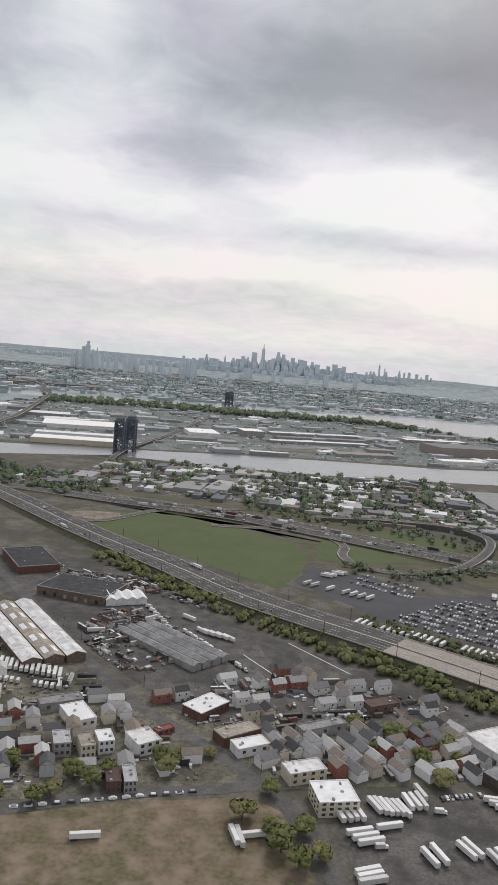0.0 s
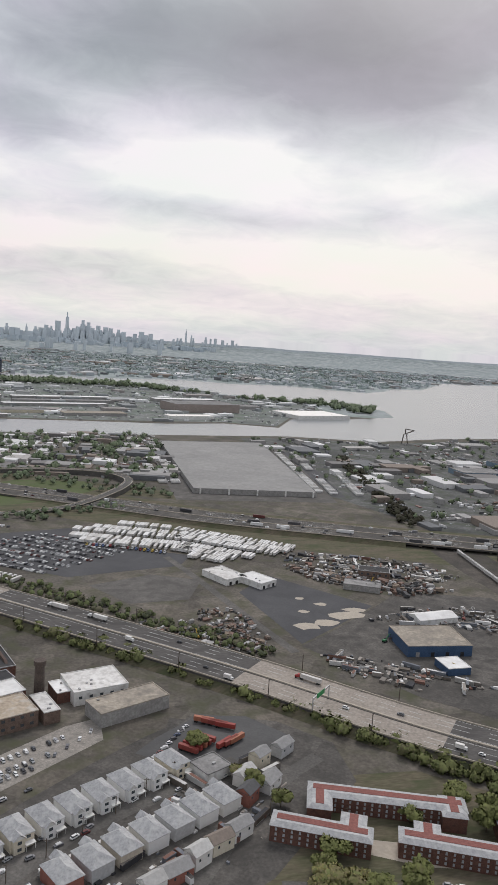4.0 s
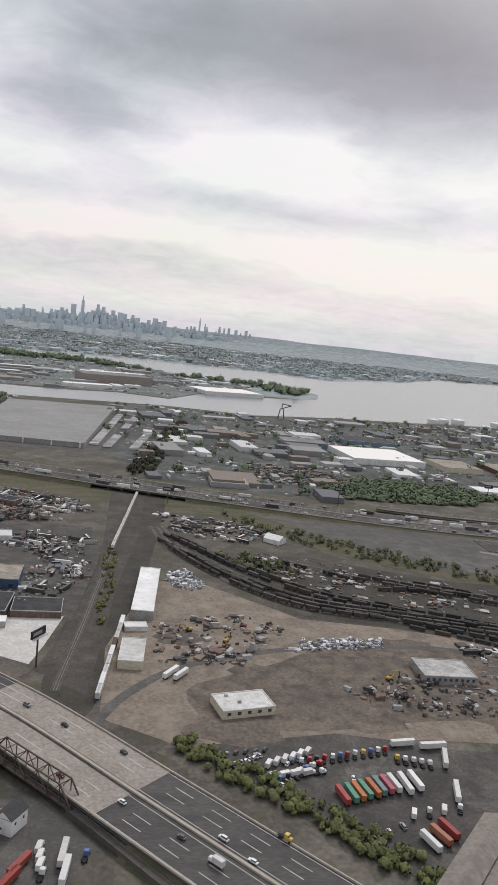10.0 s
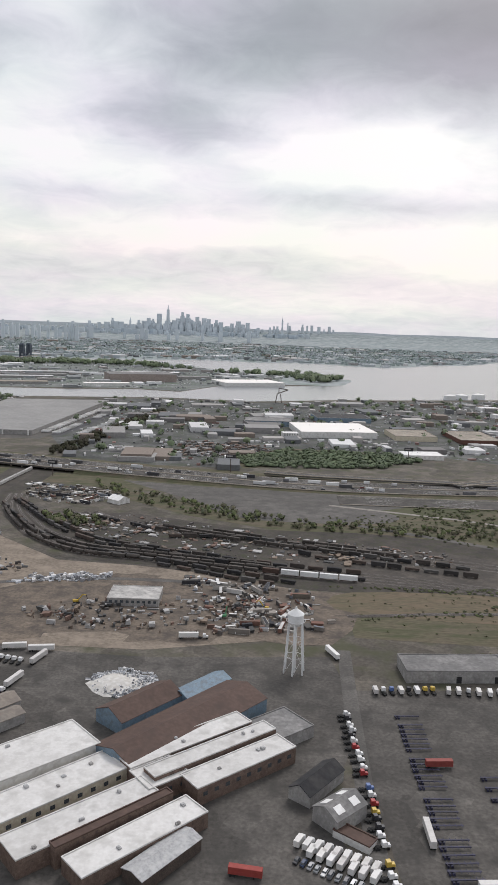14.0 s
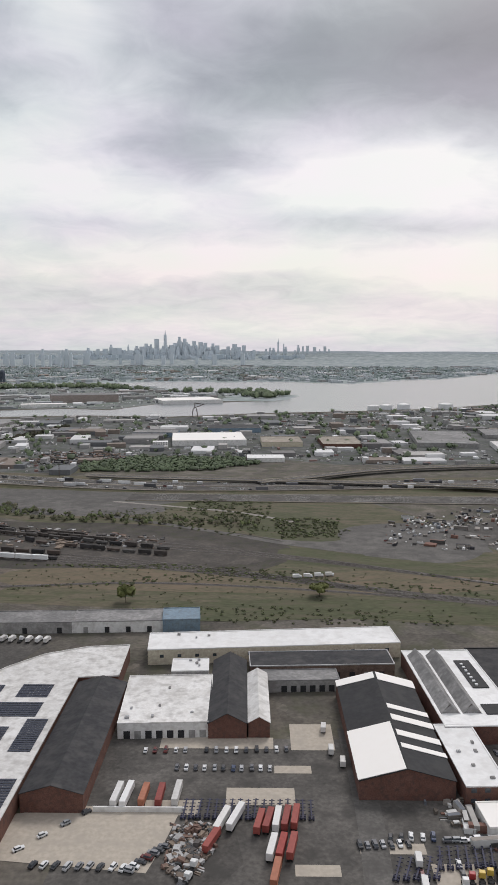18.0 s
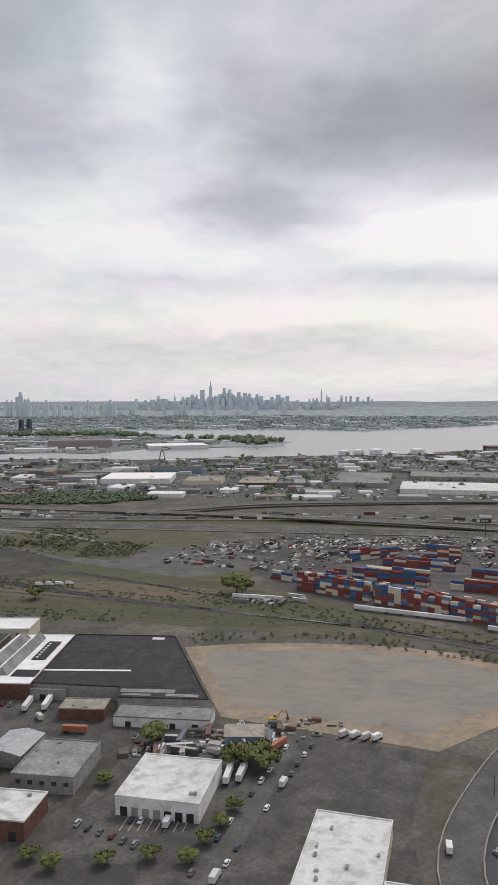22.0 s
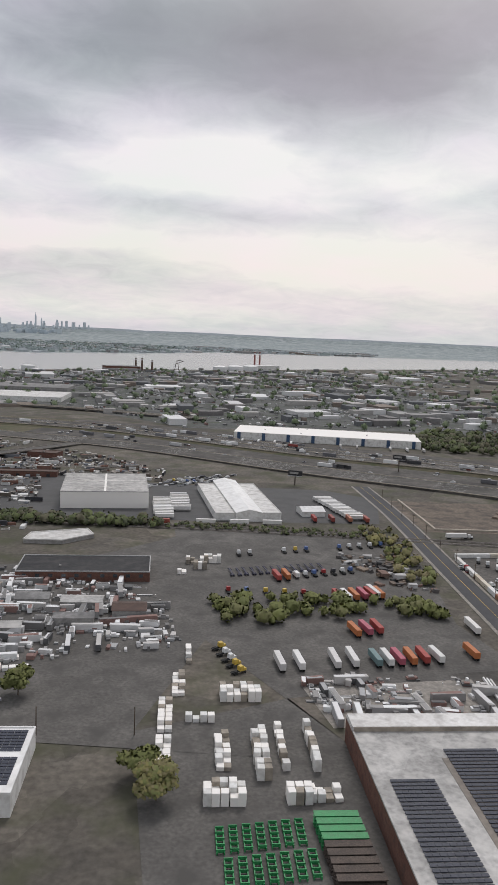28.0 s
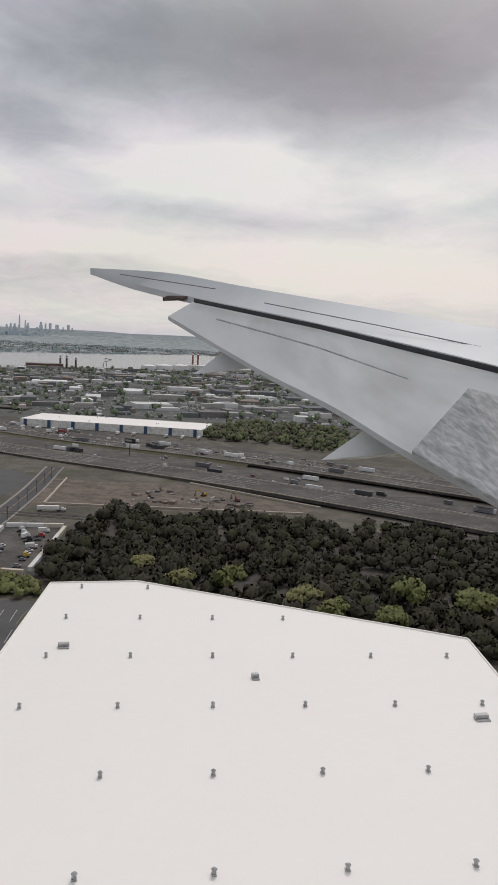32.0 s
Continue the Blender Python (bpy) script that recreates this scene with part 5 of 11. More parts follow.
patch("wood_floor", [(1141, -23), (1153, -2), (1207, -30), (1290, -60), (1290, -130), (1215, -140), (1146, -98), (1130, -80)], 0.04, M_DARKDIRT, "dark leaf-strewn wood floor")
patch("dirt_lot", [(1132, 58), (1189, 48), (1232, 0), (1222, -12), (1125, 6)], 0.05, M_BROWNDIRT, "bare dirt lot by the highway")
patch("warehouse_apron", [(215, 500), (338, 500), (372, 800), (215, 800)], 0.05, M_ROAD, "worn asphalt apron round a vast warehouse")
patch("walled_yard", [(1120, -25), (1139, -26.5), (1130.4, -77), (1111.3, -71.5)], 0.06, M_ASPHALT, "asphalt yard ringed by containers")

# ---- highways and streets ----
def road(name, label, pts, half, z, material, lanes=(), edges=True, wall=0.0, thick=0.0, yellow=False, step=5.0, barrier=None):
    """A road: deck, lane dashes, edge lines and low barriers, each a part of it."""
    line = smooth(pts, step)
    r = tagged(new(name), label, "road", kind="structure")
    ribbon("road_deck", line, -half, half, z, material, r, thick)
    for o in lanes:
        ribbon("lane_dashes", line, o - 0.09, o + 0.09, z + 0.03, M_LINE, r, dash=(5, 5))
    if edges:
        for s in (-1, 1):
            ribbon("edge_line", line, s * (half - 0.7) - 0.08, s * (half - 0.7) + 0.08, z + 0.03, M_LINE, r)
    if yellow:
        ribbon("centre_line", line, -0.06, 0.06, z + 0.03, M_YELLOW, r)
    if wall:
        barrier = barrier or M_CONC
        for s in (-1, 1):
            ribbon("barrier", line, s * half - 0.15, s * half + 0.15, z + wall, barrier, r, wall)
    return r, line


HWA_PTS = [(-330, 730, 3), (-195, 590, 3), (-99, 480, 3), (-38, 417, 3), (7, 369, 3), (71, 320, 3), (120, 281, 3), (199, 215, 3), (252, 166, 3), (302, 129, 3), (333, 103, 3), (368, 66, 3), (400, 32, 3), (431, 0, 3), (480, -52, 3), (560, -135, 3), (660, -240, 3)]
highway_a, HWA = road("highway_near", "wide elevated highway with worn asphalt lanes and tan concrete bridge decks", HWA_PTS, 11.5, 0.0, M_HIGHWAY, (-8, -5, 5, 8), True, 0.45, 0.9)
ribbon("median_barrier", HWA, -0.35, 0.35, 0.45, M_CONC, highway_a, 0.45)
for s in (-1, 1):
    ribbon("inner_line", HWA, s * 1.5 - 0.08, s * 1.5 + 0.08, 0.03, M_LINE, highway_a)
for x0, x1 in ((70, 112), (203, 258), (322, 366)):
    seg = [p for p in HWA if x0 < p.x < x1]
    for a, b in ((-11.2, -1.0), (1.0, 11.2)):
        ribbon("concrete_deck", seg, a, b, 0.045, M_DECK, highway_a, label="tan concrete bridge deck")
    for o in (-8, -5, 5, 8):
        ribbon("lane_dashes", seg, o - 0.09, o + 0.09, 0.075, M_LINE, highway_a, dash=(5, 5))
for s in (-1, 1):
    for x0, x1 in ((-400, 320), (368, 700)):
        seg = [p for p in HWA if x0 < p.x < x1]
        sd = sides(seg)
        vs = [q for p, n in zip(seg, sd) for q in ((*(p + n * s * 11.4).xy, 2.2), (*(p + n * s * 14.5).xy, 0.0))]
        link_mesh("embankment", vs, [(2 * i, 2 * i + 2, 2 * i + 3, 2 * i + 1) for i in range(len(seg) - 1)], M_SCRUB, highway_a, "scrubby embankment slope")
bm = bmesh.new()
for x0 in (324, 334, 344, 354, 364):
    p = min(HWA, key=lambda q: abs(q.x - x0))
    for o in (-9, -3, 3, 9):
        bm_box(bm, p.x + 0.65 * o, p.y + 0.75 * o, 0, 0.9, 0.9, 2.2)
part("bridge_pier", bm, M_CONC, highway_a)

TPK_PTS = [(-900, 790, 1.2), (-500, 710, 1.2), (-250, 640, 1.2), (-102, 598, 1.2), (7, 566, 1.2), (90, 522, 1.2), (170, 474, 1.8), (232, 438, 2.4), (303, 410, 2.6), (370, 386, 2.6), (437, 366, 2), (544, 341, 1.2), (633, 337, 1.2), (740, 345, 1.2), (852, 345, 1.2), (940, 325, 1.2), (1020, 288, 1.2), (1080, 238, 1.2), (1140, 184, 1.2), (1215, 128, 1.6), (1290, 55, 2.2), (1400, -60, 2.2), (1520, -200, 2.2)]
turnpike, TPK = road("highway_far", "many-lane grey toll highway crossing the lowland", TPK_PTS, 15, 0.0, M_ASPHALT, (-11, -7.5, -4, 4, 7.5, 11), True, 0.4, 1.0, step=8)
flat = [Vector((p.x, p.y, 0.0)) for p in TPK if p.x < 990]
wide = [Vector((p.x, p.y, 0.0)) for p in TPK if p.x > 985]
tagged(ribbon("service_road", wide, -62, -17.5, 0.03, M_ASPHALT), "broad worn asphalt service lanes beside the toll highway", "road", kind="structure")
tagged(ribbon("service_road", wide, 17.5, 40, 0.03, M_ASPHALT), "asphalt slip lanes beyond the toll highway", "road", kind="structure")
for a, b in ((-46, -17.5), (17.5, 34)):
    tagged(ribbon("verge", flat if a > 0 else [p for p in flat if p.x > 130], a, b, 0.028, M_SCRUB), "rough green verge along the toll highway", "grass", kind="structure")
ribbon("median_barrier", TPK, -0.3, 0.3, 0.4, M_CONC, turnpike, 0.4)
for s in (-1, 1):
    for x0, x1 in ((-950, -130), (110, 346), (398, 1238)):
        seg = [p for p in TPK if x0 < p.x < x1]
        sd = sides(seg)
        vs = [q for p, n in zip(seg, sd) for q in ((*(p + n * s * 14.9).xy, p.z - 0.2), (*(p + n * s * 18).xy, 0.0))]
        link_mesh("embankment", vs, [(2 * i, 2 * i + 2, 2 * i + 3, 2 * i + 1) for i in range(len(seg) - 1)], M_SCRUB, turnpike, "scrubby embankment slope")
bm = bmesh.new()
for x0 in (352, 364, 378, 392, 1245, 1262, 1280, 1298, 1316):
    p = min(TPK, key=lambda q: abs(q.x - x0))
    for o in (-11, -4, 4, 11):
        bm_box(bm, p.x + 0.3 * o, p.y + 0.95 * o, 0, 1.2, 1.2, p.z - 0.9)
part("bridge_pier", bm, M_CONC, turnpike)
road("highway_local", "parallel local lanes of the toll highway", [(560, 305, 0.6), (640, 302, 0.6), (724, 298, 0.6), (857, 290, 0.6), (930, 268, 0.6), (1005, 226, 0.8), (1050, 192, 1.0), (1117, 128, 1.2), (1186, 72, 1.4), (1236, 22, 2.2), (1300, -45, 2.2), (1420, -190, 2.2)], 11, -0.3, M_ASPHALT, (-7, -3.5, 0, 3.5, 7), True, 0.35, 1.3, step=8)
road("viaduct", "slim concrete viaduct over the highway", [(520, 372, 2.6), (562, 362, 2.8), (683, 347, 2.8), (783, 328, 2.8), (860, 310, 2.2), (930, 285, 1.4)], 4, 0, M_ROAD, (), True, 0.5, 0.9)
road("viaduct", "slim concrete slip road viaduct", [(640, 345, 2.8), (672, 363, 2.8), (731, 399, 2.8), (815, 420, 2.4), (953, 430, 2.0), (1100, 350, 1.5)], 4, 0, M_ROAD, (), True, 0.5, 0.9)
road("slip_road", "curving elevated slip road", [(-20, 535, 0.2), (30, 540, 0.3), (60, 530, 0.4), (72, 505, 0.4), (68, 478, 0.4), (76, 455, 0.4), (100, 448, 0.5), (135, 462, 1.5), (160, 490, 3), (180, 530, 4), (182, 560, 4), (160, 585, 4), (110, 590, 3.5), (60, 585, 2.5)], 3.2, 0, M_ROAD, (), True, 0.45, 4.2)
road("slip_road", "curving slip road with a low parapet", [(-250, 610, 0.6), (-180, 572, 0.5), (-140, 545, 0.4), (-100, 520, 0.3), (-60, 572, 0.3), (0, 600, 0.3)], 3, 0, M_ROAD, (), True, 0.4, 2.6)
road("street", "narrow asphalt street between row houses", [(190, 160.5, 0.09), (168, 147.3, 0.09), (152, 137.6, 0.09), (134, 126.5, 0.09), (100, 105, 0.09)], 2.4, 0, M_ROAD, (), False)
road("street", "worn grey neighbourhood street with parked cars", [(-160, 440, 0.07), (-124, 389, 0.07), (-76, 317, 0.07), (-37, 258, 0.07), (-12, 233, 0.07), (8, 213, 0.07), (20, 195, 0.07), (29, 168, 0.07), (36, 120, 0.07)], 2.6, 0, M_ROAD, (), False)
road("street", "grey street beside a vacant field", [(-160, 150, 0.08), (-100, 168, 0.08), (-57, 186, 0.08), (-29, 197, 0.08), (1, 204, 0.08), (10, 208, 0.08)], 2.4, 0, M_ROAD, (), False)
road("street", "grey street behind the houses", [(0, 232, 0.08), (40, 236, 0.08), (75, 250, 0.08), (95, 262, 0.08)], 1.8, 0, M_ROAD, (), False)
road("street", "narrow street between row houses", [(100, 92, 0.08), (133, 122, 0.08), (146, 135, 0.08), (159, 148, 0.08), (171, 157, 0.08)], 2.6, 0, M_ROAD, (), False)
road("street", "street beside brick apartments", [(165, 105, 0.08), (187, 134, 0.08), (201, 150, 0.08), (214, 160, 0.08)], 2.4, 0, M_ROAD, (), False)
road("street", "street through the apartment estate", [(190, 110, 0.1), (225, 104, 0.1), (252, 96, 0.1), (262, 112, 0.1), (256, 132, 0.1), (266, 138, 0.1), (300, 108, 0.1), (330, 82, 0.1)], 2.0, 0, M_ROAD, (), False)
road("street", "lane along a fenced yard", [(192, 358, 0.08), (204, 318, 0.08), (215, 277, 0.08), (228, 232, 0.08)], 2, 0, M_ROAD, (), False)
road("works_lane", "dusty lane curving through a scrap yard", [(352, 96, 0.1), (362, 118, 0.1), (380, 138, 0.1), (410, 152, 0.1), (450, 160, 0.1), (500, 158, 0.1)], 1.6, 0, M_ROAD, (), False)
road("works_lane", "lane beside a trailer lot", [(535, 100, 0.08), (532, 60, 0.08), (529, 10, 0.08), (528, -60, 0.08)], 2, 0, M_ROAD, (), False)
road("street", "narrow worn asphalt factory street", [(661, 20, 0.09), (661, -20, 0.09), (657, -70, 0.09)], 2.6, 0, M_ROAD, (), False)
road("street", "narrow street with parked trucks", [(776, 0, 0.08), (770, -30, 0.08), (764, -60, 0.08), (760, -100, 0.08)], 2.2, 0, M_ROAD, (), False)
road("curved_ramp", "curving road that climbs to a viaduct", [(809, -130, 0.09), (808, -92, 0.09), (807.2, -68, 0.09), (807, -55, 0.09), (809.8, -43, 0.15), (815.6, -30, 0.5), (825, -13, 1.2), (838, 5, 2.0), (853.5, 32, 2.8), (872.4, 64, 3), (893, 90, 3), (918, 121, 3), (948, 152, 2.6), (975, 185, 1.4), (1000, 215, 0.6)], 4.0, 0, M_ROAD, (), False, 0.35, 0.5, barrier=M_CRACKED)
bm = bmesh.new()
for px, py in ((852, 31), (861, 47), (871, 63), (882, 77), (893, 90), (905, 105), (918, 121), (932, 136)):
    bm_box(bm, px + 1.4, py - 1.2, 0, 0.7, 0.7, 2.45)
    bm_box(bm, px - 1.4, py + 1.2, 0, 0.7, 0.7, 2.45)
part("viaduct_pier", bm, M_CONC, bpy.data.objects["curved_ramp"])
road("street", "grey two-lane industrial street", [(815, -96, 0.09), (870, -101, 0.09), (901, -105, 0.09), (929, -107, 0.09), (956, -110, 0.09), (985, -116, 0.09), (1030, -128, 0.09)], 3, 0, M_ROAD, (), False)
road("street", "narrow street beside workshops", [(932, -104, 0.1), (936, -80, 0.1), (939, -61, 0.1), (943, -40, 0.1), (946, -24, 0.1)], 2, 0, M_ROAD, (), False)
avenue, AVE = road("avenue", "straight dark grey avenue with a yellow centre line", [(1131, 88, 0.1), (1123.4, 28, 0.1), (1110.4, -46, 0.1), (1102.6, -91, 0.1), (1097.5, -120, 0.1), (1088.5, -176, 0.1), (1078, -240, 0.1)], 3.4, 0, M_DARKLOT, (), False, yellow=True)
for a, b in ((-4.5, -3.5), (3.5, 4.3)):
    ribbon("pavement_strip", AVE, a, b, 0.04, M_CRACKED, avenue, 0.12)
road("bridge_road", "road leading to a lift bridge", [(-143, 690, 1), (-141, 780, 2), (-139, 857, 4), (-125, 980, 3), (-110, 1104, 1), (-60, 1550, 2), (-25, 1861, 4), (2, 2090, 1)], 3, 0, M_ROAD, (), False, 0.4, 0.6, step=15)
road("skyway", "long elevated steel skyway", [(-300, 760, 6), (-335, 1031, 8), (-339, 1120, 9), (-381, 1390, 10), (-422, 1617, 10), (-470, 1760, 10), (-543, 1977, 9), (-700, 2250, 7)], 4, 0, M_ROAD, (), False, 0.8, 2.0, step=20)

bed("weedy grass strip and hedge beside the avenue", [(1099.4, -142.4), (1102.8, -142), (1095.6, -177.7), (1088.6, -213), (1085, -212.6), (1092.1, -177.1)], M_SCRUB)
bed("grass strip beside a loading slab", [(1121.4, -131.6), (1123.9, -131.9), (1115.9, -181), (1110, -212), (1107.4, -211.6), (1113.4, -180.6)])
bed("grass verge round an office car park", rounded([(1101.5, -124), (1105.5, -119.5), (1107, -129.6), (1116, -130.6), (1123, -129.8), (1121, -132), (1113, -132.6), (1104, -131.4)], 2))
bed("planted island in an office car park", rounded([(1117.6, -102.6), (1119, -102.6), (1117.4, -112.2), (1116, -112.2)], 2), M_SCRUB)
bed("planted island in an office car park", rounded([(1132, -104), (1133.6, -104), (1131.8, -112), (1130.3, -112)], 2), M_SCRUB)
bed("planted island in a staff car park", rounded([(1110.4, -143.4), (1116.6, -144.8), (1116.2, -147.4), (1110.2, -147)], 2))
bed("mown grass bank beside the curving road", rounded([(819, -40), (822.5, -31), (827.5, -18.5), (838, -10), (842, -12), (841, -17), (835, -25), (828.5, -32.5), (827, -40), (823, -43)], 3))
bed("narrow grass bed round the terminal's end", rounded([(834.6, -42), (837, -36.5), (840, -38), (839.7, -48), (843.5, -57.5), (853, -59), (853.5, -60.8), (843, -61.2), (838, -53.5)], 3))
bed("small mown grass island beside parked cars", rounded([(837.2, -71.5), (846.6, -71.5), (848.3, -76), (840.6, -76)], 3))
bed("mown grass strip along the forecourt", rounded([(827, -80.6), (833.8, -80), (835.3, -84), (828.5, -84.5)], 3))
bed("mown grass strip along the forecourt", rounded([(836.2, -81), (846.9, -79.6), (847.4, -85.2), (837, -85.6)], 3))
bed("mown grass bed at the terminal gate", rounded([(850, -87), (858.5, -83), (861.8, -79.6), (863, -83.4), (860.2, -87.4), (851.5, -89.2)], 3))
bed("curved mown grass island at the gate", rounded([(868.6, -79.4), (871, -77.4), (874.3, -81.3), (876.6, -87.3), (880, -91.3), (886, -93), (884, -95), (876, -93.5), (870.2, -89.8)], 3))

# ---- railways ----
def track(label, pts, rails=1, step=5.0):
    line = smooth([(x, y, 0.12) for x, y in pts], step)
    r = tagged(new("railway_track"), label, "railway", kind="structure")
    ribbon("ballast", line, -1.3, 1.3, 0.0, M_BALLAST, r)
    for s in (-0.36, 0.36):
        ribbon("rail", line, s - 0.06, s + 0.06, 0.12, M_RAIL, r, 0.1)
    return line


TR_LANE = track("straight freight track beside a cinder strip", [(371, 400), (367.5, 367), (361, 305), (355, 248), (349, 180), (343, 120)])
TR_CURVE = [track("curving rusty freight track on ballast", [(374 + o * 0.8, 300), (381 + o * 0.9, 266), (404 + o * 0.6, 221 + o * 0.7), (430 + o * 0.4, 194 + o), (464, 184 + o), (495, 176 + o), (530, 167 + o), (581, 157 + o * 0.8), (640, 140 + o * 0.5), (700, 118 + o * 0.3), (797, 90), (850, 68)]) for o in (0, 4, 8, 12)]
TR_YARD = [track("rusty freight yard siding on ballast", [(418 + o, 262 + o * 0.2), (440 + o * 0.6, 243 + o * 0.5), (477, 226 + o), (527, 206 + o), (591, 186 + o), (660, 165 + o * 0.5), (740, 130)]) for o in (0, 5, 10)]
for o in (0, 4):
    track("weedy freight track through scrub", [(797, 90 + o), (850, 62 + o), (930, 40 + o), (1046, 13 + o), (1122, -9 + o), (1210, -33 + o), (1285, -47 + o), (1400, -70 + o)])
track("weedy track across the marsh", [(540, 128), (601, 133), (676, 122), (740, 105), (797, 94)])

# ---- first stretch: workshops, houses, factory, apartments ----
building(-75, 364, 36, 24, 4, -16, M_ROOFDARK, M_BRICKBR, "long dark-roofed brick workshop with dock doors", doors=6, units=3)
for i in range(4):
    gabled(-60 + i * 4.6, 354 + i * 1.9, 12, 4.8, 2.8, 1.2, 112, M_ROOFW, M_WALLW, "white zigzag-roofed workshop bay", group="zigzag bays")
building(-113, 407, 38, 22, 4, -60, M_ROOFDARK, M_BRICK, "dark-roofed red brick mill with stepped gables", units=4, windows=7)
for i in range(3):
    gabled(-92 + i * 7.2, 300 + i * 4.6, 66, 7.6, 3.2, 1.3, -56, M_ROOFTAN if i == 1 else M_ROOFWORN, M_BRICKBR, "long shed with a pale ridge roof", "shed", skylights=5)
for i in range(4):
    gabled(-30 + i * 3.6, 299 + i * 3.6, 48, 4.4, 2.4, 0.9, -43, M_ROOFGREY, M_WALLG, "low grey gabled storage shed in a row", "shed")
building(-7.2, 249.6, 14, 9, 3.3, 50, M_ROOFW, M_BRICK, "small brick workshop with a bright white roof", units=5, windows=6)
building(31.4, 200, 11.5, 10.5, 4.4, 11.5, M_ROOFW, M_WALLCREAM, "cream three-storey block with small windows", "apartment_block", units=5, windows=5, rows=3, side=4)
building(24, 213, 12, 6.5, 3.8, 22, M_ROOFWORN, M_WALLCREAM, "cream two-storey tenement with small windows", "apartment_block", units=2, windows=4, rows=2)
building(93.4, 239.6, 22, 15.6, 4, 28, M_ROOFWORN, M_WALLW, "factory hall with a peeling white roof", units=3, windows=6)
r = building(107, 224, 31, 23, 3.8, 21, M_ROOFDARK, M_BRICK, "brick factory hall with long rusty roof monitors", units=0, windows=6)
for i in range(9):
    bm = bmesh.new()
    bm_box(bm, (i - 4) * 3.3, 0.5, 3.8, 1.1, 19, 0.75, taper=0.8)
    part("roof_monitor", bm, M_ROOFW if i in (0, 4, 7) else M_ROOFRUST, r)
building(110, 204.2, 33, 7, 4.05, 29, M_ROOFDARK, M_BRICKBR, "dark-roofed link between factory halls", units=0)
building(113.6, 196.3, 32.5, 9.4, 4.2, 28.1, M_ROOFW, M_BRICK, "factory wing with a bright white roof", units=3, windows=0)
building(118.5, 184.4, 29.7, 13, 5, 25, M_ROOFTANWORN, M_BRICKBR, "three-storey brick mill with a tan and silver roof", units=3, windows=10, rows=2, side=4)
building(94.7, 183.8, 4.2, 3.8, 6.5, 15, M_ROOFDARK, M_BRICK, "square dark brick stair tower", "stair_tower", units=0)
building(94.5, 190.5, 8.8, 7.5, 3.5, 37, M_ROOFTAN, M_BRICKBR, "tan-roofed brick annex beside a mill", "annex", units=1, windows=2)
building(103.4, 171, 10.5, 6, 3.5, 21, M_ROOFDARK, M_BRICK, "low dark-roofed brick annex", "annex", units=2, windows=3)
building(82.7, 165.9, 19.2, 16.5, 5, 35, M_ROOFWORN, M_WALLCREAM, "two-storey works with a flaking white roof", units=3, windows=6, rows=2, side=5)
building(92.6, 147.4, 17.4, 11.6, 3.5, 32, M_ROOFGREY, M_WALLG, "flat grey-roofed workshop with roof vents", units=6, windows=5)
building(106.2, 146.7, 6.8, 5.5, 2.5, 28, M_ROOFGREY, M_STEELDK, "small grey-roofed open store", "shed", units=0)
building(151.3, 205.5, 18.1, 14.6, 4.5, 18, M_ROOFWORN, M_WALLW, "white-roofed factory building with worn patches", units=4, windows=5)
building(161.4, 191.5, 24.2, 10.2, 4.5, 27, M_ROOFTAN, M_WALLG, "grey warehouse with a pale tan roof", units=1)
building(136.2, 191.5, 5.1, 12.7, 4, 23, M_ROOFWORN, M_BRICKBR, "narrow worn-roofed factory wing", "annex", units=2)
building(141, 203, 6, 9, 3.6, 20, M_ROOFW, M_BRICK, "small white-roofed boiler house", "boiler_house", units=2)
building(87.7, 209.9, 7.2, 20, 3, 25, M_ROOFWORN, M_WALLW, "long narrow white loading wing", "annex", units=2)
st = root_at("water_tank_tower", "dark cylindrical brick tank tower", "tower", "", 134, 203)
bm = bmesh.new()
bm_cyl(bm, 0, 0, 0, 1.7, 11, 16, 1.55)
part("shaft", bm, M_STEELDK, st)
bm = bmesh.new()
bm_cyl(bm, 0, 0, 11, 1.95, 1.6, 16)
part("crown", bm, M_STEELDK, st)


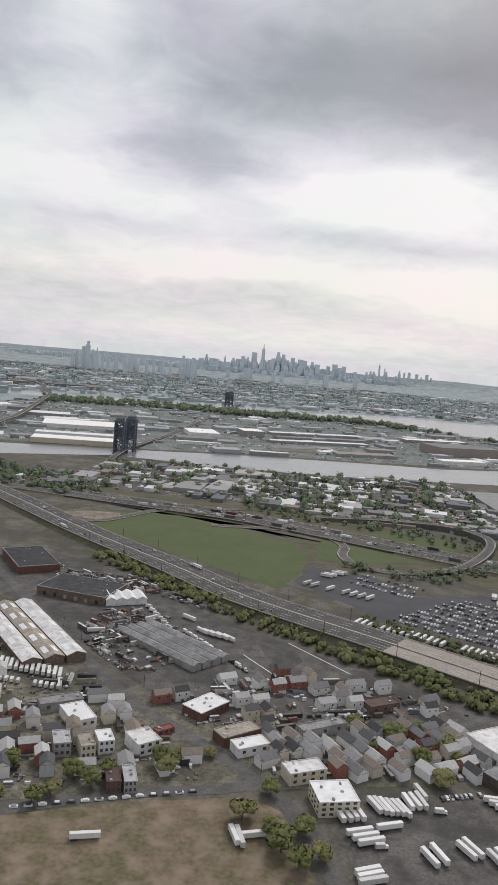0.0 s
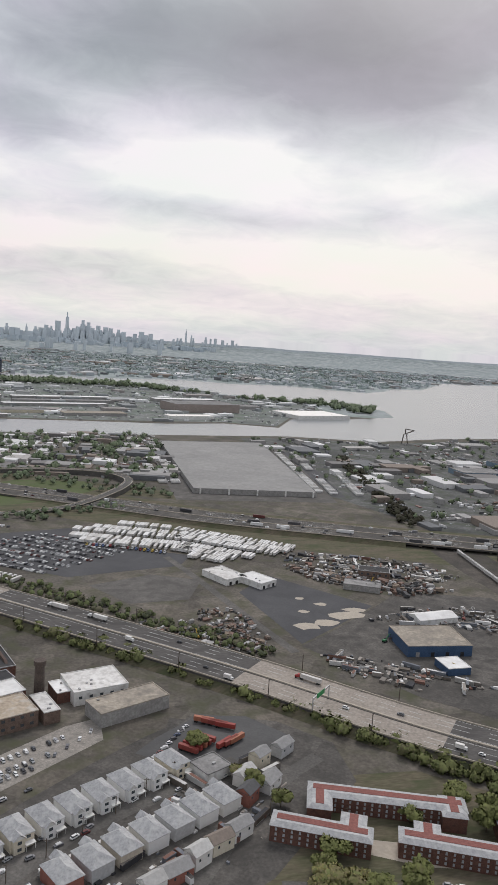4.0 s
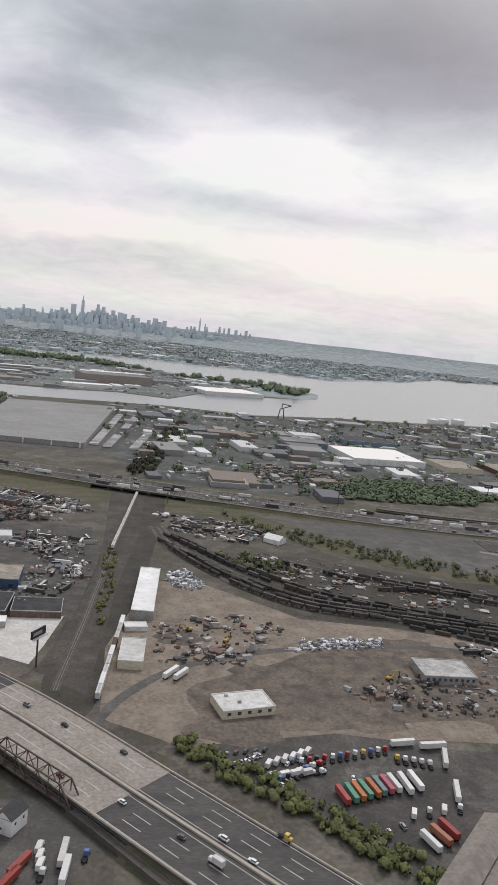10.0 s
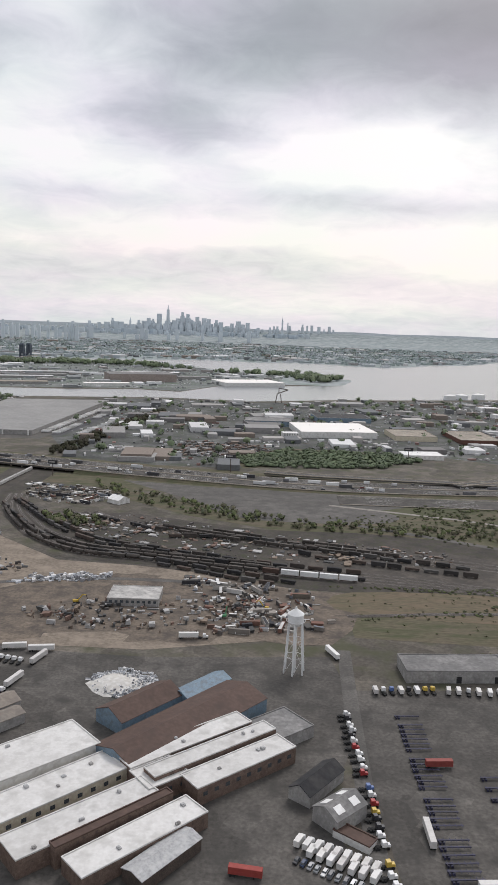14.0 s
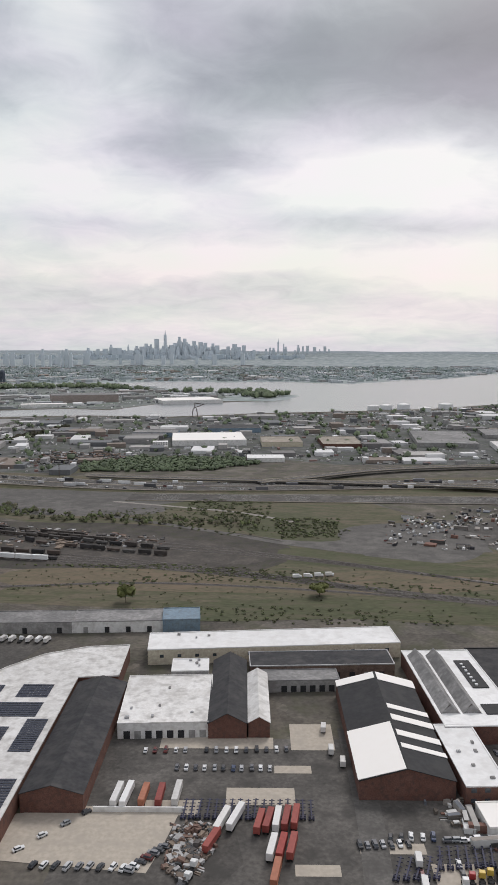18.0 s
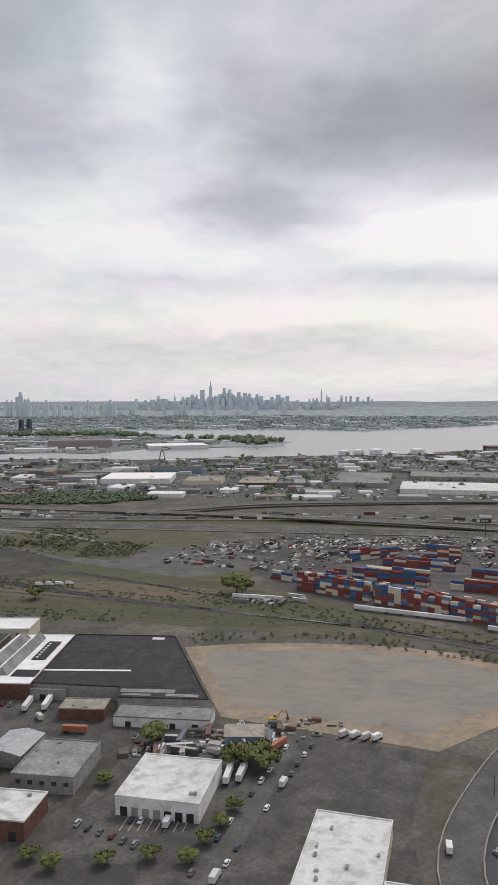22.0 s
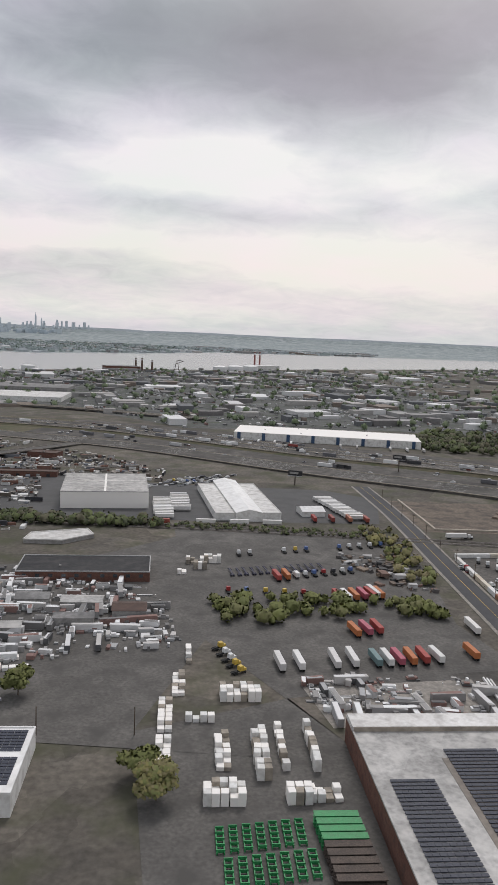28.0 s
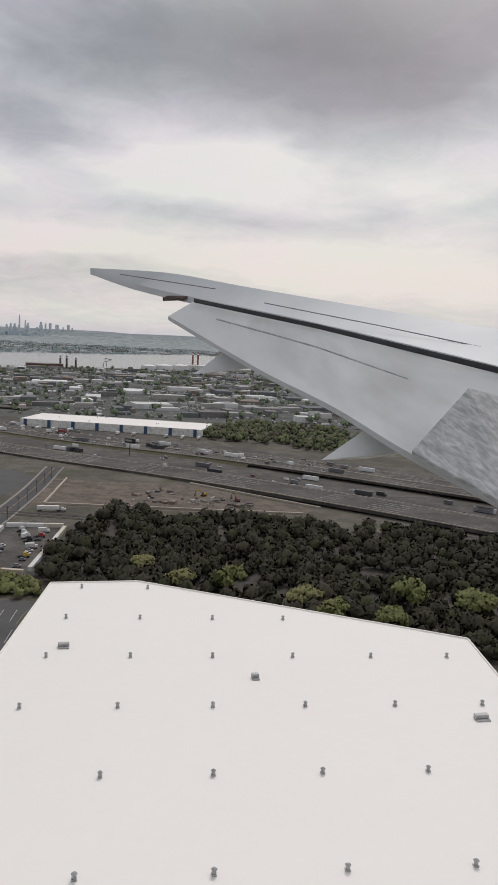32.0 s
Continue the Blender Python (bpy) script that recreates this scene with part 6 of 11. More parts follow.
def house(x, y, turn, l, w, h, label="two-storey house with clapboard siding and a grey shingle roof", kind=0, group="houses"):
    """A small house: walls, two or four roof slopes, windows, a door and a porch."""
    r = root_at("house", label, "house", group, x, y, 0, turn)
    a, b, e = l / 2, w / 2, 0.18
    ridge = a if kind == 0 else a * 0.35
    rise = w * (0.32 if kind == 0 else 0.36)
    v = [(-a, -b, 0), (a, -b, 0), (a, b, 0), (-a, b, 0), (-a, -b, h), (a, -b, h), (a, b, h), (-a, b, h)]
    f = [(0, 1, 5, 4), (1, 2, 6, 5), (2, 3, 7, 6), (3, 0, 4, 7)]
    if kind == 0:
        v += [(-a, 0, h + rise), (a, 0, h + rise)]
        f += [(4, 7, 8), (5, 9, 6)]
    link_mesh("wall", v, f, M_SIDING, r)
    A, B = a + e, b + e
    R = ridge + (e if kind == 0 else 0)
    v = [(-A, -B, h - 0.08), (A, -B, h - 0.08), (A, B, h - 0.08), (-A, B, h - 0.08), (-R, 0, h + rise), (R, 0, h + rise)]
    v += [(p, q, z - 0.1) for p, q, z in v]
    f = [(0, 1, 5, 4), (2, 3, 4, 5), (1, 2, 5), (3, 0, 4), (6, 10, 11, 7), (8, 11, 10, 9), (0, 6, 7, 1), (1, 7, 8, 2), (2, 8, 9, 3), (3, 9, 6, 0)]
    link_mesh("roof", v, f if kind else [q for q in f if q not in ((1, 2, 5), (3, 0, 4))], M_SHINGLE if kind == 0 else M_SLATE, r)
    for i in range(2):
        bm = bmesh.new()
        bm_box(bm, (i - 0.5) * l * 0.5, -b - 0.01, h * 0.55, 0.5, 0.06, 0.65)
        part("window", bm, M_GLASS, r)
    return r


def row_house(label):
    """A two-storey row house: hipped slate roof, a projecting front gable, porch, windows and door; its front faces local -y."""
    r = root_at("row_house", label, "house", "slate-roofed row houses", *STORE)
    l, w, h = 5.9, 8.2, 3.5
    bm = bmesh.new()
    bm_box(bm, 0, 0, 0, l, w, h)
    bm_box(bm, -1.2, -w / 2 - 0.55, 0, 2.6, 1.1, h - 0.1)
    part("wall", bm, M_SIDING, r)
    a, b, z = l / 2 + 0.2, w / 2 + 0.2, h
    link_mesh("hipped_roof", [(-a, -b, z), (a, -b, z), (a, b, z), (-a, b, z), (0, -b + 2.6, z + 1.9), (0, b - 2.6, z + 1.9), (-a, -b, z - 0.12), (a, -b, z - 0.12), (a, b, z - 0.12), (-a, b, z - 0.12)], [(0, 1, 4), (1, 2, 5, 4), (2, 3, 5), (3, 0, 4, 5), (0, 6, 7, 1), (1, 7, 8, 2), (2, 8, 9, 3), (3, 9, 6, 0)], M_SLATE, r)
    f0, f1 = -w / 2 - 1.3, -w / 2 + 2.4
    link_mesh("front_gable_roof", [(-2.8, f0, h - 0.05), (0.4, f0, h - 0.05), (-1.2, f0, h + 1.25), (-2.8, f1, h - 0.05), (0.4, f1, h - 0.05), (-1.2, f1, h + 1.25)], [(0, 2, 5, 3), (1, 4, 5, 2)], M_SLATE, r)
    link_mesh("gable_front", [(-2.5, f0 + 0.19, h - 0.1), (0.1, f0 + 0.19, h - 0.1), (-1.2, f0 + 0.19, h + 1.0)], [(0, 1, 2)], M_WALLW, r)
    bm = bmesh.new()
    bm_box(bm, 1.5, -w / 2 - 0.7, 1.5, 2.5, 1.5, 0.14)
    for px in (0.4, 2.6):
        bm_box(bm, px, -w / 2 - 1.3, 0, 0.14, 0.14, 1.5)
    part("porch", bm, M_WALLW, r)
    for wx, wz in ((-1.2, 0.7), (-1.2, 2.3), (1.5, 2.3)):
        bm = bmesh.new()
        bm_box(bm, wx, -w / 2 - (1.11 if wx < 0 else 0.01), wz, 1.0, 0.06, 0.75)
        part("window", bm, M_GLASS, r)
    return r


HOUSES = [house(*STORE, 0, 6.2, 3.8, 3.3), house(*STORE, 0, 5.2, 4.0, 3.8, "narrow gabled house with pale siding"), house(*STORE, 0, 6.6, 4.4, 2.9, "low wide house with a dark roof")]
ROWHOUSE = row_house("two-storey row house with hipped slate roof and white gable")
PROTOS += HOUSES + [ROWHOUSE]
for i in range(10):
    copy_thing(ROWHOUSE, pose(112.3 + 59 * i / 9, 120.8 + 37 * i / 9, 0, 0, 0, 32 + rnd.uniform(-2, 2)))
for i in range(7):
    copy_thing(ROWHOUSE, pose(143 + 39 * i / 6, 117.2 + 23.4 * i / 6, 0, 0, 0, 211 + rnd.uniform(-2, 2)))
for i in range(6):
    copy_thing(HOUSES[rnd.choice((0, 1, 2))], pose(156 + 28 * i / 5, 107.5 + 21 * i / 5, 0, 0, 0, 31 + rnd.uniform(-4, 4)))
for hx, hy, ht, hk in ((190, 150, 48, 0), (189, 141.5, 48, 1), (196, 158, 40, 1), (204, 163, 40, 0), (196, 147, 48, 2), (340, 62, 60, 1), (335, 56, 60, 2), (328, 66, 60, 0)):
    copy_thing(HOUSES[hk], pose(hx, hy, 0, 0, 0, ht))
building(181.5, 155, 8.5, 8, 3.0, 30, M_ROOFGREY, M_WALLW, "small flat-roofed corner shop", "corner_shop", units=1)
g = random.Random(21)
BLOCK = [(-118, 194), (-60, 196), (-12, 206), (-2, 210), (-28, 240), (-70, 300), (-112, 330)]
BLOCK2 = [(14, 214), (60, 217), (92, 222), (80, 252), (40, 240), (4, 236)]
BLOCK3 = [(-28, 258), (-10, 240), (20, 240), (60, 258), (90, 262), (60, 280), (20, 285), (0, 275)]
taken = []
STREET0 = smooth([(-124, 389), (-76, 317), (-37, 258), (-12, 233), (8, 213), (20, 195)], 3)
KEEP = [(-8, 251, 11), (31, 200, 11), (24, 213, 10), (-84, 304, 24), (-56, 244, 9), (-48, 237, 8), (-49, 217, 6), (-41, 217, 6), (-36, 220, 6), (-25, 222, 8), (-20, 232, 5), (4, 232, 10), (8, 226, 8), (32, 241, 10), (55, 262, 9), (-28, 201, 8), (86, 216, 10), (93, 239, 16), (-50, 258, 8), (-66, 262, 8), (-76, 258, 8), (-70, 250, 6), (-58, 268, 8), (-72, 270, 8)]
for poly, n, t0 in ((BLOCK, 74, 108), (BLOCK2, 44, 120), (BLOCK3, 22, 25)):
    done = 0
    for x, y in scatter(poly, n * 22, 31):
        if done >= n or any(math.hypot(x - a, y - b) < 5.3 for a, b in taken) or any(math.hypot(x - a, y - b) < c for a, b, c in KEEP) or min(math.hypot(x - q.x, y - q.y) for q in STREET0) < 5.2:
            continue
        taken.append((x, y))
        done += 1
        copy_thing(HOUSES[g.choice((0, 1, 1, 2))], pose(x, y, 0, 0, 0, t0 + g.choice((0, 0, 0, 90)) + g.uniform(-5, 5)))
for bx, by, bl, bw, bh, bt, br, bwl, blb, bn in (
        (-56, 244.5, 14.4, 5.5, 3.2, 28, M_ROOFGREY, M_WALLG, "long grey-roofed workshop behind houses", "warehouse"),
        (-48.2, 236, 8, 12.5, 3.4, 33, M_ROOFW, M_WALLW, "bright white-roofed shop among houses", "shop"),
        (-49, 217.4, 5.1, 8, 4.4, 18, M_SLATE, M_WALLG, "tall narrow grey tenement", "tenement"),
        (-41.6, 217.4, 4.3, 8, 4.2, 23, M_ROOFTAN, M_WALLCREAM, "narrow cream tenement with a tan roof", "tenement"),
        (-36.6, 220.6, 4.8, 7, 4.2, 22, M_ROOFW, M_WALLW, "narrow white tenement with a white roof", "tenement"),
        (-25.1, 222.6, 7.9, 9, 4, 36, M_ROOFWORN, M_WALLW, "white flat-roofed tenement on a corner", "tenement"),
        (-19.7, 232.5, 6.5, 3, 2, 40, M_REDROOF, M_REDROOF, "dark red garage beside the street", "garage"),
        (3.8, 233, 14.5, 6.5, 3.3, 36, M_ROOFTAN, M_BRICK, "low red brick shop row", "shop"),
        (8, 226, 11.1, 6, 3, 28, M_ROOFW, M_WALLW, "low shop with a white roof", "shop"),
        (31.9, 241.3, 17.3, 4.6, 3.2, 29, M_ROOFGREY, M_WALLG, "long grey workshop behind shops", "warehouse"),
        (55.3, 262.6, 12.7, 6.2, 3, 27, M_ROOFRUST, M_BRICKBR, "low brown-roofed depot shed", "shed"),
        (-30.5, 201.2, 4, 8, 3.4, 14, M_ROOFRUST, M_BRICK, "narrow brick house with an orange and brown roof", "tenement"),
        (-26, 202, 3.6, 8.5, 3.6, 14, M_SLATE, M_WALLG, "narrow house with a slate roof", "tenement"),
        (86.1, 216, 10.8, 12, 4, 35, M_ROOFGREY, M_STEELDK, "dark shuttered depot building", "warehouse")):
    building(bx, by, bl, bw, bh, bt, br, bwl, blb, bn, units=2, windows=3, rows=2 if bn == "tenement" else 1)
building(60, 232, 12, 5, 2.6, 20, M_ROOFGREY, M_BRICK, "low brick garage row", "garage", units=1, doors=5)


def apartment(label, bars):
    """Three-storey brick apartment block of bars (x, y, length, turn) with slate edges round red roofs."""
    r = tagged(new("apartment_block"), label, "apartment block", "brick apartment blocks")
    r.location = (bars[0][0], bars[0][1], 0)
    for i, (x, y, l, t) in enumerate(bars):
        m = pose(x - bars[0][0], y - bars[0][1], -0.004 * i, 0, 0, t)
        w, h = 6.0, 4.2 - 0.01 * i
        for nm, mt, box in (("wall", M_BRICK, (0, 0, 0, l, w, h, 0, 1)), ("slate_edge", M_SLATE, (0, 0, h, l + 0.5, w + 0.5, 0.75, 0, 0.0)), ("red_roof", M_REDROOF, (0, 0, h + 0.72, l - 2.3, w - 3.9, 0.12, 0, 1))):
            bm = bmesh.new()
            if nm == "slate_edge":
                vs = [bm.verts.new((sx * ((l + 0.5) / 2 - d), sy * ((w + 0.5) / 2 - d), h + z)) for d, z in ((0, 0), (1.35, 0.75)) for sx, sy in ((-1, -1), (1, -1), (1, 1), (-1, 1))]
                for q in BOX_F:
                    bm.faces.new([vs[k] for k in q])
            else:
                bm_box(bm, *box)
            bm.transform(m)
            part(nm, bm, mt, r)
        n = int(l / 1.9)
        for k in range(n):
            for row_z in (0.5, 1.75, 3.0):
                for s in (-1,):
                    bm = bmesh.new()
                    bm_box(bm, (k + 0.5) / n * (l - 1) - l / 2 + 0.5, s * (w / 2 + 0.01), row_z, 0.5, 0.06, 0.75)
                    bm.transform(m)
                    part("window", bm, M_WINDOW, r)
    return r


APT = "three-storey red brick apartment block with slate-edged red roofs"
apartment(APT, [(223.5, 133, 40, -18), (206, 134.5, 9, 72), (239, 127, 9, 72)])
apartment(APT, [(235, 112.5, 31, -23), (249, 115, 15, 72), (228, 118.5, 7, 67)])
apartment(APT, [(203, 123.5, 24, -24), (211, 123.5, 8, 66)])
apartment(APT, [(243, 92.5, 29, -17), (232, 93, 8, 73), (252, 84, 14, 73)])
apartment(APT, [(266, 103, 9, -40), (272, 93, 15, 52), (284, 80, 32, -14), (274, 73, 13, 75), (297, 82, 8, 76)])
for tx, ty in ((192, 146), (204, 117), (199, 107), (210, 104), (217, 99), (202, 94), (211, 88), (220, 90), (236, 84), (256, 86), (280, 92), (296, 98), (305, 80), (318, 70), (265, 78), (246, 122), (266, 116), (228, 128), (-36, 200), (-42, 203), (-16, 209), (6, 190), (20, 172), (62, 226), (56, 240), (44, 246), (189, 152), (197, 138), (200, 113), (205, 106), (197, 101), (209, 99), (214, 95), (205, 88), (219, 104), (240, 80), (246, 74), (226, 82), (233, 76), (258, 92), (262, 84), (286, 95), (292, 90), (302, 96), (308, 88), (300, 70), (290, 68), (311, 74), (322, 76), (316, 64), (258, 122), (250, 128), (244, 134), (260, 70), (222, 78), (214, 84), (330, 70), (180, 168), (66, 214), (72, 236), (-60, 188), (-70, 192), (-50, 190), (-46, 194), (14, 184), (16, 178), (22, 150), (18, 160)):
    tree(tx, ty, rnd.uniform(0.75, 1.15))
for tx, ty, ts in ((-70, 205, 0.9), (-66, 201, 1.0), (-76, 200, 0.9), (-60, 206, 0.8), (-18, 214, 0.9), (-13, 217, 0.8), (-33, 206, 0.8), (-4, 221, 0.6), (14, 203, 0.8), (22, 186, 0.9), (26, 176, 0.8), (66, 246, 0.8), (74, 228, 0.6), (48, 232, 0.6), (12, 262, 0.6), (24, 158, 0.9), (28, 148, 0.9)):
    tree(tx, ty, ts)
woods("roadside_thicket", "dense spring thicket below the highway embankment", [(120, 262), (150, 238), (200, 196), (243, 152), (255, 138), (290, 106), (318, 82), (334, 80), (324, 96), (302, 114), (264, 146), (217, 188), (162, 238), (125, 268)], 300, 71, (1.2, 2.7), 170, M_THICKET, 0.95, 0.7)
woods("roadside_thicket", "dark hedge along the near side of the highway", [(-82, 428), (-24, 366), (36, 312), (97, 263), (106, 276), (45, 326), (-12, 380), (-72, 440)], 330, 72, (1.2, 2.6), 70, M_THICKET, 1.0, 0.7)
woods("roadside_thicket", "scrub along the far side of the highway", [(60, 352), (110, 312), (160, 270), (215, 226), (222, 234), (165, 282), (115, 324), (66, 362)], 300, 73, (0.9, 2.0), 60, M_WOODS, 1.0, 0.7)
woods("roadside_thicket", "spring scrub below the far embankment of the highway", [(372, 94), (384, 80), (400, 66), (415, 50), (426, 36), (432, 40), (420, 58), (402, 76), (388, 90), (378, 98)], 200, 74, (0.7, 1.6), 60, M_THICKET)
woods("park_trees", "clumps of trees on the highway verge", [(-300, 650), (-150, 600), (-110, 625), (-160, 690), (-260, 740)], 150, 75, (2, 4.5), 30, M_RIVERTREES)
woods("park_trees", "trees inside the interchange", [(0, 600), (80, 560), (210, 500), (225, 520), (100, 600), (20, 640)], 110, 76, (1.6, 3.4), 30, M_RIVERTREES)
woods("park_trees", "trees between the slip roads", [(60, 440), (120, 430), (180, 470), (170, 480), (110, 452), (66, 456)], 60, 77, (1.4, 2.8), 30, M_RIVERTREES)
row(TRAILERS, (32.4, 195), (38, 196.3), 4, -71, jit=0.05), row(TRAILERS, (43, 200), (51, 199.5), 6, -69, jit=0.05), row(TRAILERS, (53, 203), (57, 204), 3, -76, jit=0.05)
row(TRAILERS, (37, 187.5), (39.5, 183.6), 3, 18, jit=0.05), put(TRAILERS[0], 45.6, 191, 18), put(BOXTRUCK, 42, 182.5, 10)
row(TRAILERS, (53.6, 179), (56.4, 180.6), 2, -68, jit=0.05), row(TRAILERS, (64, 183), (66, 184.2), 2, -63, jit=0.05)
row(TRAILERS, (79.8, 207.5), (83.5, 199.5), 5, -7, jit=0.05), row(TRAILERS, (71, 180), (88, 189.5), 9, -68, jit=0.05)
row(TRAILERS, (36.8, 172.2), (37.6, 168.6), 3, 19, jit=0.05), row(TRAILERS, (38, 164.5), (40, 161), 3, 18, jit=0.05), row(TRAILERS, (60.8, 166.4), (63.4, 165), 2, 22, jit=0.05)
put(TRAILERS[1], 57.8, 208.5, -75), put(BOXTRUCK, 61.7, 200.2, 0), rig(48, 148, 20), row(TRAILERS, (52, 152), (55, 147), 3, 14, jit=0.05)
row(TRAILERS, (4, 181.8), (5.5, 181.4), 2, -74, jit=0.02), put(TRAILERS[1], 8.8, 182.7, 16)
put(TRAILERS[0], -58, 314, 20), put(TRAILERS[0], -20, 338.5, -40), row(TRAILERS, (-13, 323), (-1, 317), 5, -45), row(BOXTRUCK, (-20, 321), (-8, 305), 6, -50), row([BOXTRUCK, TRACTOR], (-4, 300), (6, 286), 5, -50)
put(TRAILERS[0], -33, 177, 12)
row(CARS, (64, 207.5), (76, 211), 9, 100, skip=0.2)
row(CARS, (-54, 187.5), (-8, 201), 14, 15)
row(BOXTRUCK, (-40, 350), (-28, 325), 6, -20)
row(TRAILERS, (-90, 275), (-62, 268), 14, 100)
row(BOXTRUCK, (-88, 262), (-60, 258), 14, 95, skip=0.2)
row(CARS, (110.5, 156), (142, 177), 17, 115, skip=0.1)
row(CARS, (111, 150), (138, 168), 15, 115, skip=0.15)
row(CARS, (111.5, 147.5), (134, 162), 13, 115, skip=0.15)
row(CARS, (116, 141), (134, 152), 7, 35, skip=0.3)
row(CARS, (140, 168), (150, 180), 4, 80)
row(CARS, (124, 120), (160, 152), 11, 40, skip=0.35)
row(CARS, (127, 116), (164, 148), 11, 40, skip=0.35)
row(CARS, (222, 107), (250, 98), 12, -20, skip=0.3)
row(CARS, (172, 148.2), (124, 118.6), 9, 31, skip=0.25)
clutter("scrap_heap", "rusty scrap and crates under the highway bank", [(196, 277), (212, 278), (221, 262), (210, 243), (193, 246)], 150, 89, M_SCRAP, (0.6, 2.4), (0.4, 1.4), (0, 90), 25)
row(REDTRAILER, (177, 166), (183, 171.5), 5, -38, jit=0.05)
row(REDTRAILER, (184, 182), (190, 178), 4, -25)
row(REDTRAILER, (188, 168), (192, 170), 3, 40)
row(CARS, (166, 162), (178, 180), 9, 30)
clutter("yard_clutter", "vehicles and scrap crowded round workshops", [(-60, 345), (-30, 340), (-8, 290), (-40, 275), (-66, 310)], 260, 81, M_CLUTTER, (0.8, 2.4), (0.4, 1.2), (-43, 47))
clutter("yard_clutter", "old trucks and materials behind the brick mill", [(-118, 440), (-90, 400), (-50, 395), (-20, 372), (-10, 350), (-40, 372), (-90, 385), (-125, 420)], 240, 82, M_CLUTTER, (0.8, 3), (0.4, 1.5), (-40, 50))
clutter("back_yard_clutter", "sheds and cars in back yards", BLOCK, 420, 83, M_CLUTTER, (0.5, 2.2), (0.3, 1.4), (10, 100))
clutter("back_yard_clutter", "cars and sheds round workshops", BLOCK3, 260, 89, M_CLUTTER, (0.6, 2.4), (0.3, 1.3), (20, 110))
clutter("back_yard_clutter", "sheds and cars between houses", BLOCK2, 200, 84, M_CLUTTER, (0.5, 2.2), (0.3, 1.2), (10, 100))
clutter("back_yard_clutter", "parked cars and sheds by the workshops", [(120, 100), (165, 100), (205, 140), (200, 165), (170, 150)], 110, 85, M_CLUTTER, (0.5, 2.0), (0.3, 0.9), (40, 130))


def far_cars(label, p, q, n, turn, seed, skip=0.15, rows_n=1, step=(0, 0)):
    g = random.Random(seed)
    out = []
    for k in range(rows_n):
        for i in range(n):
            if g.random() < skip:
                continue
            t = i / max(1, n - 1)
            x, y = p[0] + (q[0] - p[0]) * t + step[0] * k, p[1] + (q[1] - p[1]) * t + step[1] * k
            l = g.choice((2.2, 2.4, 2.9))
            hh = g.choice((0.45, 0.5, 0.8))
            out += [(x, y, 0.12, l, 0.95, hh, turn), (x, y, 0.12 + hh, l * 0.55, 0.85, 0.28, turn)]
    return tagged(boxes("parked_car_rows", out, M_FARCARS), label, "cars", kind="stuff")


far_cars("rows of parked cars on dark asphalt", (78, 362), (130, 330), 40, 60, 1, 0.15, 9, (5.6, 5.0))
far_cars("rows of parked cars at the lot's end", (66, 420), (96, 400), 20, 60, 2, 0.2, 3, (5, 8))


def trailer_park(label, poly, turn, seed, aisle=3):
    """White trailers packed side by side in rows, with an aisle after every few rows."""
    g = random.Random(seed)
    out = []
    c, q = math.cos(radians(turn)), math.sin(radians(turn))
    cx, cy = sum(p[0] for p in poly) / len(poly), sum(p[1] for p in poly) / len(poly)
    v = -60.0
    k = 0
    while v < 60:
        u = -60.0
        while u < 60:
            u += g.choice((1.5, 1.5, 1.55, 1.5, 3.2))
            x, y = cx + u * q + v * c, cy - u * c + v * q
            if inside(x, y, poly):
                out.append((x + g.uniform(-0.5, 0.5) * c, y + g.uniform(-0.5, 0.5) * q, 0.62, g.choice((7.6, 7.6, 7.0)), 1.28, 1.45, turn + g.uniform(-1, 1)))
        k += 1
        v += 8.0 if k % aisle else 13.5
    return tagged(boxes("trailer_rows", out, M_TRAILERROWS), label, "trailers", kind="stuff")


trailer_park("white semi trailers packed in rows at a truck depot", [(137, 408), (180, 430), (200, 420), (211, 368), (195, 364), (150, 383)], 72, 91, 2)
trailer_park("white semi trailers packed in rows beside the toll highway", [(204, 418), (252, 394), (268, 373), (262, 366), (212, 344), (201, 366)], 58, 92, 3)
row(TRACTOR, (150.5, 378.5), (165, 376), 9, -105)
row(TRACTOR, (170.6, 373.5), (192, 364), 11, -110)


def far_trailers(label, rows_):
    g = random.Random(5)
    out = [(p[0] + (q[0] - p[0]) * i / (n - 1), p[1] + (q[1] - p[1]) * i / (n - 1), 0.62, 7.2, 1.28, 1.45, t + g.uniform(-2, 2)) for p, q, n, t in rows_ for i in range(n) if g.random() > 0.1]
    return tagged(boxes("trailer_rows", out, M_TRAILERROWS), label, "trailers", kind="stuff")


far_trailers("white trailers along the dark lot's edge", [((60, 352), (96, 332), 14, 55), ((104, 327), (118, 318), 7, 55), ((40, 410), (72, 392), 9, 50), ((50, 425), (62, 436), 6, -20)])
building(216.6, 321.5, 13, 19, 3, 30, M_ROOFWORN, M_WALLW, "white-roofed garage on a corner lot", units=3, doors=3)
building(231.4, 313.9, 11, 16, 3, 34, M_ROOFW, M_WALLW, "low white-roofed workshop with roof fans", units=3, doors=3)
clutter("scrap_heap", "rusty scrap and old machines on a triangular plot", [(150, 262), (190, 266), (222, 250), (218, 232), (190, 232)], 260, 86, M_SCRAP, (0.6, 2.6), (0.3, 1.2), (-35, 50), 20)
clutter("scrap_heap", "rusty scrap piled beyond the asphalt yard", [(250, 345), (300, 320), (330, 300), (300, 292), (262, 318)], 420, 87, M_SCRAP, (0.8, 3.2), (0.4, 1.8), (-20, 60), 30)
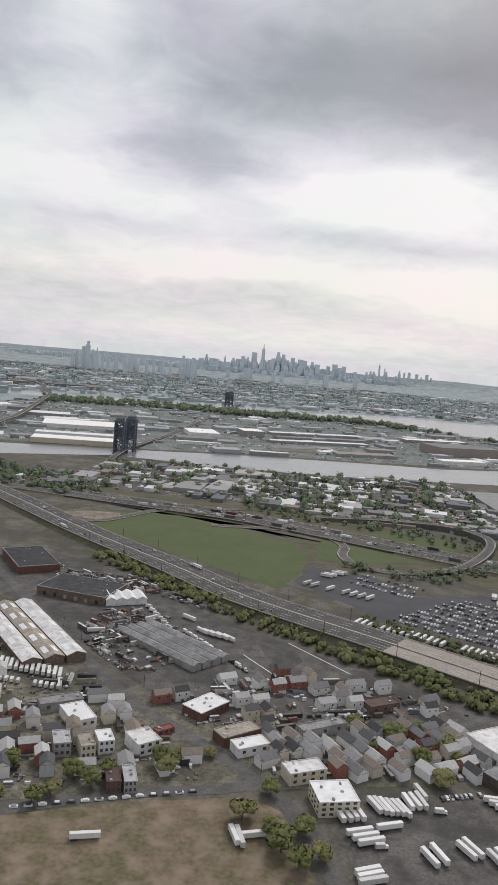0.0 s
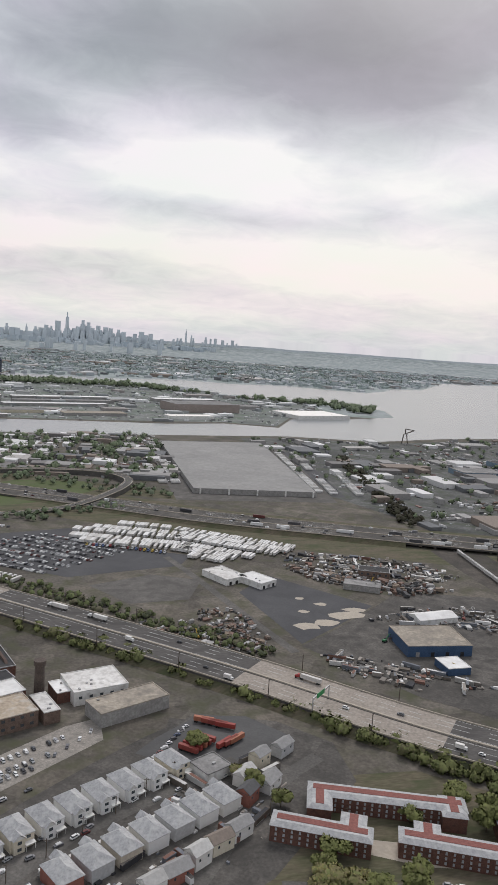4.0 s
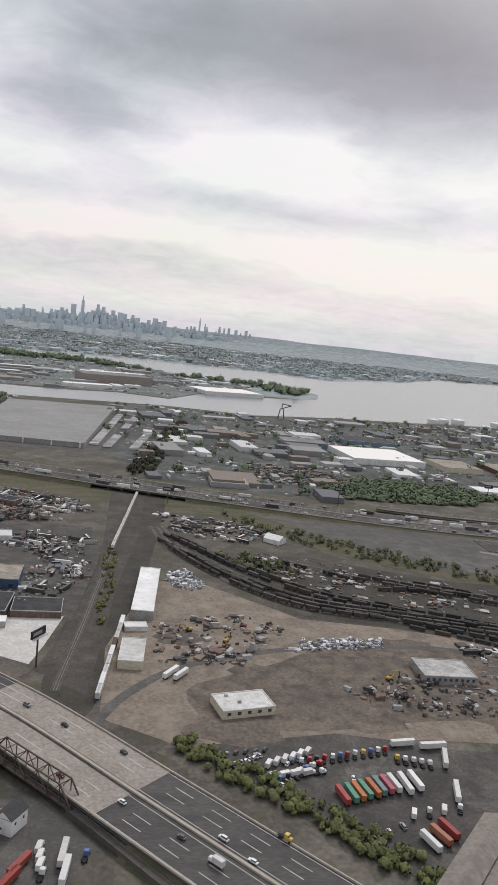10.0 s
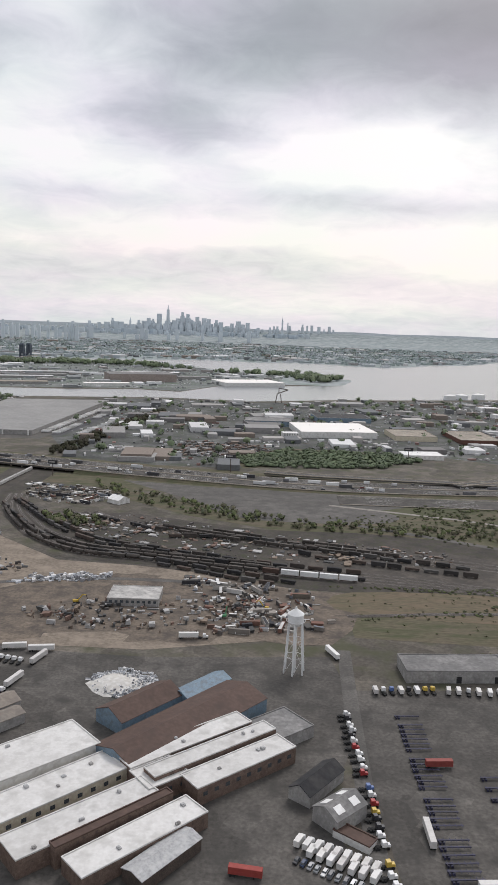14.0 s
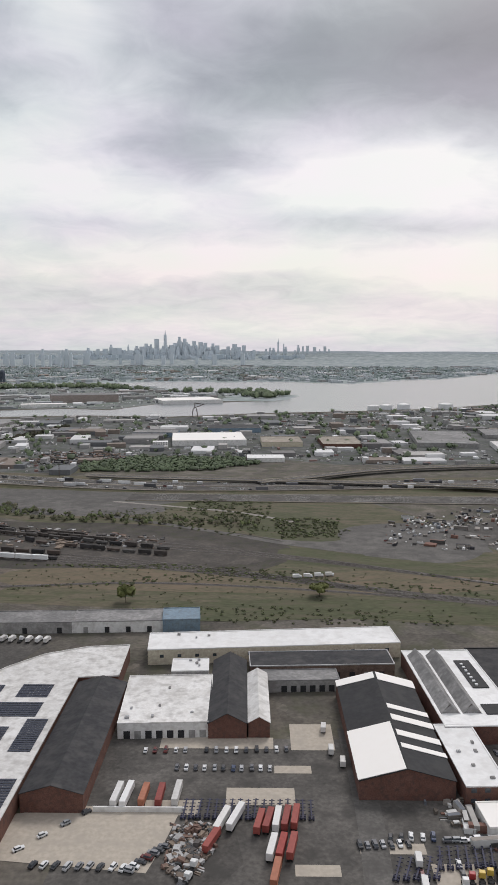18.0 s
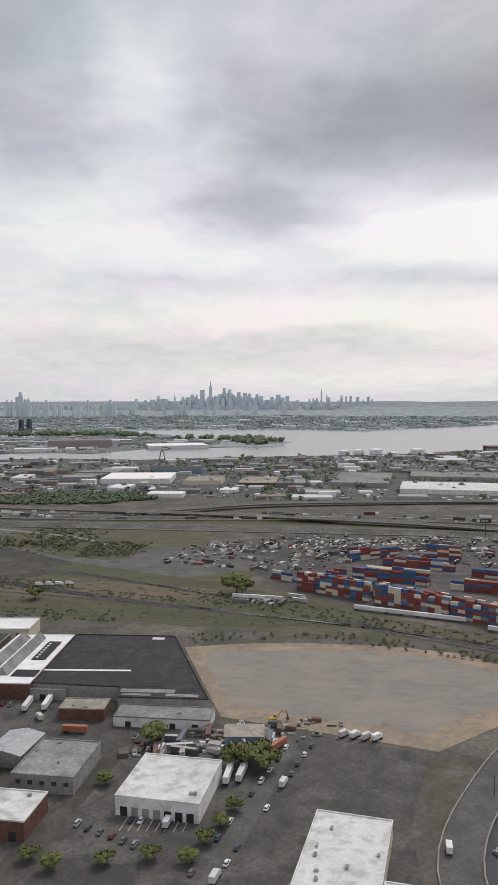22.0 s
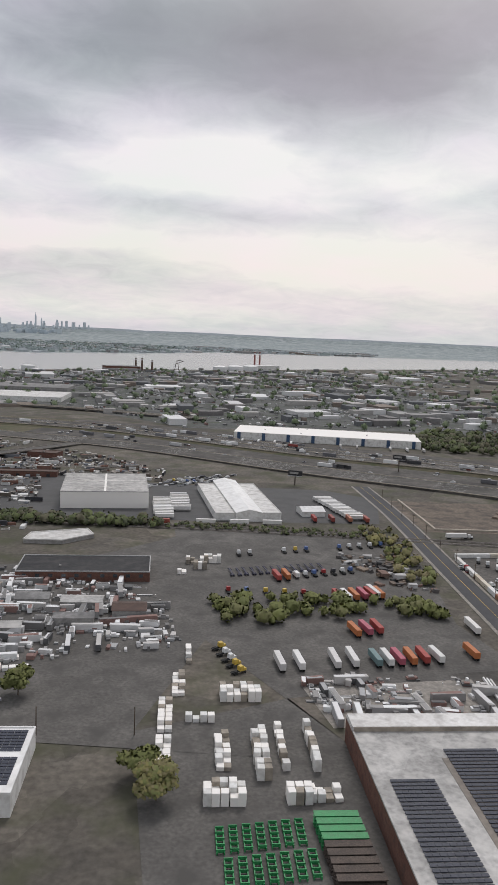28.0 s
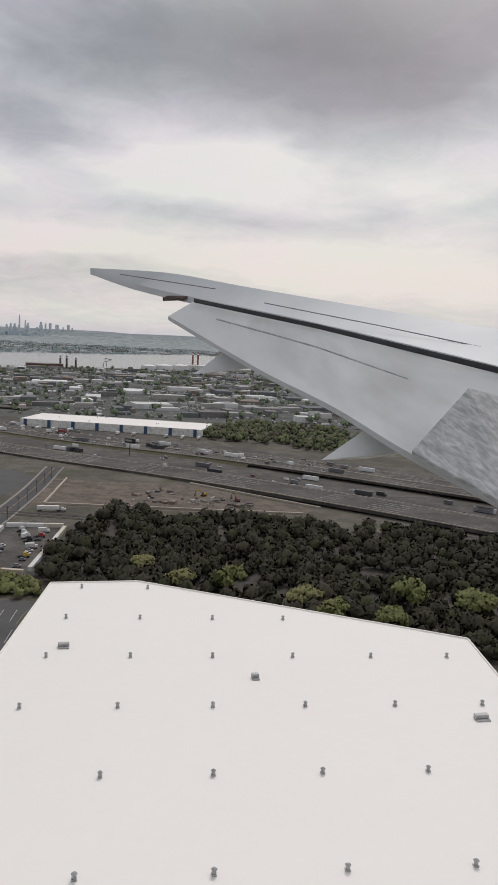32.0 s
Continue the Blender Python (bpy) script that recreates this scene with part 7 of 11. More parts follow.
clutter("yard_clutter", "trucks and materials by the highway", [(260, 372), (335, 345), (345, 320), (320, 310), (255, 350)], 300, 88, M_CLUTTER, (0.8, 3.4), (0.5, 1.5), (-20, 70))
building(297, 325, 16, 9, 3.6, -20, M_ROOFDARK, M_BRICKBR, "old brown brick workshop", units=2, windows=5)
building(283, 305, 18, 9, 2.8, -25, M_ROOFGREY, M_WALLG, "grey low shed among scrap", units=2)

# ---- second stretch: works, rail yard, scrap yards ----
building(285, 235, 27, 21, 4.5, -2, M_ROOFTAN, M_WALLBLUE, "navy metal warehouse with a pale tan roof", units=0, doors=4)
building(284, 213, 9.5, 10, 2.8, 4, M_ROOFW, M_WALLBLUE, "small navy shed with a white roof", "shed", units=0)
building(317, 206.5, 9.8, 17, 3.8, 1, M_ROOFTAN, M_WALLBLUE, "navy metal workshop with a pale roof", units=0, doors=2)
gabled(300, 262, 20, 9, 2.4, 1.3, 10, M_ROOFW, M_WALLW, "white fabric storage tent", "storage_tent")
# Dark wall colour stands for the shade inside the shed's open sides.
building(306.7, 178.5, 31, 18, 3.0, -2, M_ROOFDARK, M_STEELDK, "long black-roofed works hall with shade-dark walls", units=1, doors=6)
building(331.5, 178, 17, 13, 2.4, 2, M_ROOFDARK, M_BRICKBR, "low black-roofed brick annex", units=2)
building(317, 164, 12, 5, 2.2, 4, M_ROOFCLEAN, M_METAL, "white flat loading canopy beside a hall", "canopy", units=0)
building(369.9, 198.2, 48, 8.0, 3.4, 85, M_ROOFW, M_WALLG, "long shed with a pale roof beside the rail strip", "shed", units=0, windows=0)
building(364.4, 143.3, 17, 7.6, 2.8, 85.6, M_ROOFWORN, M_WALLCREAM, "small pale-roofed storage shed", "shed", units=0)
building(365.6, 166, 7.7, 4.5, 1.6, 6.8, M_ROOFW, M_WALLW, "small white site cabin on gravel", "cabin", units=0)
building(395.3, 113.3, 15.8, 10.0, 2.4, 14, M_ROOFWORN, M_WALLCREAM, "cream yard office with a patched white roof", "yard_office", units=2, windows=5)
building(466, 138.5, 18, 13, 2.8, -1, M_ROOFDIRTY, M_WALLG, "pale grey works office with small windows", "yard_office", units=0, windows=9)
gabled(434.5, 48.5, 33, 6.5, 3.2, 1.3, 47, M_ROOFSHED, M_WALLG, "long brown twin-roofed shed", "shed")
gabled(438.8, 44.6, 29, 5.2, 2.6, 0.8, 47, M_ROOFSHED, M_WALLG, "long brown lean-to shed", "shed")
gabled(490, 50, 44, 14, 3.6, 2.0, 48, M_ROOFRUST, M_WALLLBLUE, "long blue factory hall with a rusty brown roof", "factory_hall")
gabled(478, 59, 20, 10, 3.4, 2.2, 48, M_ROOFRUST, M_WALLLBLUE, "blue factory wing with a rusty brown roof", "factory_hall")
gabled(493, 69, 16, 6, 3.2, 1.2, 48, M_WALLLBLUE, M_WALLLBLUE, "blue metal lean-to hall", "factory_hall")
building(455, 32.5, 33, 13, 4, 41, M_ROOFHALL, M_WALLW, "long hall with a stained white roof", "factory_hall", units=2)
building(464, 22.5, 32, 9, 3.4, 42, M_ROOFHALL, M_WALLCREAM, "lower hall with a stained white roof", "factory_hall", units=4, windows=10)
building(473, 13.5, 31, 8, 3.8, 40, M_ROOFHALL, M_BRICKBR, "brick hall with a white roof", "factory_hall", units=3)
building(484, 9, 28, 7, 3.4, 42, M_ROOFHALL, M_BRICKBR, "brick bay with a white roof", "factory_hall", units=3)
building(479, 12.5, 26, 2.2, 4.4, 41, M_ROOFRUST, M_BRICKBR, "narrow brick ridge hall", "factory_hall", units=0)
building(491, 41, 33, 6, 4.2, 38, M_ROOFHALL, M_BRICKBR, "brick factory bay with a white roof", "factory_hall", units=2)
building(497, 36.5, 33, 4.5, 4.8, 38, M_ROOFHALL, M_BRICKBR, "tall brick monitor bay with a white roof", "factory_hall", units=2)
building(503, 33, 27, 6.5, 4.0, 38, M_ROOFHALL, M_BRICKBR, "brick factory bay with windows", "factory_hall", units=3, windows=9)
building(486, 28, 10, 8, 3.9, 38, M_ROOFHALL, M_BRICKBR, "brick end bay with a white roof", "factory_hall", units=2, windows=3)
building(512, 50, 14, 11, 3.0, 38, M_ROOFGREY, M_WALLG, "open grey loading canopy", "canopy", units=0)
r = gabled(489, 5, 15, 5.2, 2.6, 0.7, 50, M_SLATE, M_STEELDK, "open goods canopy with a blue-grey metal roof", "canopy")
gabled(519.5, 29, 13, 5.4, 2.6, 1.6, 50, M_ROOFDARK, M_WALLG, "dark-roofed wing of a yard house", "yard_house")
building(525.2, 12.6, 8, 3.2, 1.6, -38, M_ROOFRUST, M_WALLW, "low white lean-to beside a yard house", "lean_to", units=0)
clutter("heap_of_crushed_stone", "heap of pale broken rubble", [(462, 78), (470, 84), (480, 80), (482, 70), (472, 66), (464, 70)], 1500, 91, M_PALESCRAP, (0.15, 0.5), (0.2, 0.8), (0, 45), 45)


def water_tower(x, y):
    r = root_at("water_tower", "white steel water tower on six braced legs", "water tower", "", x, y)
    bm = bmesh.new()
    bm_cyl(bm, 0, 0, 15.2, 2.3, 2.4, 24)
    bmesh.ops.create_cone(bm, cap_ends=True, segments=24, radius1=1.2, radius2=2.3, depth=1.2, matrix=pose(0, 0, 14.6))
    part("tank", bm, M_WHITE, r)
    bm = bmesh.new()
    bmesh.ops.create_cone(bm, cap_ends=True, segments=24, radius1=2.4, radius2=0.25, depth=1.6, matrix=pose(0, 0, 18.4))
    bm_cyl(bm, 0, 0, 19.1, 0.3, 0.5, 8)
    part("roof", bm, M_WHITE, r)
    bm = bmesh.new()
    for i in range(24):
        a, b = i * math.pi / 12, (i + 1) * math.pi / 12
        bm_beam(bm, (2.7 * math.cos(a), 2.7 * math.sin(a), 15.6), (2.7 * math.cos(b), 2.7 * math.sin(b), 15.6), 0.09)
    part("walkway_rail", bm, M_WHITE, r)
    pts = [(math.cos(i * math.pi / 3 + 0.3), math.sin(i * math.pi / 3 + 0.3)) for i in range(6)]
    for c, s in pts:
        bm = bmesh.new()
        bm_beam(bm, (3.1 * c, 3.1 * s, 0), (2.1 * c, 2.1 * s, 15.4), 0.34)
        part("leg", bm, M_WHITE, r)
    bm = bmesh.new()
    for z in (5, 10):
        k = 3.1 - z / 15.4
        for i in range(6):
            (c, s), (c2, s2) = pts[i], pts[(i + 1) % 6]
            bm_beam(bm, (k * c, k * s, z), (k * c2, k * s2, z), 0.1)
            bm_beam(bm, ((3.1 - (z - 5) / 15.4) * c, (3.1 - (z - 5) / 15.4) * s, z - 5), (k * c2, k * s2, z), 0.05)
    part("brace", bm, M_WHITE, r)
    bm = bmesh.new()
    bm_cyl(bm, 0, 0, 0, 0.45, 14.4, 12)
    part("riser_pipe", bm, M_WHITE, r)


water_tower(518.5, 84.5)


def truss(x, y, l, turn):
    r = root_at("truss_bridge", "dark rusted steel truss rail bridge", "bridge", "", x, y, 0, turn)
    n = 8
    for s in (-1.6, 1.6):
        for i in range(n):
            a, b = -l / 2 + l * i / n, -l / 2 + l * (i + 1) / n
            ha, hb = (0 if i == 0 else 4.2), (0 if i == n - 1 else 4.2)
            members = [("bottom_chord", (a, s, 1.6), (b, s, 1.6), 0.3), ("top_chord", (a, s, 1.6 + ha), (b, s, 1.6 + hb), 0.28)]
            if i:
                members += [("upright", (a, s, 1.6), (a, s, 5.8), 0.18), ("diagonal", (a, s, 5.8 if i % 2 else 1.6), (b, s, 1.6 if i % 2 else 5.8 if hb else 1.6), 0.16)]
            for nm, p, q, w in members:
                bm = bmesh.new()
                bm_beam(bm, p, q, w)
                part(nm, bm, M_STEELDK, r)
    bm = bmesh.new()
    bm_box(bm, 0, 0, 1.25, l, 3.4, 0.35)
    part("deck", bm, M_STEELDK, r)
    bm = bmesh.new()
    for i in range(1, n):
        bm_beam(bm, (-l / 2 + l * i / n, -1.6, 5.8), (-l / 2 + l * i / n, 1.6, 5.8), 0.16)
    part("top_strut", bm, M_STEELDK, r)
    for s in (-1, 1):
        bm = bmesh.new()
        bm_box(bm, s * l / 2, 0, 0, 1.4, 4, 1.25)
        part("abutment", bm, M_CONC, r)


truss(342, 77, 30, -45)
rl = smooth([(240, 170, 1.6), (262, 147, 1.6), (300, 112, 1.6), (332, 86, 1.6), (352, 67, 1.6), (372, 44, 1.6), (400, 12, 1.6)])
rail_near = tagged(new("railway_embankment"), "dark raised rail line below the highway", "railway", kind="structure")
for a, b in ((0, 262), (352, 500)):
    ribbon("embankment", [p for p in rl if a <= p.x <= b + 2 or (a == 0 and p.x < 334)], -2.0, 2.0, 0, M_BALLAST, rail_near, 1.5)
for s in (-0.4, 0.4):
    ribbon("rail", rl, s - 0.06, s + 0.06, 0.12, M_RAIL, rail_near, 0.1)


def make_wagon(label, m, l=6.2, h=1.7, kind=0):
    r = root_at("freight_wagon", label, "railway wagon", "freight wagons", *STORE)
    bm = bmesh.new()
    if kind == 2:
        bmesh.ops.create_cone(bm, cap_ends=True, segments=14, radius1=0.72, radius2=0.72, depth=l - 0.3, matrix=pose(0, 0, 1.25, 0, 90, 0))
        bm_cyl(bm, 0, 0, 1.9, 0.25, 0.25, 8)
    else:
        bm_box(bm, 0, 0, 0.55, l - 0.3, 1.4, h, bevel=0.05)
        for i in range(9):
            for s in (-1, 1):
                bm_box(bm, (i - 4) * (l - 0.6) / 8.6, s * 0.71, 0.6, 0.09, 0.06, h - 0.1)
    shell = part("body", bm, m, r)
    if kind == 0:
        bm = bmesh.new()
        bm_box(bm, 0, 0, 0.55 + h, l - 0.9, 0.5, 0.12)
        part("hatch", bm, M_METAL, r)
    bm = bmesh.new()
    bm_box(bm, 0, 0, 0.42, l * 0.9, 0.5, 0.14)
    for s in (-1, 1):
        bm_box(bm, s * l * 0.34, 0, 0.24, 1.3, 1.0, 0.32, bevel=0.05)
        for d in (-0.4, 0.4):
            bm_cyl(bm, s * l * 0.34 + d, 0, 0.2, 0.2, 0.9, 10, axis="y")
    part("underframe", bm, M_STEELDK, r)
    return solid(r, shell)


M_HOPPER = mat("pale_hopper_paint", (0.62, 0.61, 0.58), (0.52, 0.51, 0.49), 0.4, 0.7, fine=6, c=(0.42, 0.40, 0.37), vary=0.12)
M_GONDOLA = mat("dark_wagon_paint", (0.06, 0.055, 0.05), (0.10, 0.085, 0.075), 0.4, 0.85, fine=6, vary=0.3)
WAGONS = [make_wagon("pale grey covered hopper wagon", M_HOPPER), make_wagon("dark rusty open wagon", M_GONDOLA, 6.0, 1.2, 1), make_wagon("dark sooty tank wagon on a siding", M_GONDOLA, 6.0, 1, 2), make_wagon("white refrigerated box wagon", M_WHITE, 7.4, 1.9, 1), make_wagon("rusty brown box wagon on rails", M_ROOFRUST, 7.0, 1.8, 1)]
PROTOS += WAGONS


def train(line, d0, n, kinds, gap=6.3, skip=0.0):
    for i in range(n):
        if rnd.random() < skip:
            continue
        p, a, _ = along(line, d0 + i * gap)
        put(WAGONS[rnd.choice(kinds)], p.x, p.y, a, p.z + 0.12)


train(TR_LANE, 36, 18, [0])
for i in range(9):
    put(WAGONS[(0, 3, 0, 0, 3, 4, 0, 0, 3)[i]], 355.2 + i * 0.72, 118 + i * 6.3, 83.5, 0.1)
train(TR_CURVE[0], 40, 27, [1, 2, 1], skip=0.12)
train(TR_CURVE[1], 60, 26, [1, 1, 2], skip=0.15)
train(TR_CURVE[2], 90, 18, [1, 2], skip=0.2)
train(TR_CURVE[0], 212, 5, [3, 3, 4], 7.7)
train(TR_YARD[0], 45, 18, [1, 2, 1], skip=0.2)
train(TR_YARD[1], 55, 18, [1, 2, 1], skip=0.25)
train(TR_YARD[2], 75, 12, [1, 1], skip=0.3)
clutter("scrap_heap", "glinting heap of shredded metal", [(379, 226), (388, 230), (396, 214), (388, 206), (379, 212)], 240, 92, M_PALESCRAP, (0.4, 1.6), (0.3, 1.4), (0, 40), 45)
clutter("scrap_heap", "long pale scrap heap", [(416, 152), (452, 158), (456, 166), (424, 163)], 260, 93, M_PALESCRAP, (0.4, 1.5), (0.3, 1.2), (0, 40), 45)
clutter("scrap_heap", "dark machinery and scrap along the sheds", [(428, 128), (452, 140), (500, 140), (520, 120), (510, 108), (440, 112)], 230, 94, M_SCRAP, (0.5, 2.0), (0.4, 1.5), (0, 90), 30)
clutter("scrap_heap", "rusty scrap heaps by the rail curve", [(372, 170), (400, 185), (420, 172), (400, 140), (372, 140)], 150, 95, M_SCRAP, (0.6, 2.4), (0.3, 1.3), (0, 60), 40)
clutter("scrap_heap", "wrecked vehicles and machines in a dirt yard", [(480, 165), (530, 150), (535, 115), (500, 110)], 200, 96, M_CLUTTER, (0.7, 2.8), (0.4, 1.3), (0, 90), 30)
M_WAGONROWS = island_mat("sooty_wagon_rows", [(0.045, 0.042, 0.04), (0.07, 0.06, 0.054), (0.055, 0.052, 0.052), (0.085, 0.066, 0.056), (0.038, 0.037, 0.038), (0.10, 0.095, 0.09)], 0.85, 0.3)
wrow = []
g = random.Random(55)
for line in ([(377, 276), (393, 247), (407, 226), (434, 197), (468, 183), (504, 168), (525, 159)], [(380, 286), (410, 239), (438, 208), (474, 192), (506, 178), (553, 165)], [(470, 219), (491, 220), (513, 216), (538, 205), (563, 194), (600, 182)], [(431, 251), (445, 242), (461, 230)], [(468, 179), (485, 171), (503, 162), (524, 154)], [(521, 206), (535, 194), (558, 185), (600, 172)], [(384, 284), (414, 240), (442, 211), (476, 196), (510, 183), (560, 171)]):
    pts = smooth(line, 6.6)
    for a, b in zip(pts, pts[1:]):
        if g.random() < 0.84:
            turn = math.degrees(math.atan2(b[1] - a[1], b[0] - a[0]))
            x, y, h = (a[0] + b[0]) / 2, (a[1] + b[1]) / 2, g.choice((0.9, 1.2, 1.5, 1.7))
            wrow += [(x, y, 0.55, 5.9, 1.35, h, turn), (x - 2 * math.cos(radians(turn)), y - 2 * math.sin(radians(turn)), 0.05, 1.5, 1.1, 0.5, turn), (x + 2 * math.cos(radians(turn)), y + 2 * math.sin(radians(turn)), 0.05, 1.5, 1.1, 0.5, turn)]
tagged(boxes("wagon_rows", wrow, M_WAGONROWS), "long rows of sooty freight wagons on sidings", "railway wagons", kind="stuff")
clutter("scrap_heap", "rusty sleepers and parts in the freight yard", [(400, 262), (450, 258), (520, 228), (600, 205), (590, 180), (500, 190), (430, 215)], 420, 97, M_SCRAP, (0.5, 3.0), (0.2, 0.8), (-20, 70), 15)
clutter("yard_clutter", "trucks and crates by the rail underpass", [(376, 330), (420, 318), (440, 290), (410, 275), (385, 295)], 240, 98, M_CLUTTER, (0.7, 3.0), (0.4, 1.4), (-30, 60), 25)
gabled(437, 285, 9, 8, 2.2, 1.8, -40, M_ROOFW, M_WALLW, "white arched fabric storage shelter", "shelter")
clutter("yard_clutter", "machines and parts in the works yard", [(268, 262), (300, 280), (345, 270), (348, 215), (335, 190), (300, 195), (330, 230), (310, 250)], 300, 99, M_CLUTTER, (0.6, 2.6), (0.3, 1.2), (0, 90), 25)
clutter("yard_clutter", "crates and vehicles before the works", [(235, 232), (262, 222), (296, 195), (262, 196), (240, 214)], 110, 100, M_CLUTTER, (0.7, 3.0), (0.3, 1.1), (-30, 60), 15)
woods("trackside_scrub", "bushes along the rail strip", [(355, 262), (359, 245), (358, 205), (354, 165), (352, 165), (353, 210), (352, 245)], 60, 101, (0.6, 1.3), 40, M_LEAF)
woods("trackside_scrub", "light green scrub between rail yard and highway", [(415, 338), (476, 290), (533, 256), (640, 240), (640, 222), (530, 238), (476, 264), (426, 306)], 260, 102, (0.8, 2.0), 30, M_WOODS)
woods("trackside_scrub", "bushes in the freight yard", [(400, 258), (430, 250), (440, 235), (415, 232)], 40, 103, (1.2, 2.4), 40, M_WOODS)
woods("plot_thicket", "dense green thicket in front of a white warehouse", [(508, 400), (600, 408), (640, 440), (624, 470), (540, 478), (500, 430)], 560, 104, (2.0, 4.0), 34, M_RIVERTREES, 0.55)
row(CARS, (388.6, 84.5), (396, 89.5), 7, 120), row(BOXTRUCK, (397.6, 85), (409, 90.5), 6, 60), row(CARS, (399.7, 77), (404.5, 81.2), 5, 120), row(CARS, (416, 79.6), (430, 81), 8, 80, skip=0.2)
row([TRACTOR], (406, 86), (430, 92), 12, 75)
row(CARS, (391, 86), (394.5, 88), 4, 60, jit=0.1), row(CARS, (402.5, 85.6), (409.4, 90), 5, 60, jit=0.2), row([TRACTOR], (399.5, 78.4), (411, 85), 7, 120), row([TRACTOR, BOXTRUCK], (428, 66), (440, 68), 4, 70)
M_LUMBER = mat("fresh_sawn_lumber", (0.44, 0.30, 0.17), (0.36, 0.24, 0.135), 0.8, 0.85, fine=10)
for lx, ly, ln, lt, lv in ((335.1, 64.7, 2.6, 20, 3), (338.4, 66.2, 2.4, 20, 3), (333.6, 59.0, 3.4, 70, 5), (340.8, 62.4, 3.6, 75, 3)):
    r = root_at("lumber_stack", "stack of fresh sawn planks on bearers in a yard", "lumber", "lumber stacks", lx, ly, 0, lt)
    bm = bmesh.new()
    for k in range(lv):
        for w in range(4):
            bm_box(bm, 0.05 * ((k + w) % 3), -0.66 + w * 0.44, 0.1 + k * 0.36, ln, 0.4, 0.3)
    solid(r, part("planks", bm, M_LUMBER, r))
patch("lumber_yard", [(326, 70), (345, 72), (358, 56), (352, 44), (330, 48)], 0.06, M_ROAD, "worn asphalt yard with stacked lumber")
row([BOXTRUCK, TRACTOR], (346.5, 55), (347.6, 48), 4, 80), row(TRAILERS, (351, 53), (351.8, 48), 2, 85), put(TRACTOR, 355.5, 53, 80), row(REDTRAILER, (343.4, 50), (342, 46), 2, 60)
row([TRACTOR, BOXTRUCK], (398, 80), (410, 82), 5, 20)
row([REDTRAILER, BRIGHTTRAILER, BRIGHTTRAILER], (413, 72), (427, 77), 8, 100)
row(TRAILERS, (430, 77), (433, 78), 2, 95)
row(TRAILERS, (442, 74), (445, 88), 2, 70)
row(TRAILERS, (436, 95), (444, 94), 2, 8)
row([TRACTOR], (432, 88), (440, 86), 5, 80)
row(REDTRAILER, (428, 56), (434, 60), 3, 110)
row(CARS, (380, 88), (398, 92), 8, 60)
row(CARS, (416, 58), (424, 62), 3, 100)
put(TRAILERS[0], 376, 132, 55), put(TRAILERS[1], 379, 131, 55)
rig(488, 106, 4, red=True)
put(TRAILERS[0], 531, 96, 110)
row([TRACTOR], (529.6, 60), (530.4, -26), 34, 8, jit=0.35, skip=0.06)
row([TRACTOR, BOXTRUCK], (540, 73), (556, 74), 8, 92)
row([TRACTOR, BOXTRUCK], (560, 74), (574, 73), 6, 80)


def make_flatbed(label):
    r = root_at("flatbed_trailer", label, "trailer", "flatbed trailers", *STORE)
    bm = bmesh.new()
    bm_box(bm, 0, 0, 0.5, 6.4, 0.3, 0.16)
    for i in range(6):
        bm_box(bm, -2.9 + i * 1.15, 0, 0.55, 0.12, 1.1, 0.1)
    for dx in (-2.0, -2.7):
        bm_axle(bm, dx, 0.26, 0.34)
    return solid(r, part("frame", bm, M_CHASSISBLUE, r))


FLATBED = make_flatbed("dark empty container chassis on wheels")
PROTOS.append(FLATBED)
for k in range(2):
    row(FLATBED, (545.7 + k * 14, 62 - k * 24), (543 + k * 13, -30), 44 if k == 0 else 18, 2, skip=0.12)
row(BOXTRUCK, (514.5, 11.5), (527.9, 4.4), 9, 60, jit=0.1), row(BOXTRUCK, (516.5, 8.6), (527.5, 2.2), 7, 60, jit=0.1), row(CARS, (513.5, 6.6), (525.6, -0.6), 11, 60, jit=0.1), row(CARS, (527.3, -1.1), (524.2, -8), 5, 10)
gabled(523.1, 19.1, 9, 6.5, 3.2, 1.6, 41, M_ROOFGREY, M_WALLG, "grey gabled yard office with rooflights", "yard_office", skylights=2)
put(REDTRAILER, 504, 2.5, -10), put(TRAILERS[0], 512, -14, 100)
row(REDTRAILER, (548, 38), (548, 36), 1, 2), row(REDTRAILER, (562, 14), (562, 12), 1, 2)
put(TRAILERS[0], 540, 14, 88), put(TRAILERS[0], 549, 0, 2), put(TRAILERS[1], 561, -2, 2)

# ---- third stretch: solar factory, brick works, container depot ----
def prism(name, label, pts, h, roof, wall, parapet=True, units=0):
    """A flat-roofed building on any plan."""
    cx, cy = sum(p[0] for p in pts) / len(pts), sum(p[1] for p in pts) / len(pts)
    r = root_at(name, label, "building", "", cx, cy)
    q = [(x - cx, y - cy) for x, y in pts]
    n = len(q)
    link_mesh("wall", [(x, y, z) for z in (0, h) for x, y in q], [(i, (i + 1) % n, (i + 1) % n + n, i + n) for i in range(n)], wall, r)
    rf = link_mesh("roof", [(x, y, h - 0.1) for x, y in q] + [(x, y, h - 0.2) for x, y in q], [list(range(n)), list(range(2 * n - 1, n - 1, -1))], roof, r)
    bm = bmesh.new()
    for i in range(n):
        a, b = Vector((*q[i], h)), Vector((*q[(i + 1) % n], h))
        d = b - a
        bm_box(bm, *((a + b) / 2).xy, h - 0.15, d.length + 0.2, 0.24, 0.33, math.degrees(math.atan2(d.y, d.x)))
    part("parapet", bm, wall if parapet is not True else roof, r)
    return r


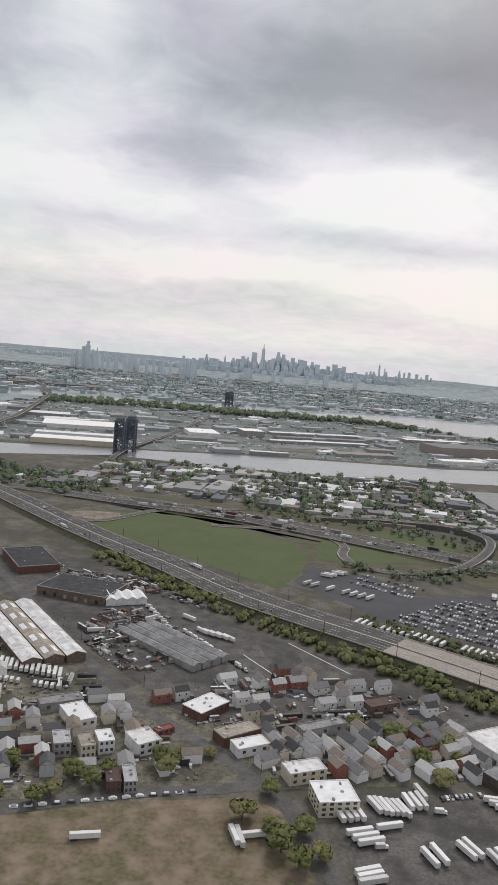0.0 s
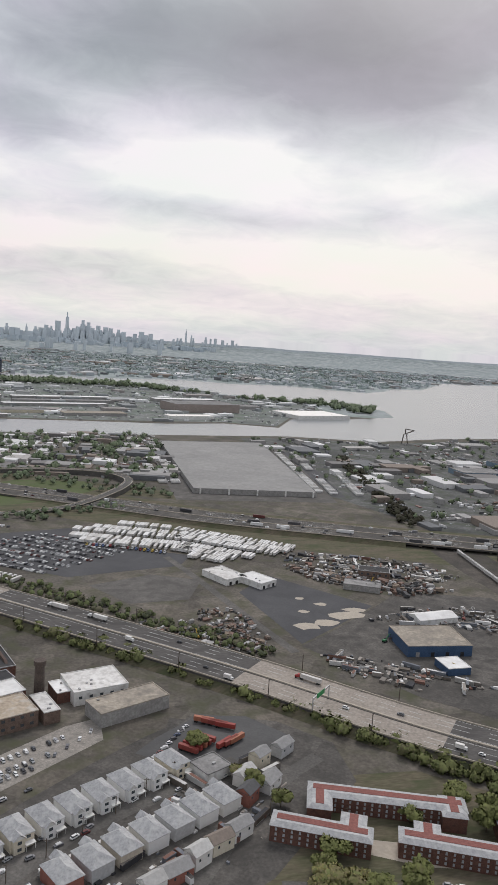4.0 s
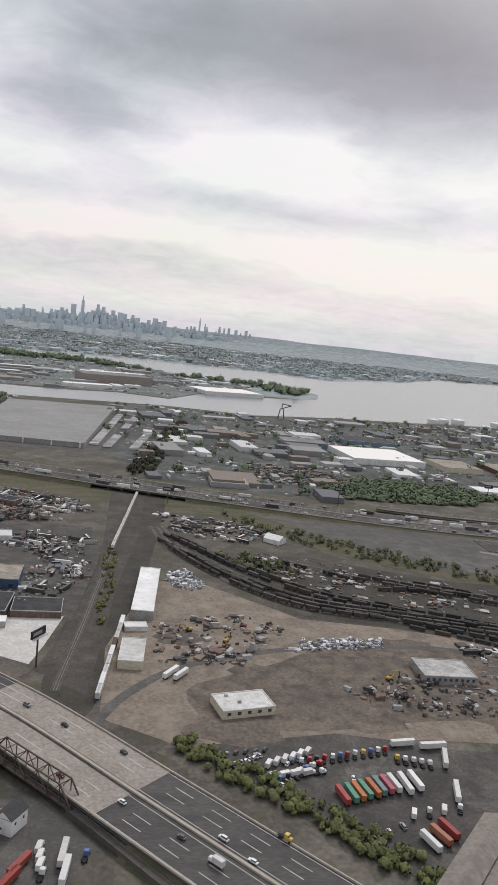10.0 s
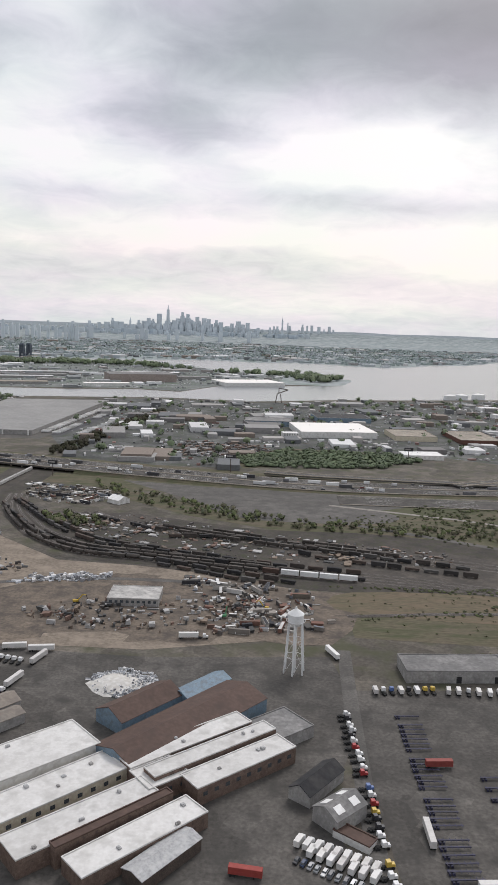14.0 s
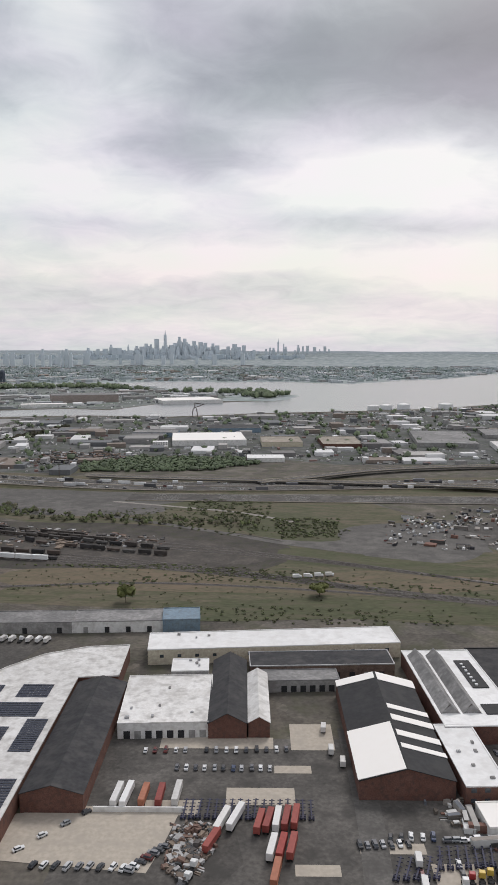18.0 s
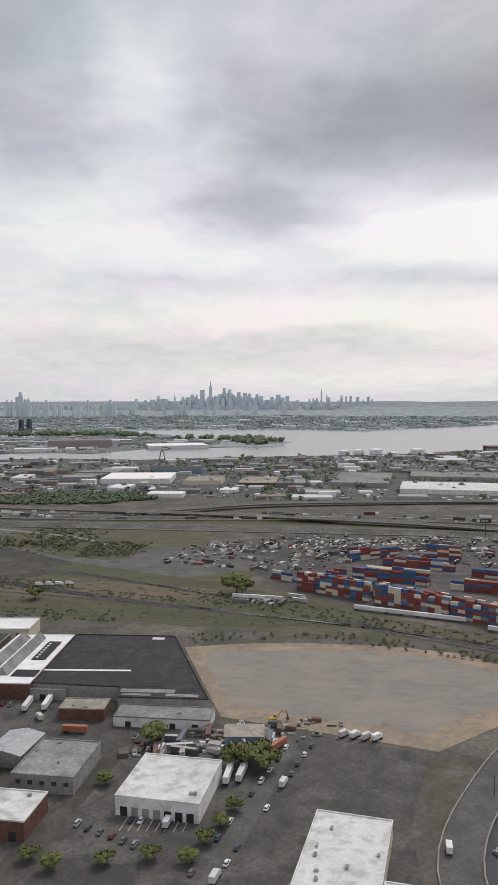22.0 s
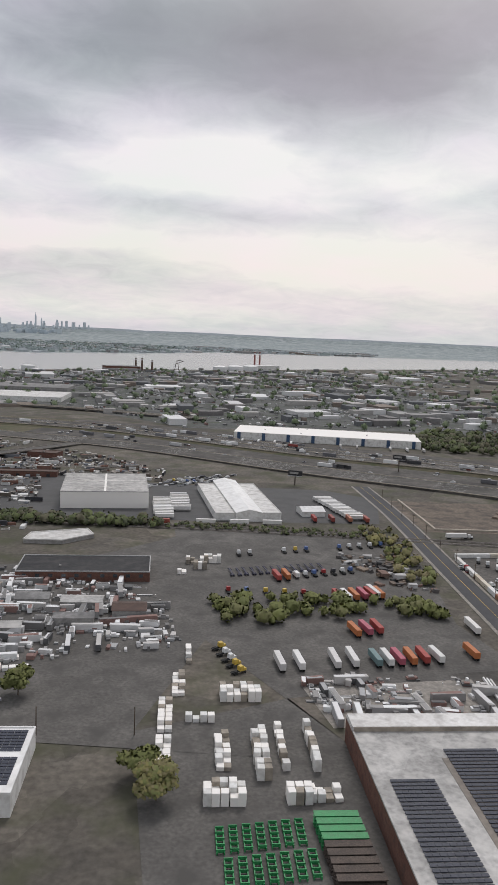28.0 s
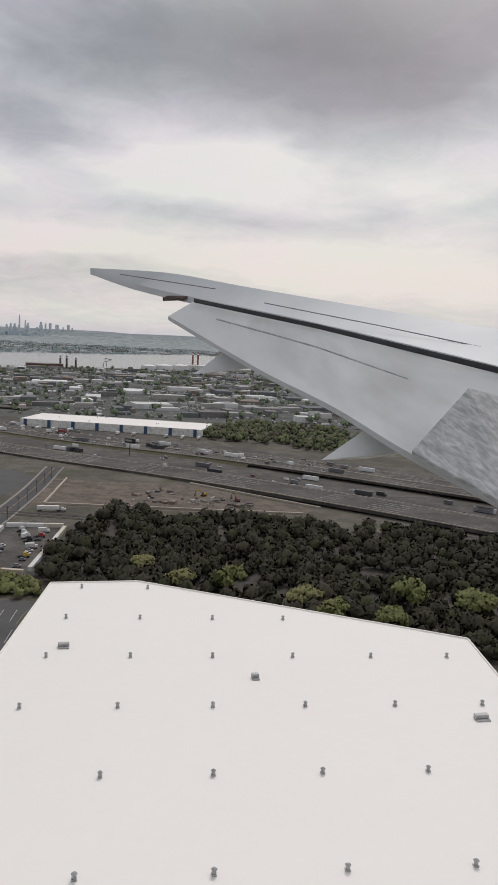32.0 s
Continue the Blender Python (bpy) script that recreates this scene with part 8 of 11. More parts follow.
def panels(parent, cx, cy, z, nx, ny, turn, pw=1.0, pd=0.6, gx=0.06, gy=0.28, tilt=6, cap=90):
    """Rows of tilted solar panels, each a part; past the cap they are joined."""
    bm = bmesh.new()
    bm_box(bm, 0, 0, 0, pw, pd, 0.05)
    me = bpy.data.meshes.new("solar_panel")
    bm.to_mesh(me)
    bm.free()
    me.materials.append(M_PANEL)
    far = []
    c, s = math.cos(radians(turn)), math.sin(radians(turn))
    inv = Matrix(parent.matrix_basis).inverted()
    for j in range(ny):
        for i in range(nx):
            lx, ly = (i - (nx - 1) / 2) * (pw + gx), (j - (ny - 1) / 2) * (pd + gy)
            x, y = cx + lx * c - ly * s, cy + lx * s + ly * c
            if cap > 0:
                o = new("solar_panel", me)
                o.parent = parent
                o.matrix_local = inv @ pose(x, y, z + 0.08, tilt, 0, turn)
                cap -= 1
            else:
                p = inv @ Vector((x, y, z + 0.05))
                far.append((p.x, p.y, p.z, pw, pd, 0.09, turn - math.degrees(parent.matrix_basis.to_euler().z)))
    if far:
        tagged(boxes("solar_panel_field", far, M_PANEL, parent), kind="stuff")
    return cap


sf = prism("solar_factory", "factory with a rounded white front and solar panels on its roof", [(563, -2), (564, 8), (566, 34), (571, 44), (579, 53), (590, 58.5), (602, 60), (602.5, 39), (592, 38), (592, -40), (566, -40)], 4.5, M_ROOFWORN, M_BRICK)
k = 90
for px, py, nx, ny in ((572, 30, 5, 7), (583, 30, 8, 8), (580, 20, 14, 8), (578, 7, 9, 10), (588, 8, 5, 16), (576, -16, 9, 14), (587, -16, 8, 14)):
    k = panels(sf, px, py, 4.42, nx, ny, 0, 0.95, 0.62, 0.05, 0.3, 6, max(0, k))
bm = bmesh.new()
bm_box(bm, 568.5 - sf.location.x, 12 - sf.location.y, 4.42, 6, 22, 0.06)
part("dark_roof_section", bm, M_ROOFDARK, sf)
gabled(599, 11, 50, 12.5, 4.0, 1.8, 90, M_ROOFDARK, M_BRICK, "long black-roofed brick hall", "factory_hall")
building(564.6, 85.5, 30, 11, 3.6, 2.3, M_ROOFGREY, M_WALLG, "long grey warehouse by the tracks", units=0, doors=5)
building(594, 87, 29.4, 11, 3.7, 3.5, M_ROOFGREY, M_WALLW, "long pale warehouse by the tracks", units=0, doors=4)
building(614.4, 87, 12, 11, 4.4, 5, M_WALLLBLUE, M_WALLLBLUE, "small blue-grey metal warehouse", units=0)
building(644, 66, 74, 13, 4.5, 5, M_ROOFW, M_WALLCREAM, "very long cream warehouse with a white roof", units=3, windows=14)
building(617, 28, 22, 26, 3.8, 3, M_ROOFWORN, M_WALLW, "white-roofed loading hall with dock doors", units=6, doors=8)
building(621, 46, 10, 8, 4.6, 3, M_ROOFW, M_WALLG, "small white-roofed plant room", units=4)
gabled(632, 33, 36, 9, 3.8, 2.4, 91, M_ROOFDARK, M_BRICK, "steep dark-roofed brick hall", "brick_hall", windows=0)
gabled(639.5, 29, 27, 5, 3.8, 1.4, 91, M_ROOFWORN, M_BRICK, "narrow brick hall with a pale roof", "brick_hall")
building(657, 52.5, 40, 10, 4.0, 3, M_ROOFDARK, M_BRICKBR, "dark-roofed rear loading hall", units=0, doors=9)
building(650, 43, 22, 7, 3.2, 3, M_ROOFGREY, M_WALLG, "low grey-roofed loading bay with doors", "loading_bay", units=0, doors=8)
r = gabled(669.6, 14, 46, 19.4, 4.2, 2.6, 90, M_BLACKFELT, M_BRICK, "large red brick hall with black and white roof strips", "brick_hall")
for lb, x0, x1, side in (("bright white roof section", -23, -3.5, 1), ("white roof strip", 19.5, 23, 1), ("white roof strip", 18.5, 23, -1), ("white roof strip", 3.2, 5.4, -1), ("white roof strip", -2.4, 0.2, -1), ("white roof strip", -9.4, -7.0, -1), ("white roof strip", -14.6, -12.8, -1)):
    bm = bmesh.new()
    bm_box(bm, (x0 + x1) / 2, 0, 0, x1 - x0, 10.0, 0.1)
    bmesh.ops.transform(bm, matrix=pose(0, side * 5.15, 5.6, -side * 14.6, 0, 0), verts=bm.verts)
    part("white_roof_section", bm, M_ROOFCLEAN, r, lb)
building(684.6, 1.5, 8.6, 25, 4.35, 2, M_ROOFW, M_BRICK, "long flat bay with a white roof", "side_bay", units=5, windows=3, rows=2)
r = building(690.9, 35, 19, 44, 4.5, 2.5, M_ROOFW, M_BRICK, "wide flat hall with a white roof", "brick_hall", units=4)
for gx, gl in ((-6.4, 34), (-1.2, 34)):
    bm = bmesh.new()
    for s in (-1, 1):
        v = [bm.verts.new(p) for p in ((gx, gl / 2 + 2, 6.6), (gx, -gl / 2 + 2, 6.6), (gx + s * 2.4, -gl / 2 + 1, 4.4), (gx + s * 2.4, gl / 2 + 1, 4.4))]
        bm.faces.new(v)
    for yy in (gl / 2 + 1.5, -gl / 2 + 1.5):
        bm.faces.new([bm.verts.new(p) for p in ((gx, yy, 6.6), (gx - 2.4, yy, 4.4), (gx + 2.4, yy, 4.4))])
    part("roof_monitor", bm, M_ROOFGREY, r)
bm = bmesh.new()
bm_box(bm, 5.4, 6, 4.5, 4.2, 17, 0.25)
bm_box(bm, 5.6, -14, 4.5, 7, 5, 0.25)
part("dark_skylight", bm, M_BLACKFELT, r)
for i in range(7):
    bm = bmesh.new()
    bm_box(bm, 4.6, -1 + i * 2.1, 4.75, 0.7, 0.7, 0.3)
    part("roof_vent", bm, M_WHITE, r)
prism("flat_warehouse", "broad warehouse with a patched dark grey roof", [(699.5, 16), (699.5, 60), (733, 61), (752.5, 8.5), (728, 8), (727, 15)], 4.0, M_ROOFDARK, M_WALLG)
fw = [o for o in bpy.data.objects if o.name == "flat_warehouse"][0].location
for nm, lb, mt, lx, ly, ll, lw, ta in (("roof_strip", "pale roof seam", M_ROOFW, 713, 27.0, 27, 1.1, 4), ("roof_patch", "darker newer roofing felt", M_BLACKFELT, 727, 20.5, 24, 9, 2), ("roof_patch", "worn grey roof patch", M_ROOFGREY, 735, 13, 15, 2.4, 2), ("roof_patch", "worn grey roof patch", M_ROOFGREY, 745, 10.6, 9, 1.8, 0), ("roof_patch", "worn grey roof patch", M_ROOFGREY, 732.5, 10.2, 8, 1.4, 1), ("roof_patch", "pale mended roof patch", M_ROOFWORN, 728, 58.2, 4, 2.2, 0)):
    bm = bmesh.new()
    bm_box(bm, lx - fw.x, ly - fw.y, 3.89, ll, lw, 0.06 if mt is M_BLACKFELT else 0.09, ta)
    part(nm, bm, mt, bpy.data.objects["flat_warehouse"], lb)
building(742, 2.5, 25, 8, 2.6, -1, M_ROOFGREY, M_WALLW, "low pale annex with a worn roof", "annex", units=1, doors=4)
building(703, 17, 17, 6.5, 2.8, 0, M_ROOFGREY, M_WALLG, "low grey loading annex", "annex", units=1, doors=4)
building(720, 5, 12, 7, 3, 2, M_ROOFTAN, M_BRICK, "small red brick annex beside a hall", "annex", units=2)
building(685.5, -17, 6.6, 8, 2.4, 3, M_ROOFCLEAN, M_WALLW, "small white metal storage shed", "shed", units=0)
gabled(711, -19, 12, 9, 3, 0.9, 85, M_SLATE, M_WALLG, "small grey metal-roofed workshop", "shed")
building(702, -31, 15.5, 11.5, 3, 4, M_ROOFDARK, M_BRICKBR, "dark flat-roofed brick workshop", units=2, windows=5)
building(724, -26.5, 14, 17, 3.8, -3, M_ROOFGREY, M_WALLG, "flat workshop with a patched roof", units=4, windows=5)
r = building(708.5, -44, 12, 12.5, 4, -8, M_ROOFGREY, M_BRICK, "red brick workshop with a blue sheet on its roof", units=2, windows=5, rows=2)
bm = bmesh.new()
bm_box(bm, 1.2, -3.6, 4.05, 6.6, 3.4, 0.08, 3)
part("tarpaulin", bm, M_ROOFBLUE, r, "bright blue weather sheet")
tagged(boxes("parking_stripes", [(744 + i * 1.75, -44.6 + i * 0.1, 0.13, 0.12, 5.6, 0.02, -6) for i in range(8)], M_LINE), "white bay stripes before a loading hall", "marking", kind="stuff")
row(CARS, (745, -44), (747, -44), 2, 84), put(BOXTRUCK, 752.6, -44.6, 84)
building(721, -47, 12.5, 11, 4, -3, M_ROOFWORN, M_BRICK, "red brick workshop with a pale roof", units=2, doors=3)
building(751, -33.5, 17.5, 18.5, 4, -6, M_ROOFWORN, M_WALLW, "white loading hall with a flaking roof", units=2, doors=7)
building(786.5, -57.5, 14.5, 28, 3.5, -10, M_ROOFWORN, M_WALLCREAM, "low white-roofed depot with roof vents", "depot", units=8, windows=3)
building(796, -68.5, 7.4, 12, 2.5, -9, M_ROOFWORN, M_WALLCREAM, "low entrance wing of a depot", "depot", units=3)
gabled(763.5, -5, 9.5, 7, 2.0, 0.7, 5, M_ROOFTAN, M_WALLLBLUE, "small open blue-grey shed", "shed")
row(CARS, (614, 9), (646, 10), 15, 90, skip=0.15)
row(CARS, (622, 2), (642, 2), 11, 90, skip=0.2)
row(TRAILERS, (611, -9.5), (613, -9.5), 2, 86, jit=0.05), row(REDTRAILER, (616.5, -9.5), (619.8, -9.5), 2, 86, jit=0.05), row(TRAILERS, (623.2, -9), (623.2, -9), 1, 88)
row(FLATBED, (625, -13), (650, -13), 17, 88, skip=0.05)
row(REDTRAILER, (639.8, -18), (646.6, -16.5), 5, 80, jit=0.1), row(REDTRAILER, (642, -25.5), (645.6, -25), 3, 80, jit=0.1), put(REDTRAILER, 642.6, -32, 80)
row(TRAILERS, (632.6, -17.5), (635.2, -16.5), 2, 72, jit=0.05), put(REDTRAILER, 631, -23.5, 70)
row([TRACTOR], (628, -30), (624, -45), 6, 70), row([TRACTOR], (636, -40), (640, -37), 3, 80)
row(CARS, (600, -29.5), (616, -30), 9, 70), row(CARS, (617, -30.6), (622.4, -24), 7, 160), row(CARS, (596, -25), (606, -14), 4, 40, skip=0.2)
gw = tagged(boxes("low_wall", [(616, -13.4, 0, 18, 0.35, 1.1, 0)], M_WALLW), "low white concrete yard wall", "wall", kind="structure")
row(BOXTRUCK, (655, 19), (655, 19), 1, 85), row(BOXTRUCK, (656, 9), (658, 4), 2, 88)
row(CARS, (658, -23.5), (667, -23), 7, 95), row(CARS, (674.6, -22), (682.7, -21.4), 6, 5, jit=0.4)
row(FLATBED, (672, -27), (683, -26), 8, 80), row([TRACTOR], (676, -32.5), (683, -31), 5, 80), row([TRACTOR, BOXTRUCK], (663.5, -38.5), (670, -36.5), 5, 70), row(FLATBED, (664, -30), (671, -29.5), 5, 70)
row([TRACTOR], (668.5, -43), (680, -41), 6, 75), row(TRAILERS, (690.8, -29), (693.5, -24), 2, 70), put(BOXTRUCK, 690.6, -35.3, 80)
patch("oily_lane", [(682, -17.6), (693.7, -16.8), (694, -43.6), (693, -70), (685, -70), (686.4, -44)], 0.09, M_DARKDIRT, "oily dark dirt lane between yards")
patch("oily_lane", [(732.2, -9.7), (737.7, -9.3), (733, -41), (730, -70), (724, -70), (727, -41)], 0.09, M_DARKDIRT, "dark dirt lane beside a workshop")
row(CARS, (664, -21), (672, -21), 5, 80)
for k in range(3):
    row([TRACTOR] + CARS[:1] + [BOXTRUCK], (668 + k * 7, -28), (667 + k * 7, -52), 9, 86, skip=0.1)
rig(687, -4, 2, red=True)
row(TRAILERS, (703, 8), (708, 9), 2, 95), put(REDTRAILER, 721, -6, 0), put(BOXTRUCK, 709, 1, 130)
row(CARS, (688, 9), (698, 9), 5, 90), row([TRACTOR], (688, -34), (697, -38), 3, 90)
clutter("yard_clutter", "scrapped cars and machines in a yard", [(623.5, -18), (630, -17), (632, -24), (627, -34), (623, -30)], 260, 106, M_SCRAP, (0.4, 1.5), (0.3, 0.8), (-30, 60), 25)
clutter("yard_clutter", "crates and vans along a workshop wall", [(672, -10), (682, -8), (698, -24), (690, -60), (684, -50), (684, -26)], 140, 107, M_CLUTTER, (0.5, 2.4), (0.3, 1.1), (0, 90), 15)
row([BOXTRUCK] + CARS, (780, -8), (760, -75), 15, 78, skip=0.2), row(CARS, (774, -10), (757, -70), 12, 78, skip=0.4)
row(REDTRAILER, (772, -10), (774, -12), 1, 60), row(TRAILERS, (759, -26), (765, -24), 3, 85)
row(CARS, (735, -46), (748, -52), 6, 80), row([BOXTRUCK], (788, -2), (796, -3), 4, 50)
row(BOXTRUCK, (777, -78), (788, -80), 2, 10), put(BOXTRUCK, 806, -48, 85)
clutter("yard_clutter", "trucks and parts behind a loading hall", [(735, -18), (765, -14), (790, 4), (780, 8), (760, 0), (735, -8)], 120, 108, M_CLUTTER, (0.7, 2.4), (0.4, 1.2), (0, 90), 15)
for tx, ty in ((766, -19), (768, -17), (763, -20), (770, -21), (765, -38), (763, -44), (761, -50), (759, -56), (752, -56), (744, -58), (735, -60), (742, -10), (730, -58), (736, -30)):
    tree(tx, ty, 0.9 if ty > -25 else 0.5, 0)
M_GREENSCRUB = mat("fresh_green_scrub", (0.068, 0.076, 0.04), (0.095, 0.097, 0.054), 0.06, 0.97, fine=14, c=(0.105, 0.094, 0.062), detail=9.0, stretch=(0.45, 1.5, 1), grit=0.4)
M_BROWNSCRUB = mat("brown_dead_scrub", (0.15, 0.118, 0.082), (0.115, 0.105, 0.066), 0.06, 0.97, fine=14, c=(0.17, 0.13, 0.09), detail=9.0, stretch=(0.45, 1.5, 1), grit=0.4)
for mt, lb, pts in ((M_ROAD, "grey levelled waste ground in scrub", [(480, 320), (544, 315), (584, 294), (580, 257), (514, 255), (486, 280)]), (M_GREENSCRUB, "green scrub island on waste ground", [(576, 311), (601, 323), (639, 315), (652, 295), (618, 275), (586, 274)]), (M_GREENSCRUB, "dense green scrub on waste ground", [(630, 230), (649, 263), (676, 249), (687, 221), (675, 199), (645, 205)]), (M_ROAD, "grey bare dirt beside the depot", [(680, 221), (717, 237), (745, 217), (742, 183), (722, 163), (688, 171)]), (M_BROWNSCRUB, "belt of brown dead scrub", [(640, 133), (680, 150), (722, 147), (736, 131), (697, 120), (655, 121)]), (M_DARKDIRT, "dark cinder ground of old sidings", [(520, 208), (575, 212), (632, 185), (635, 160), (545, 161)]), (M_GREENSCRUB, "green belt along old sidings", [(652, 186), (690, 172), (729, 156), (733, 142), (689, 151), (653, 164)]), (M_BROWNSCRUB, "weedy brown belt along the tracks", [(545, 152), (620, 150), (668, 134), (640, 122), (545, 130)]), (M_GREENSCRUB, "rough grass behind the factory", [(612, 108), (658, 116), (704, 114), (762, 126), (800, 100), (745, 86), (683, 95), (615, 92)])):
    patch("waste_ground", rounded(pts, 4), 0.075, mt, lb)
tagged(ribbon("dirt_track", smooth([(553, 292), (595, 276), (630, 261), (658, 239)]), -1.6, 1.6, 0.13, M_CRACKED), "pale dirt track through scrub", "track", kind="structure")
for pts, n, sd in (([(541, 266), (588, 274), (646, 226), (686, 221), (678, 203), (624, 208), (578, 238)], 260, 109), ([(599, 299), (647, 291), (646, 246), (622, 239), (599, 266)], 170, 130), ([(646, 246), (683, 246), (676, 209), (651, 203)], 190, 131), ([(530, 158), (603, 151), (671, 136), (672, 148), (602, 159)], 200, 132), ([(542, 124), (626, 151), (729, 123), (727, 117), (627, 136)], 240, 133), ([(570, 100), (628, 109), (706, 99), (703, 88), (629, 90)], 170, 134), ([(700, 150), (760, 128), (800, 105), (860, 72), (850, 68), (790, 95), (735, 118)], 220, 135)):
    woods("marsh_scrub", "belt of low green-brown scrub on waste ground", pts, n, sd, (0.6, 1.5) if sd < 132 and sd != 109 else (0.35, 0.9), 40, M_WOODS, 0.5)
woods("marsh_scrub", "low weeds between the tracks", [(540, 150), (620, 165), (700, 150), (800, 105), (860, 72), (735, 90), (640, 104), (540, 112)], 260, 110, (0.4, 0.9), 16, M_WOODS, 0.6)
tagged(ribbon("dirt_track", smooth([(540, 262), (571, 245), (623, 214), (656, 192), (700, 174), (735, 183)]), -2.2, 2.2, 0.12, M_ROAD), "pale dirt track across the waste ground", "track", kind="structure")
woods("marsh_scrub", "scrub along the lot's edge", [(735, 66), (780, 74), (850, 50), (856, 56), (790, 82), (735, 76)], 90, 111, (0.4, 1.0), 20, M_WOODS)
tree(745, 135, 1.6, 0), tree(748, 132, 1.3, 0), tree(662, 118, 1.0), tree(592, 110, 1.0)
row(BOXTRUCK, (655, 140), (668, 143), 4, 10), row(TRAILERS, (748, 126), (762, 124), 3, -15)
clutter("yard_clutter", "vans and crates at the marsh edge", [(742, 118), (775, 118), (775, 130), (745, 132)], 60, 112, M_CLUTTER, (0.7, 2.4), (0.4, 1.2), (-15, 75), 10)


def stacks(p, q, n, turn, high, seed, low=2):
    g = random.Random(seed)
    for i in range(n):
        k = i / max(1, n - 1)
        x, y = p[0] + (q[0] - p[0]) * k, p[1] + (q[1] - p[1]) * k
        for t in range(g.randint(low, high)):
            put(CONTAINER, x + g.uniform(-0.08, 0.08), y + g.uniform(-0.08, 0.08), turn + g.choice((0, 180)), 0.06 + t * 1.275)


SHORTBOX = make_container("short steel shipping container in a tight stack", None, 2.92)
PROTOS.append(SHORTBOX)
rear = []
for (ax, ay), (bx, by), depth, sd in (((771, 145), (804, 125), 4, 41), ((804, 125), (831, 105.5), 5, 42), ((831, 105.5), (852, 92), 5, 43), ((854, 93), (879, 108), 4, 44)):
    g = random.Random(sd)
    ln = math.hypot(bx - ax, by - ay)
    ta = math.degrees(math.atan2(by - ay, bx - ax))
    ux, uy = (bx - ax) / ln, (by - ay) / ln
    for i in range(int(ln / 2.97)):
        x, y = ax + ux * (i + 0.5) * 2.97, ay + uy * (i + 0.5) * 2.97
        for t in range(g.choice((5, 5, 6, 6, 6, 6))):
            put(SHORTBOX, x + g.uniform(-0.04, 0.04), y + g.uniform(-0.04, 0.04), ta + g.choice((0, 180)), 0.06 + t * 1.275)
        for d in range(1, depth):
            for t in range(g.choice((4, 5, 6, 6, 6))):
                rear.append((x - uy * d * 1.35, y + ux * d * 1.35, 0.06 + t * 1.275, 2.92, 1.2, 1.26, ta))
for (ax, ay), (bx, by), rows_n, hi, sd in (((796, 168), (832, 154), 4, 5, 45), ((838, 150), (872, 136), 3, 4, 46), ((812, 196), (846, 184), 3, 4, 47), ((852, 176), (890, 160), 3, 3, 48), ((862, 118), (890, 108), 6, 5, 49), ((866, 146), (892, 138), 5, 4, 50), ((758, 164), (778, 152), 2, 3, 51), ((796, 206), (826, 222), 3, 5, 52), ((836, 216), (858, 208), 3, 6, 53)):
    g = random.Random(sd)
    ln = math.hypot(bx - ax, by - ay)
    ta = math.degrees(math.atan2(by - ay, bx - ax))
    ux, uy = (bx - ax) / ln, (by - ay) / ln
    for i in range(int(ln / 5.95)):
        for d in range(rows_n):
            for t in range(g.randint(max(1, hi - 2), hi)):
                rear.append((ax + ux * (i + 0.5) * 5.95 - uy * d * 1.35, ay + uy * (i + 0.5) * 5.95 + ux * d * 1.35, 0.06 + t * 1.275, 5.9, 1.2, 1.26, ta))
tagged(boxes("container_blocks", rear, M_CONTROWS), "closely packed blocks of red, blue and cream containers", "containers", kind="stuff")
stacks((776, 140), (790, 158), 5, -24, 5, 3, 3)
tk = root_at("storage_tank", "long pale cylindrical tank lying among containers", "tank", "", 812, 168, 0, -24)
bm = bmesh.new()
bmesh.ops.create_cone(bm, cap_ends=True, segments=20, radius1=2.6, radius2=2.6, depth=20, matrix=pose(0, 0, 2.8, 0, 90, 0))
part("shell", bm, M_WALLCREAM, tk)
bm = bmesh.new()
for s in (-7, 0, 7):
    bm_box(bm, s, 0, 0, 1, 4, 1.2)
part("saddle", bm, M_CONC, tk)
row(TRAILERS, (798, 112), (832, 100), 7, -18), rig(846, 88, -12)
far_cars("rows of parked trucks and cars in the depot", (700, 200), (740, 225), 16, 60, 5, 0.2, 3, (6, 10))
far_cars("rows of cars beside the container depot", (770, 236), (860, 262), 34, 70, 6, 0.25, 3, (0, 9))
clutter("yard_clutter", "trailers, trucks and crates around the container depot", [(700, 190), (760, 175), (800, 200), (890, 190), (950, 180), (980, 225), (880, 272), (760, 275), (700, 240)], 620, 113, M_CLUTTER, (0.8, 3.6), (0.5, 1.5), (-24, 66), 8)
building(920, 248, 38, 3, 2, -10, M_ROOFW, M_WALLW, "long row of stacked white cabins", "cabin_row", units=0, windows=12, rows=2)
building(918, 256, 38, 3, 2, -10, M_ROOFW, M_WALLW, "long row of stacked white cabins", "cabin_row", units=0, windows=12, rows=2)
building(916, 264, 38, 3, 2, -10, M_ROOFW, M_WALLW, "long row of stacked white cabins", "cabin_row", units=0, windows=12, rows=2)


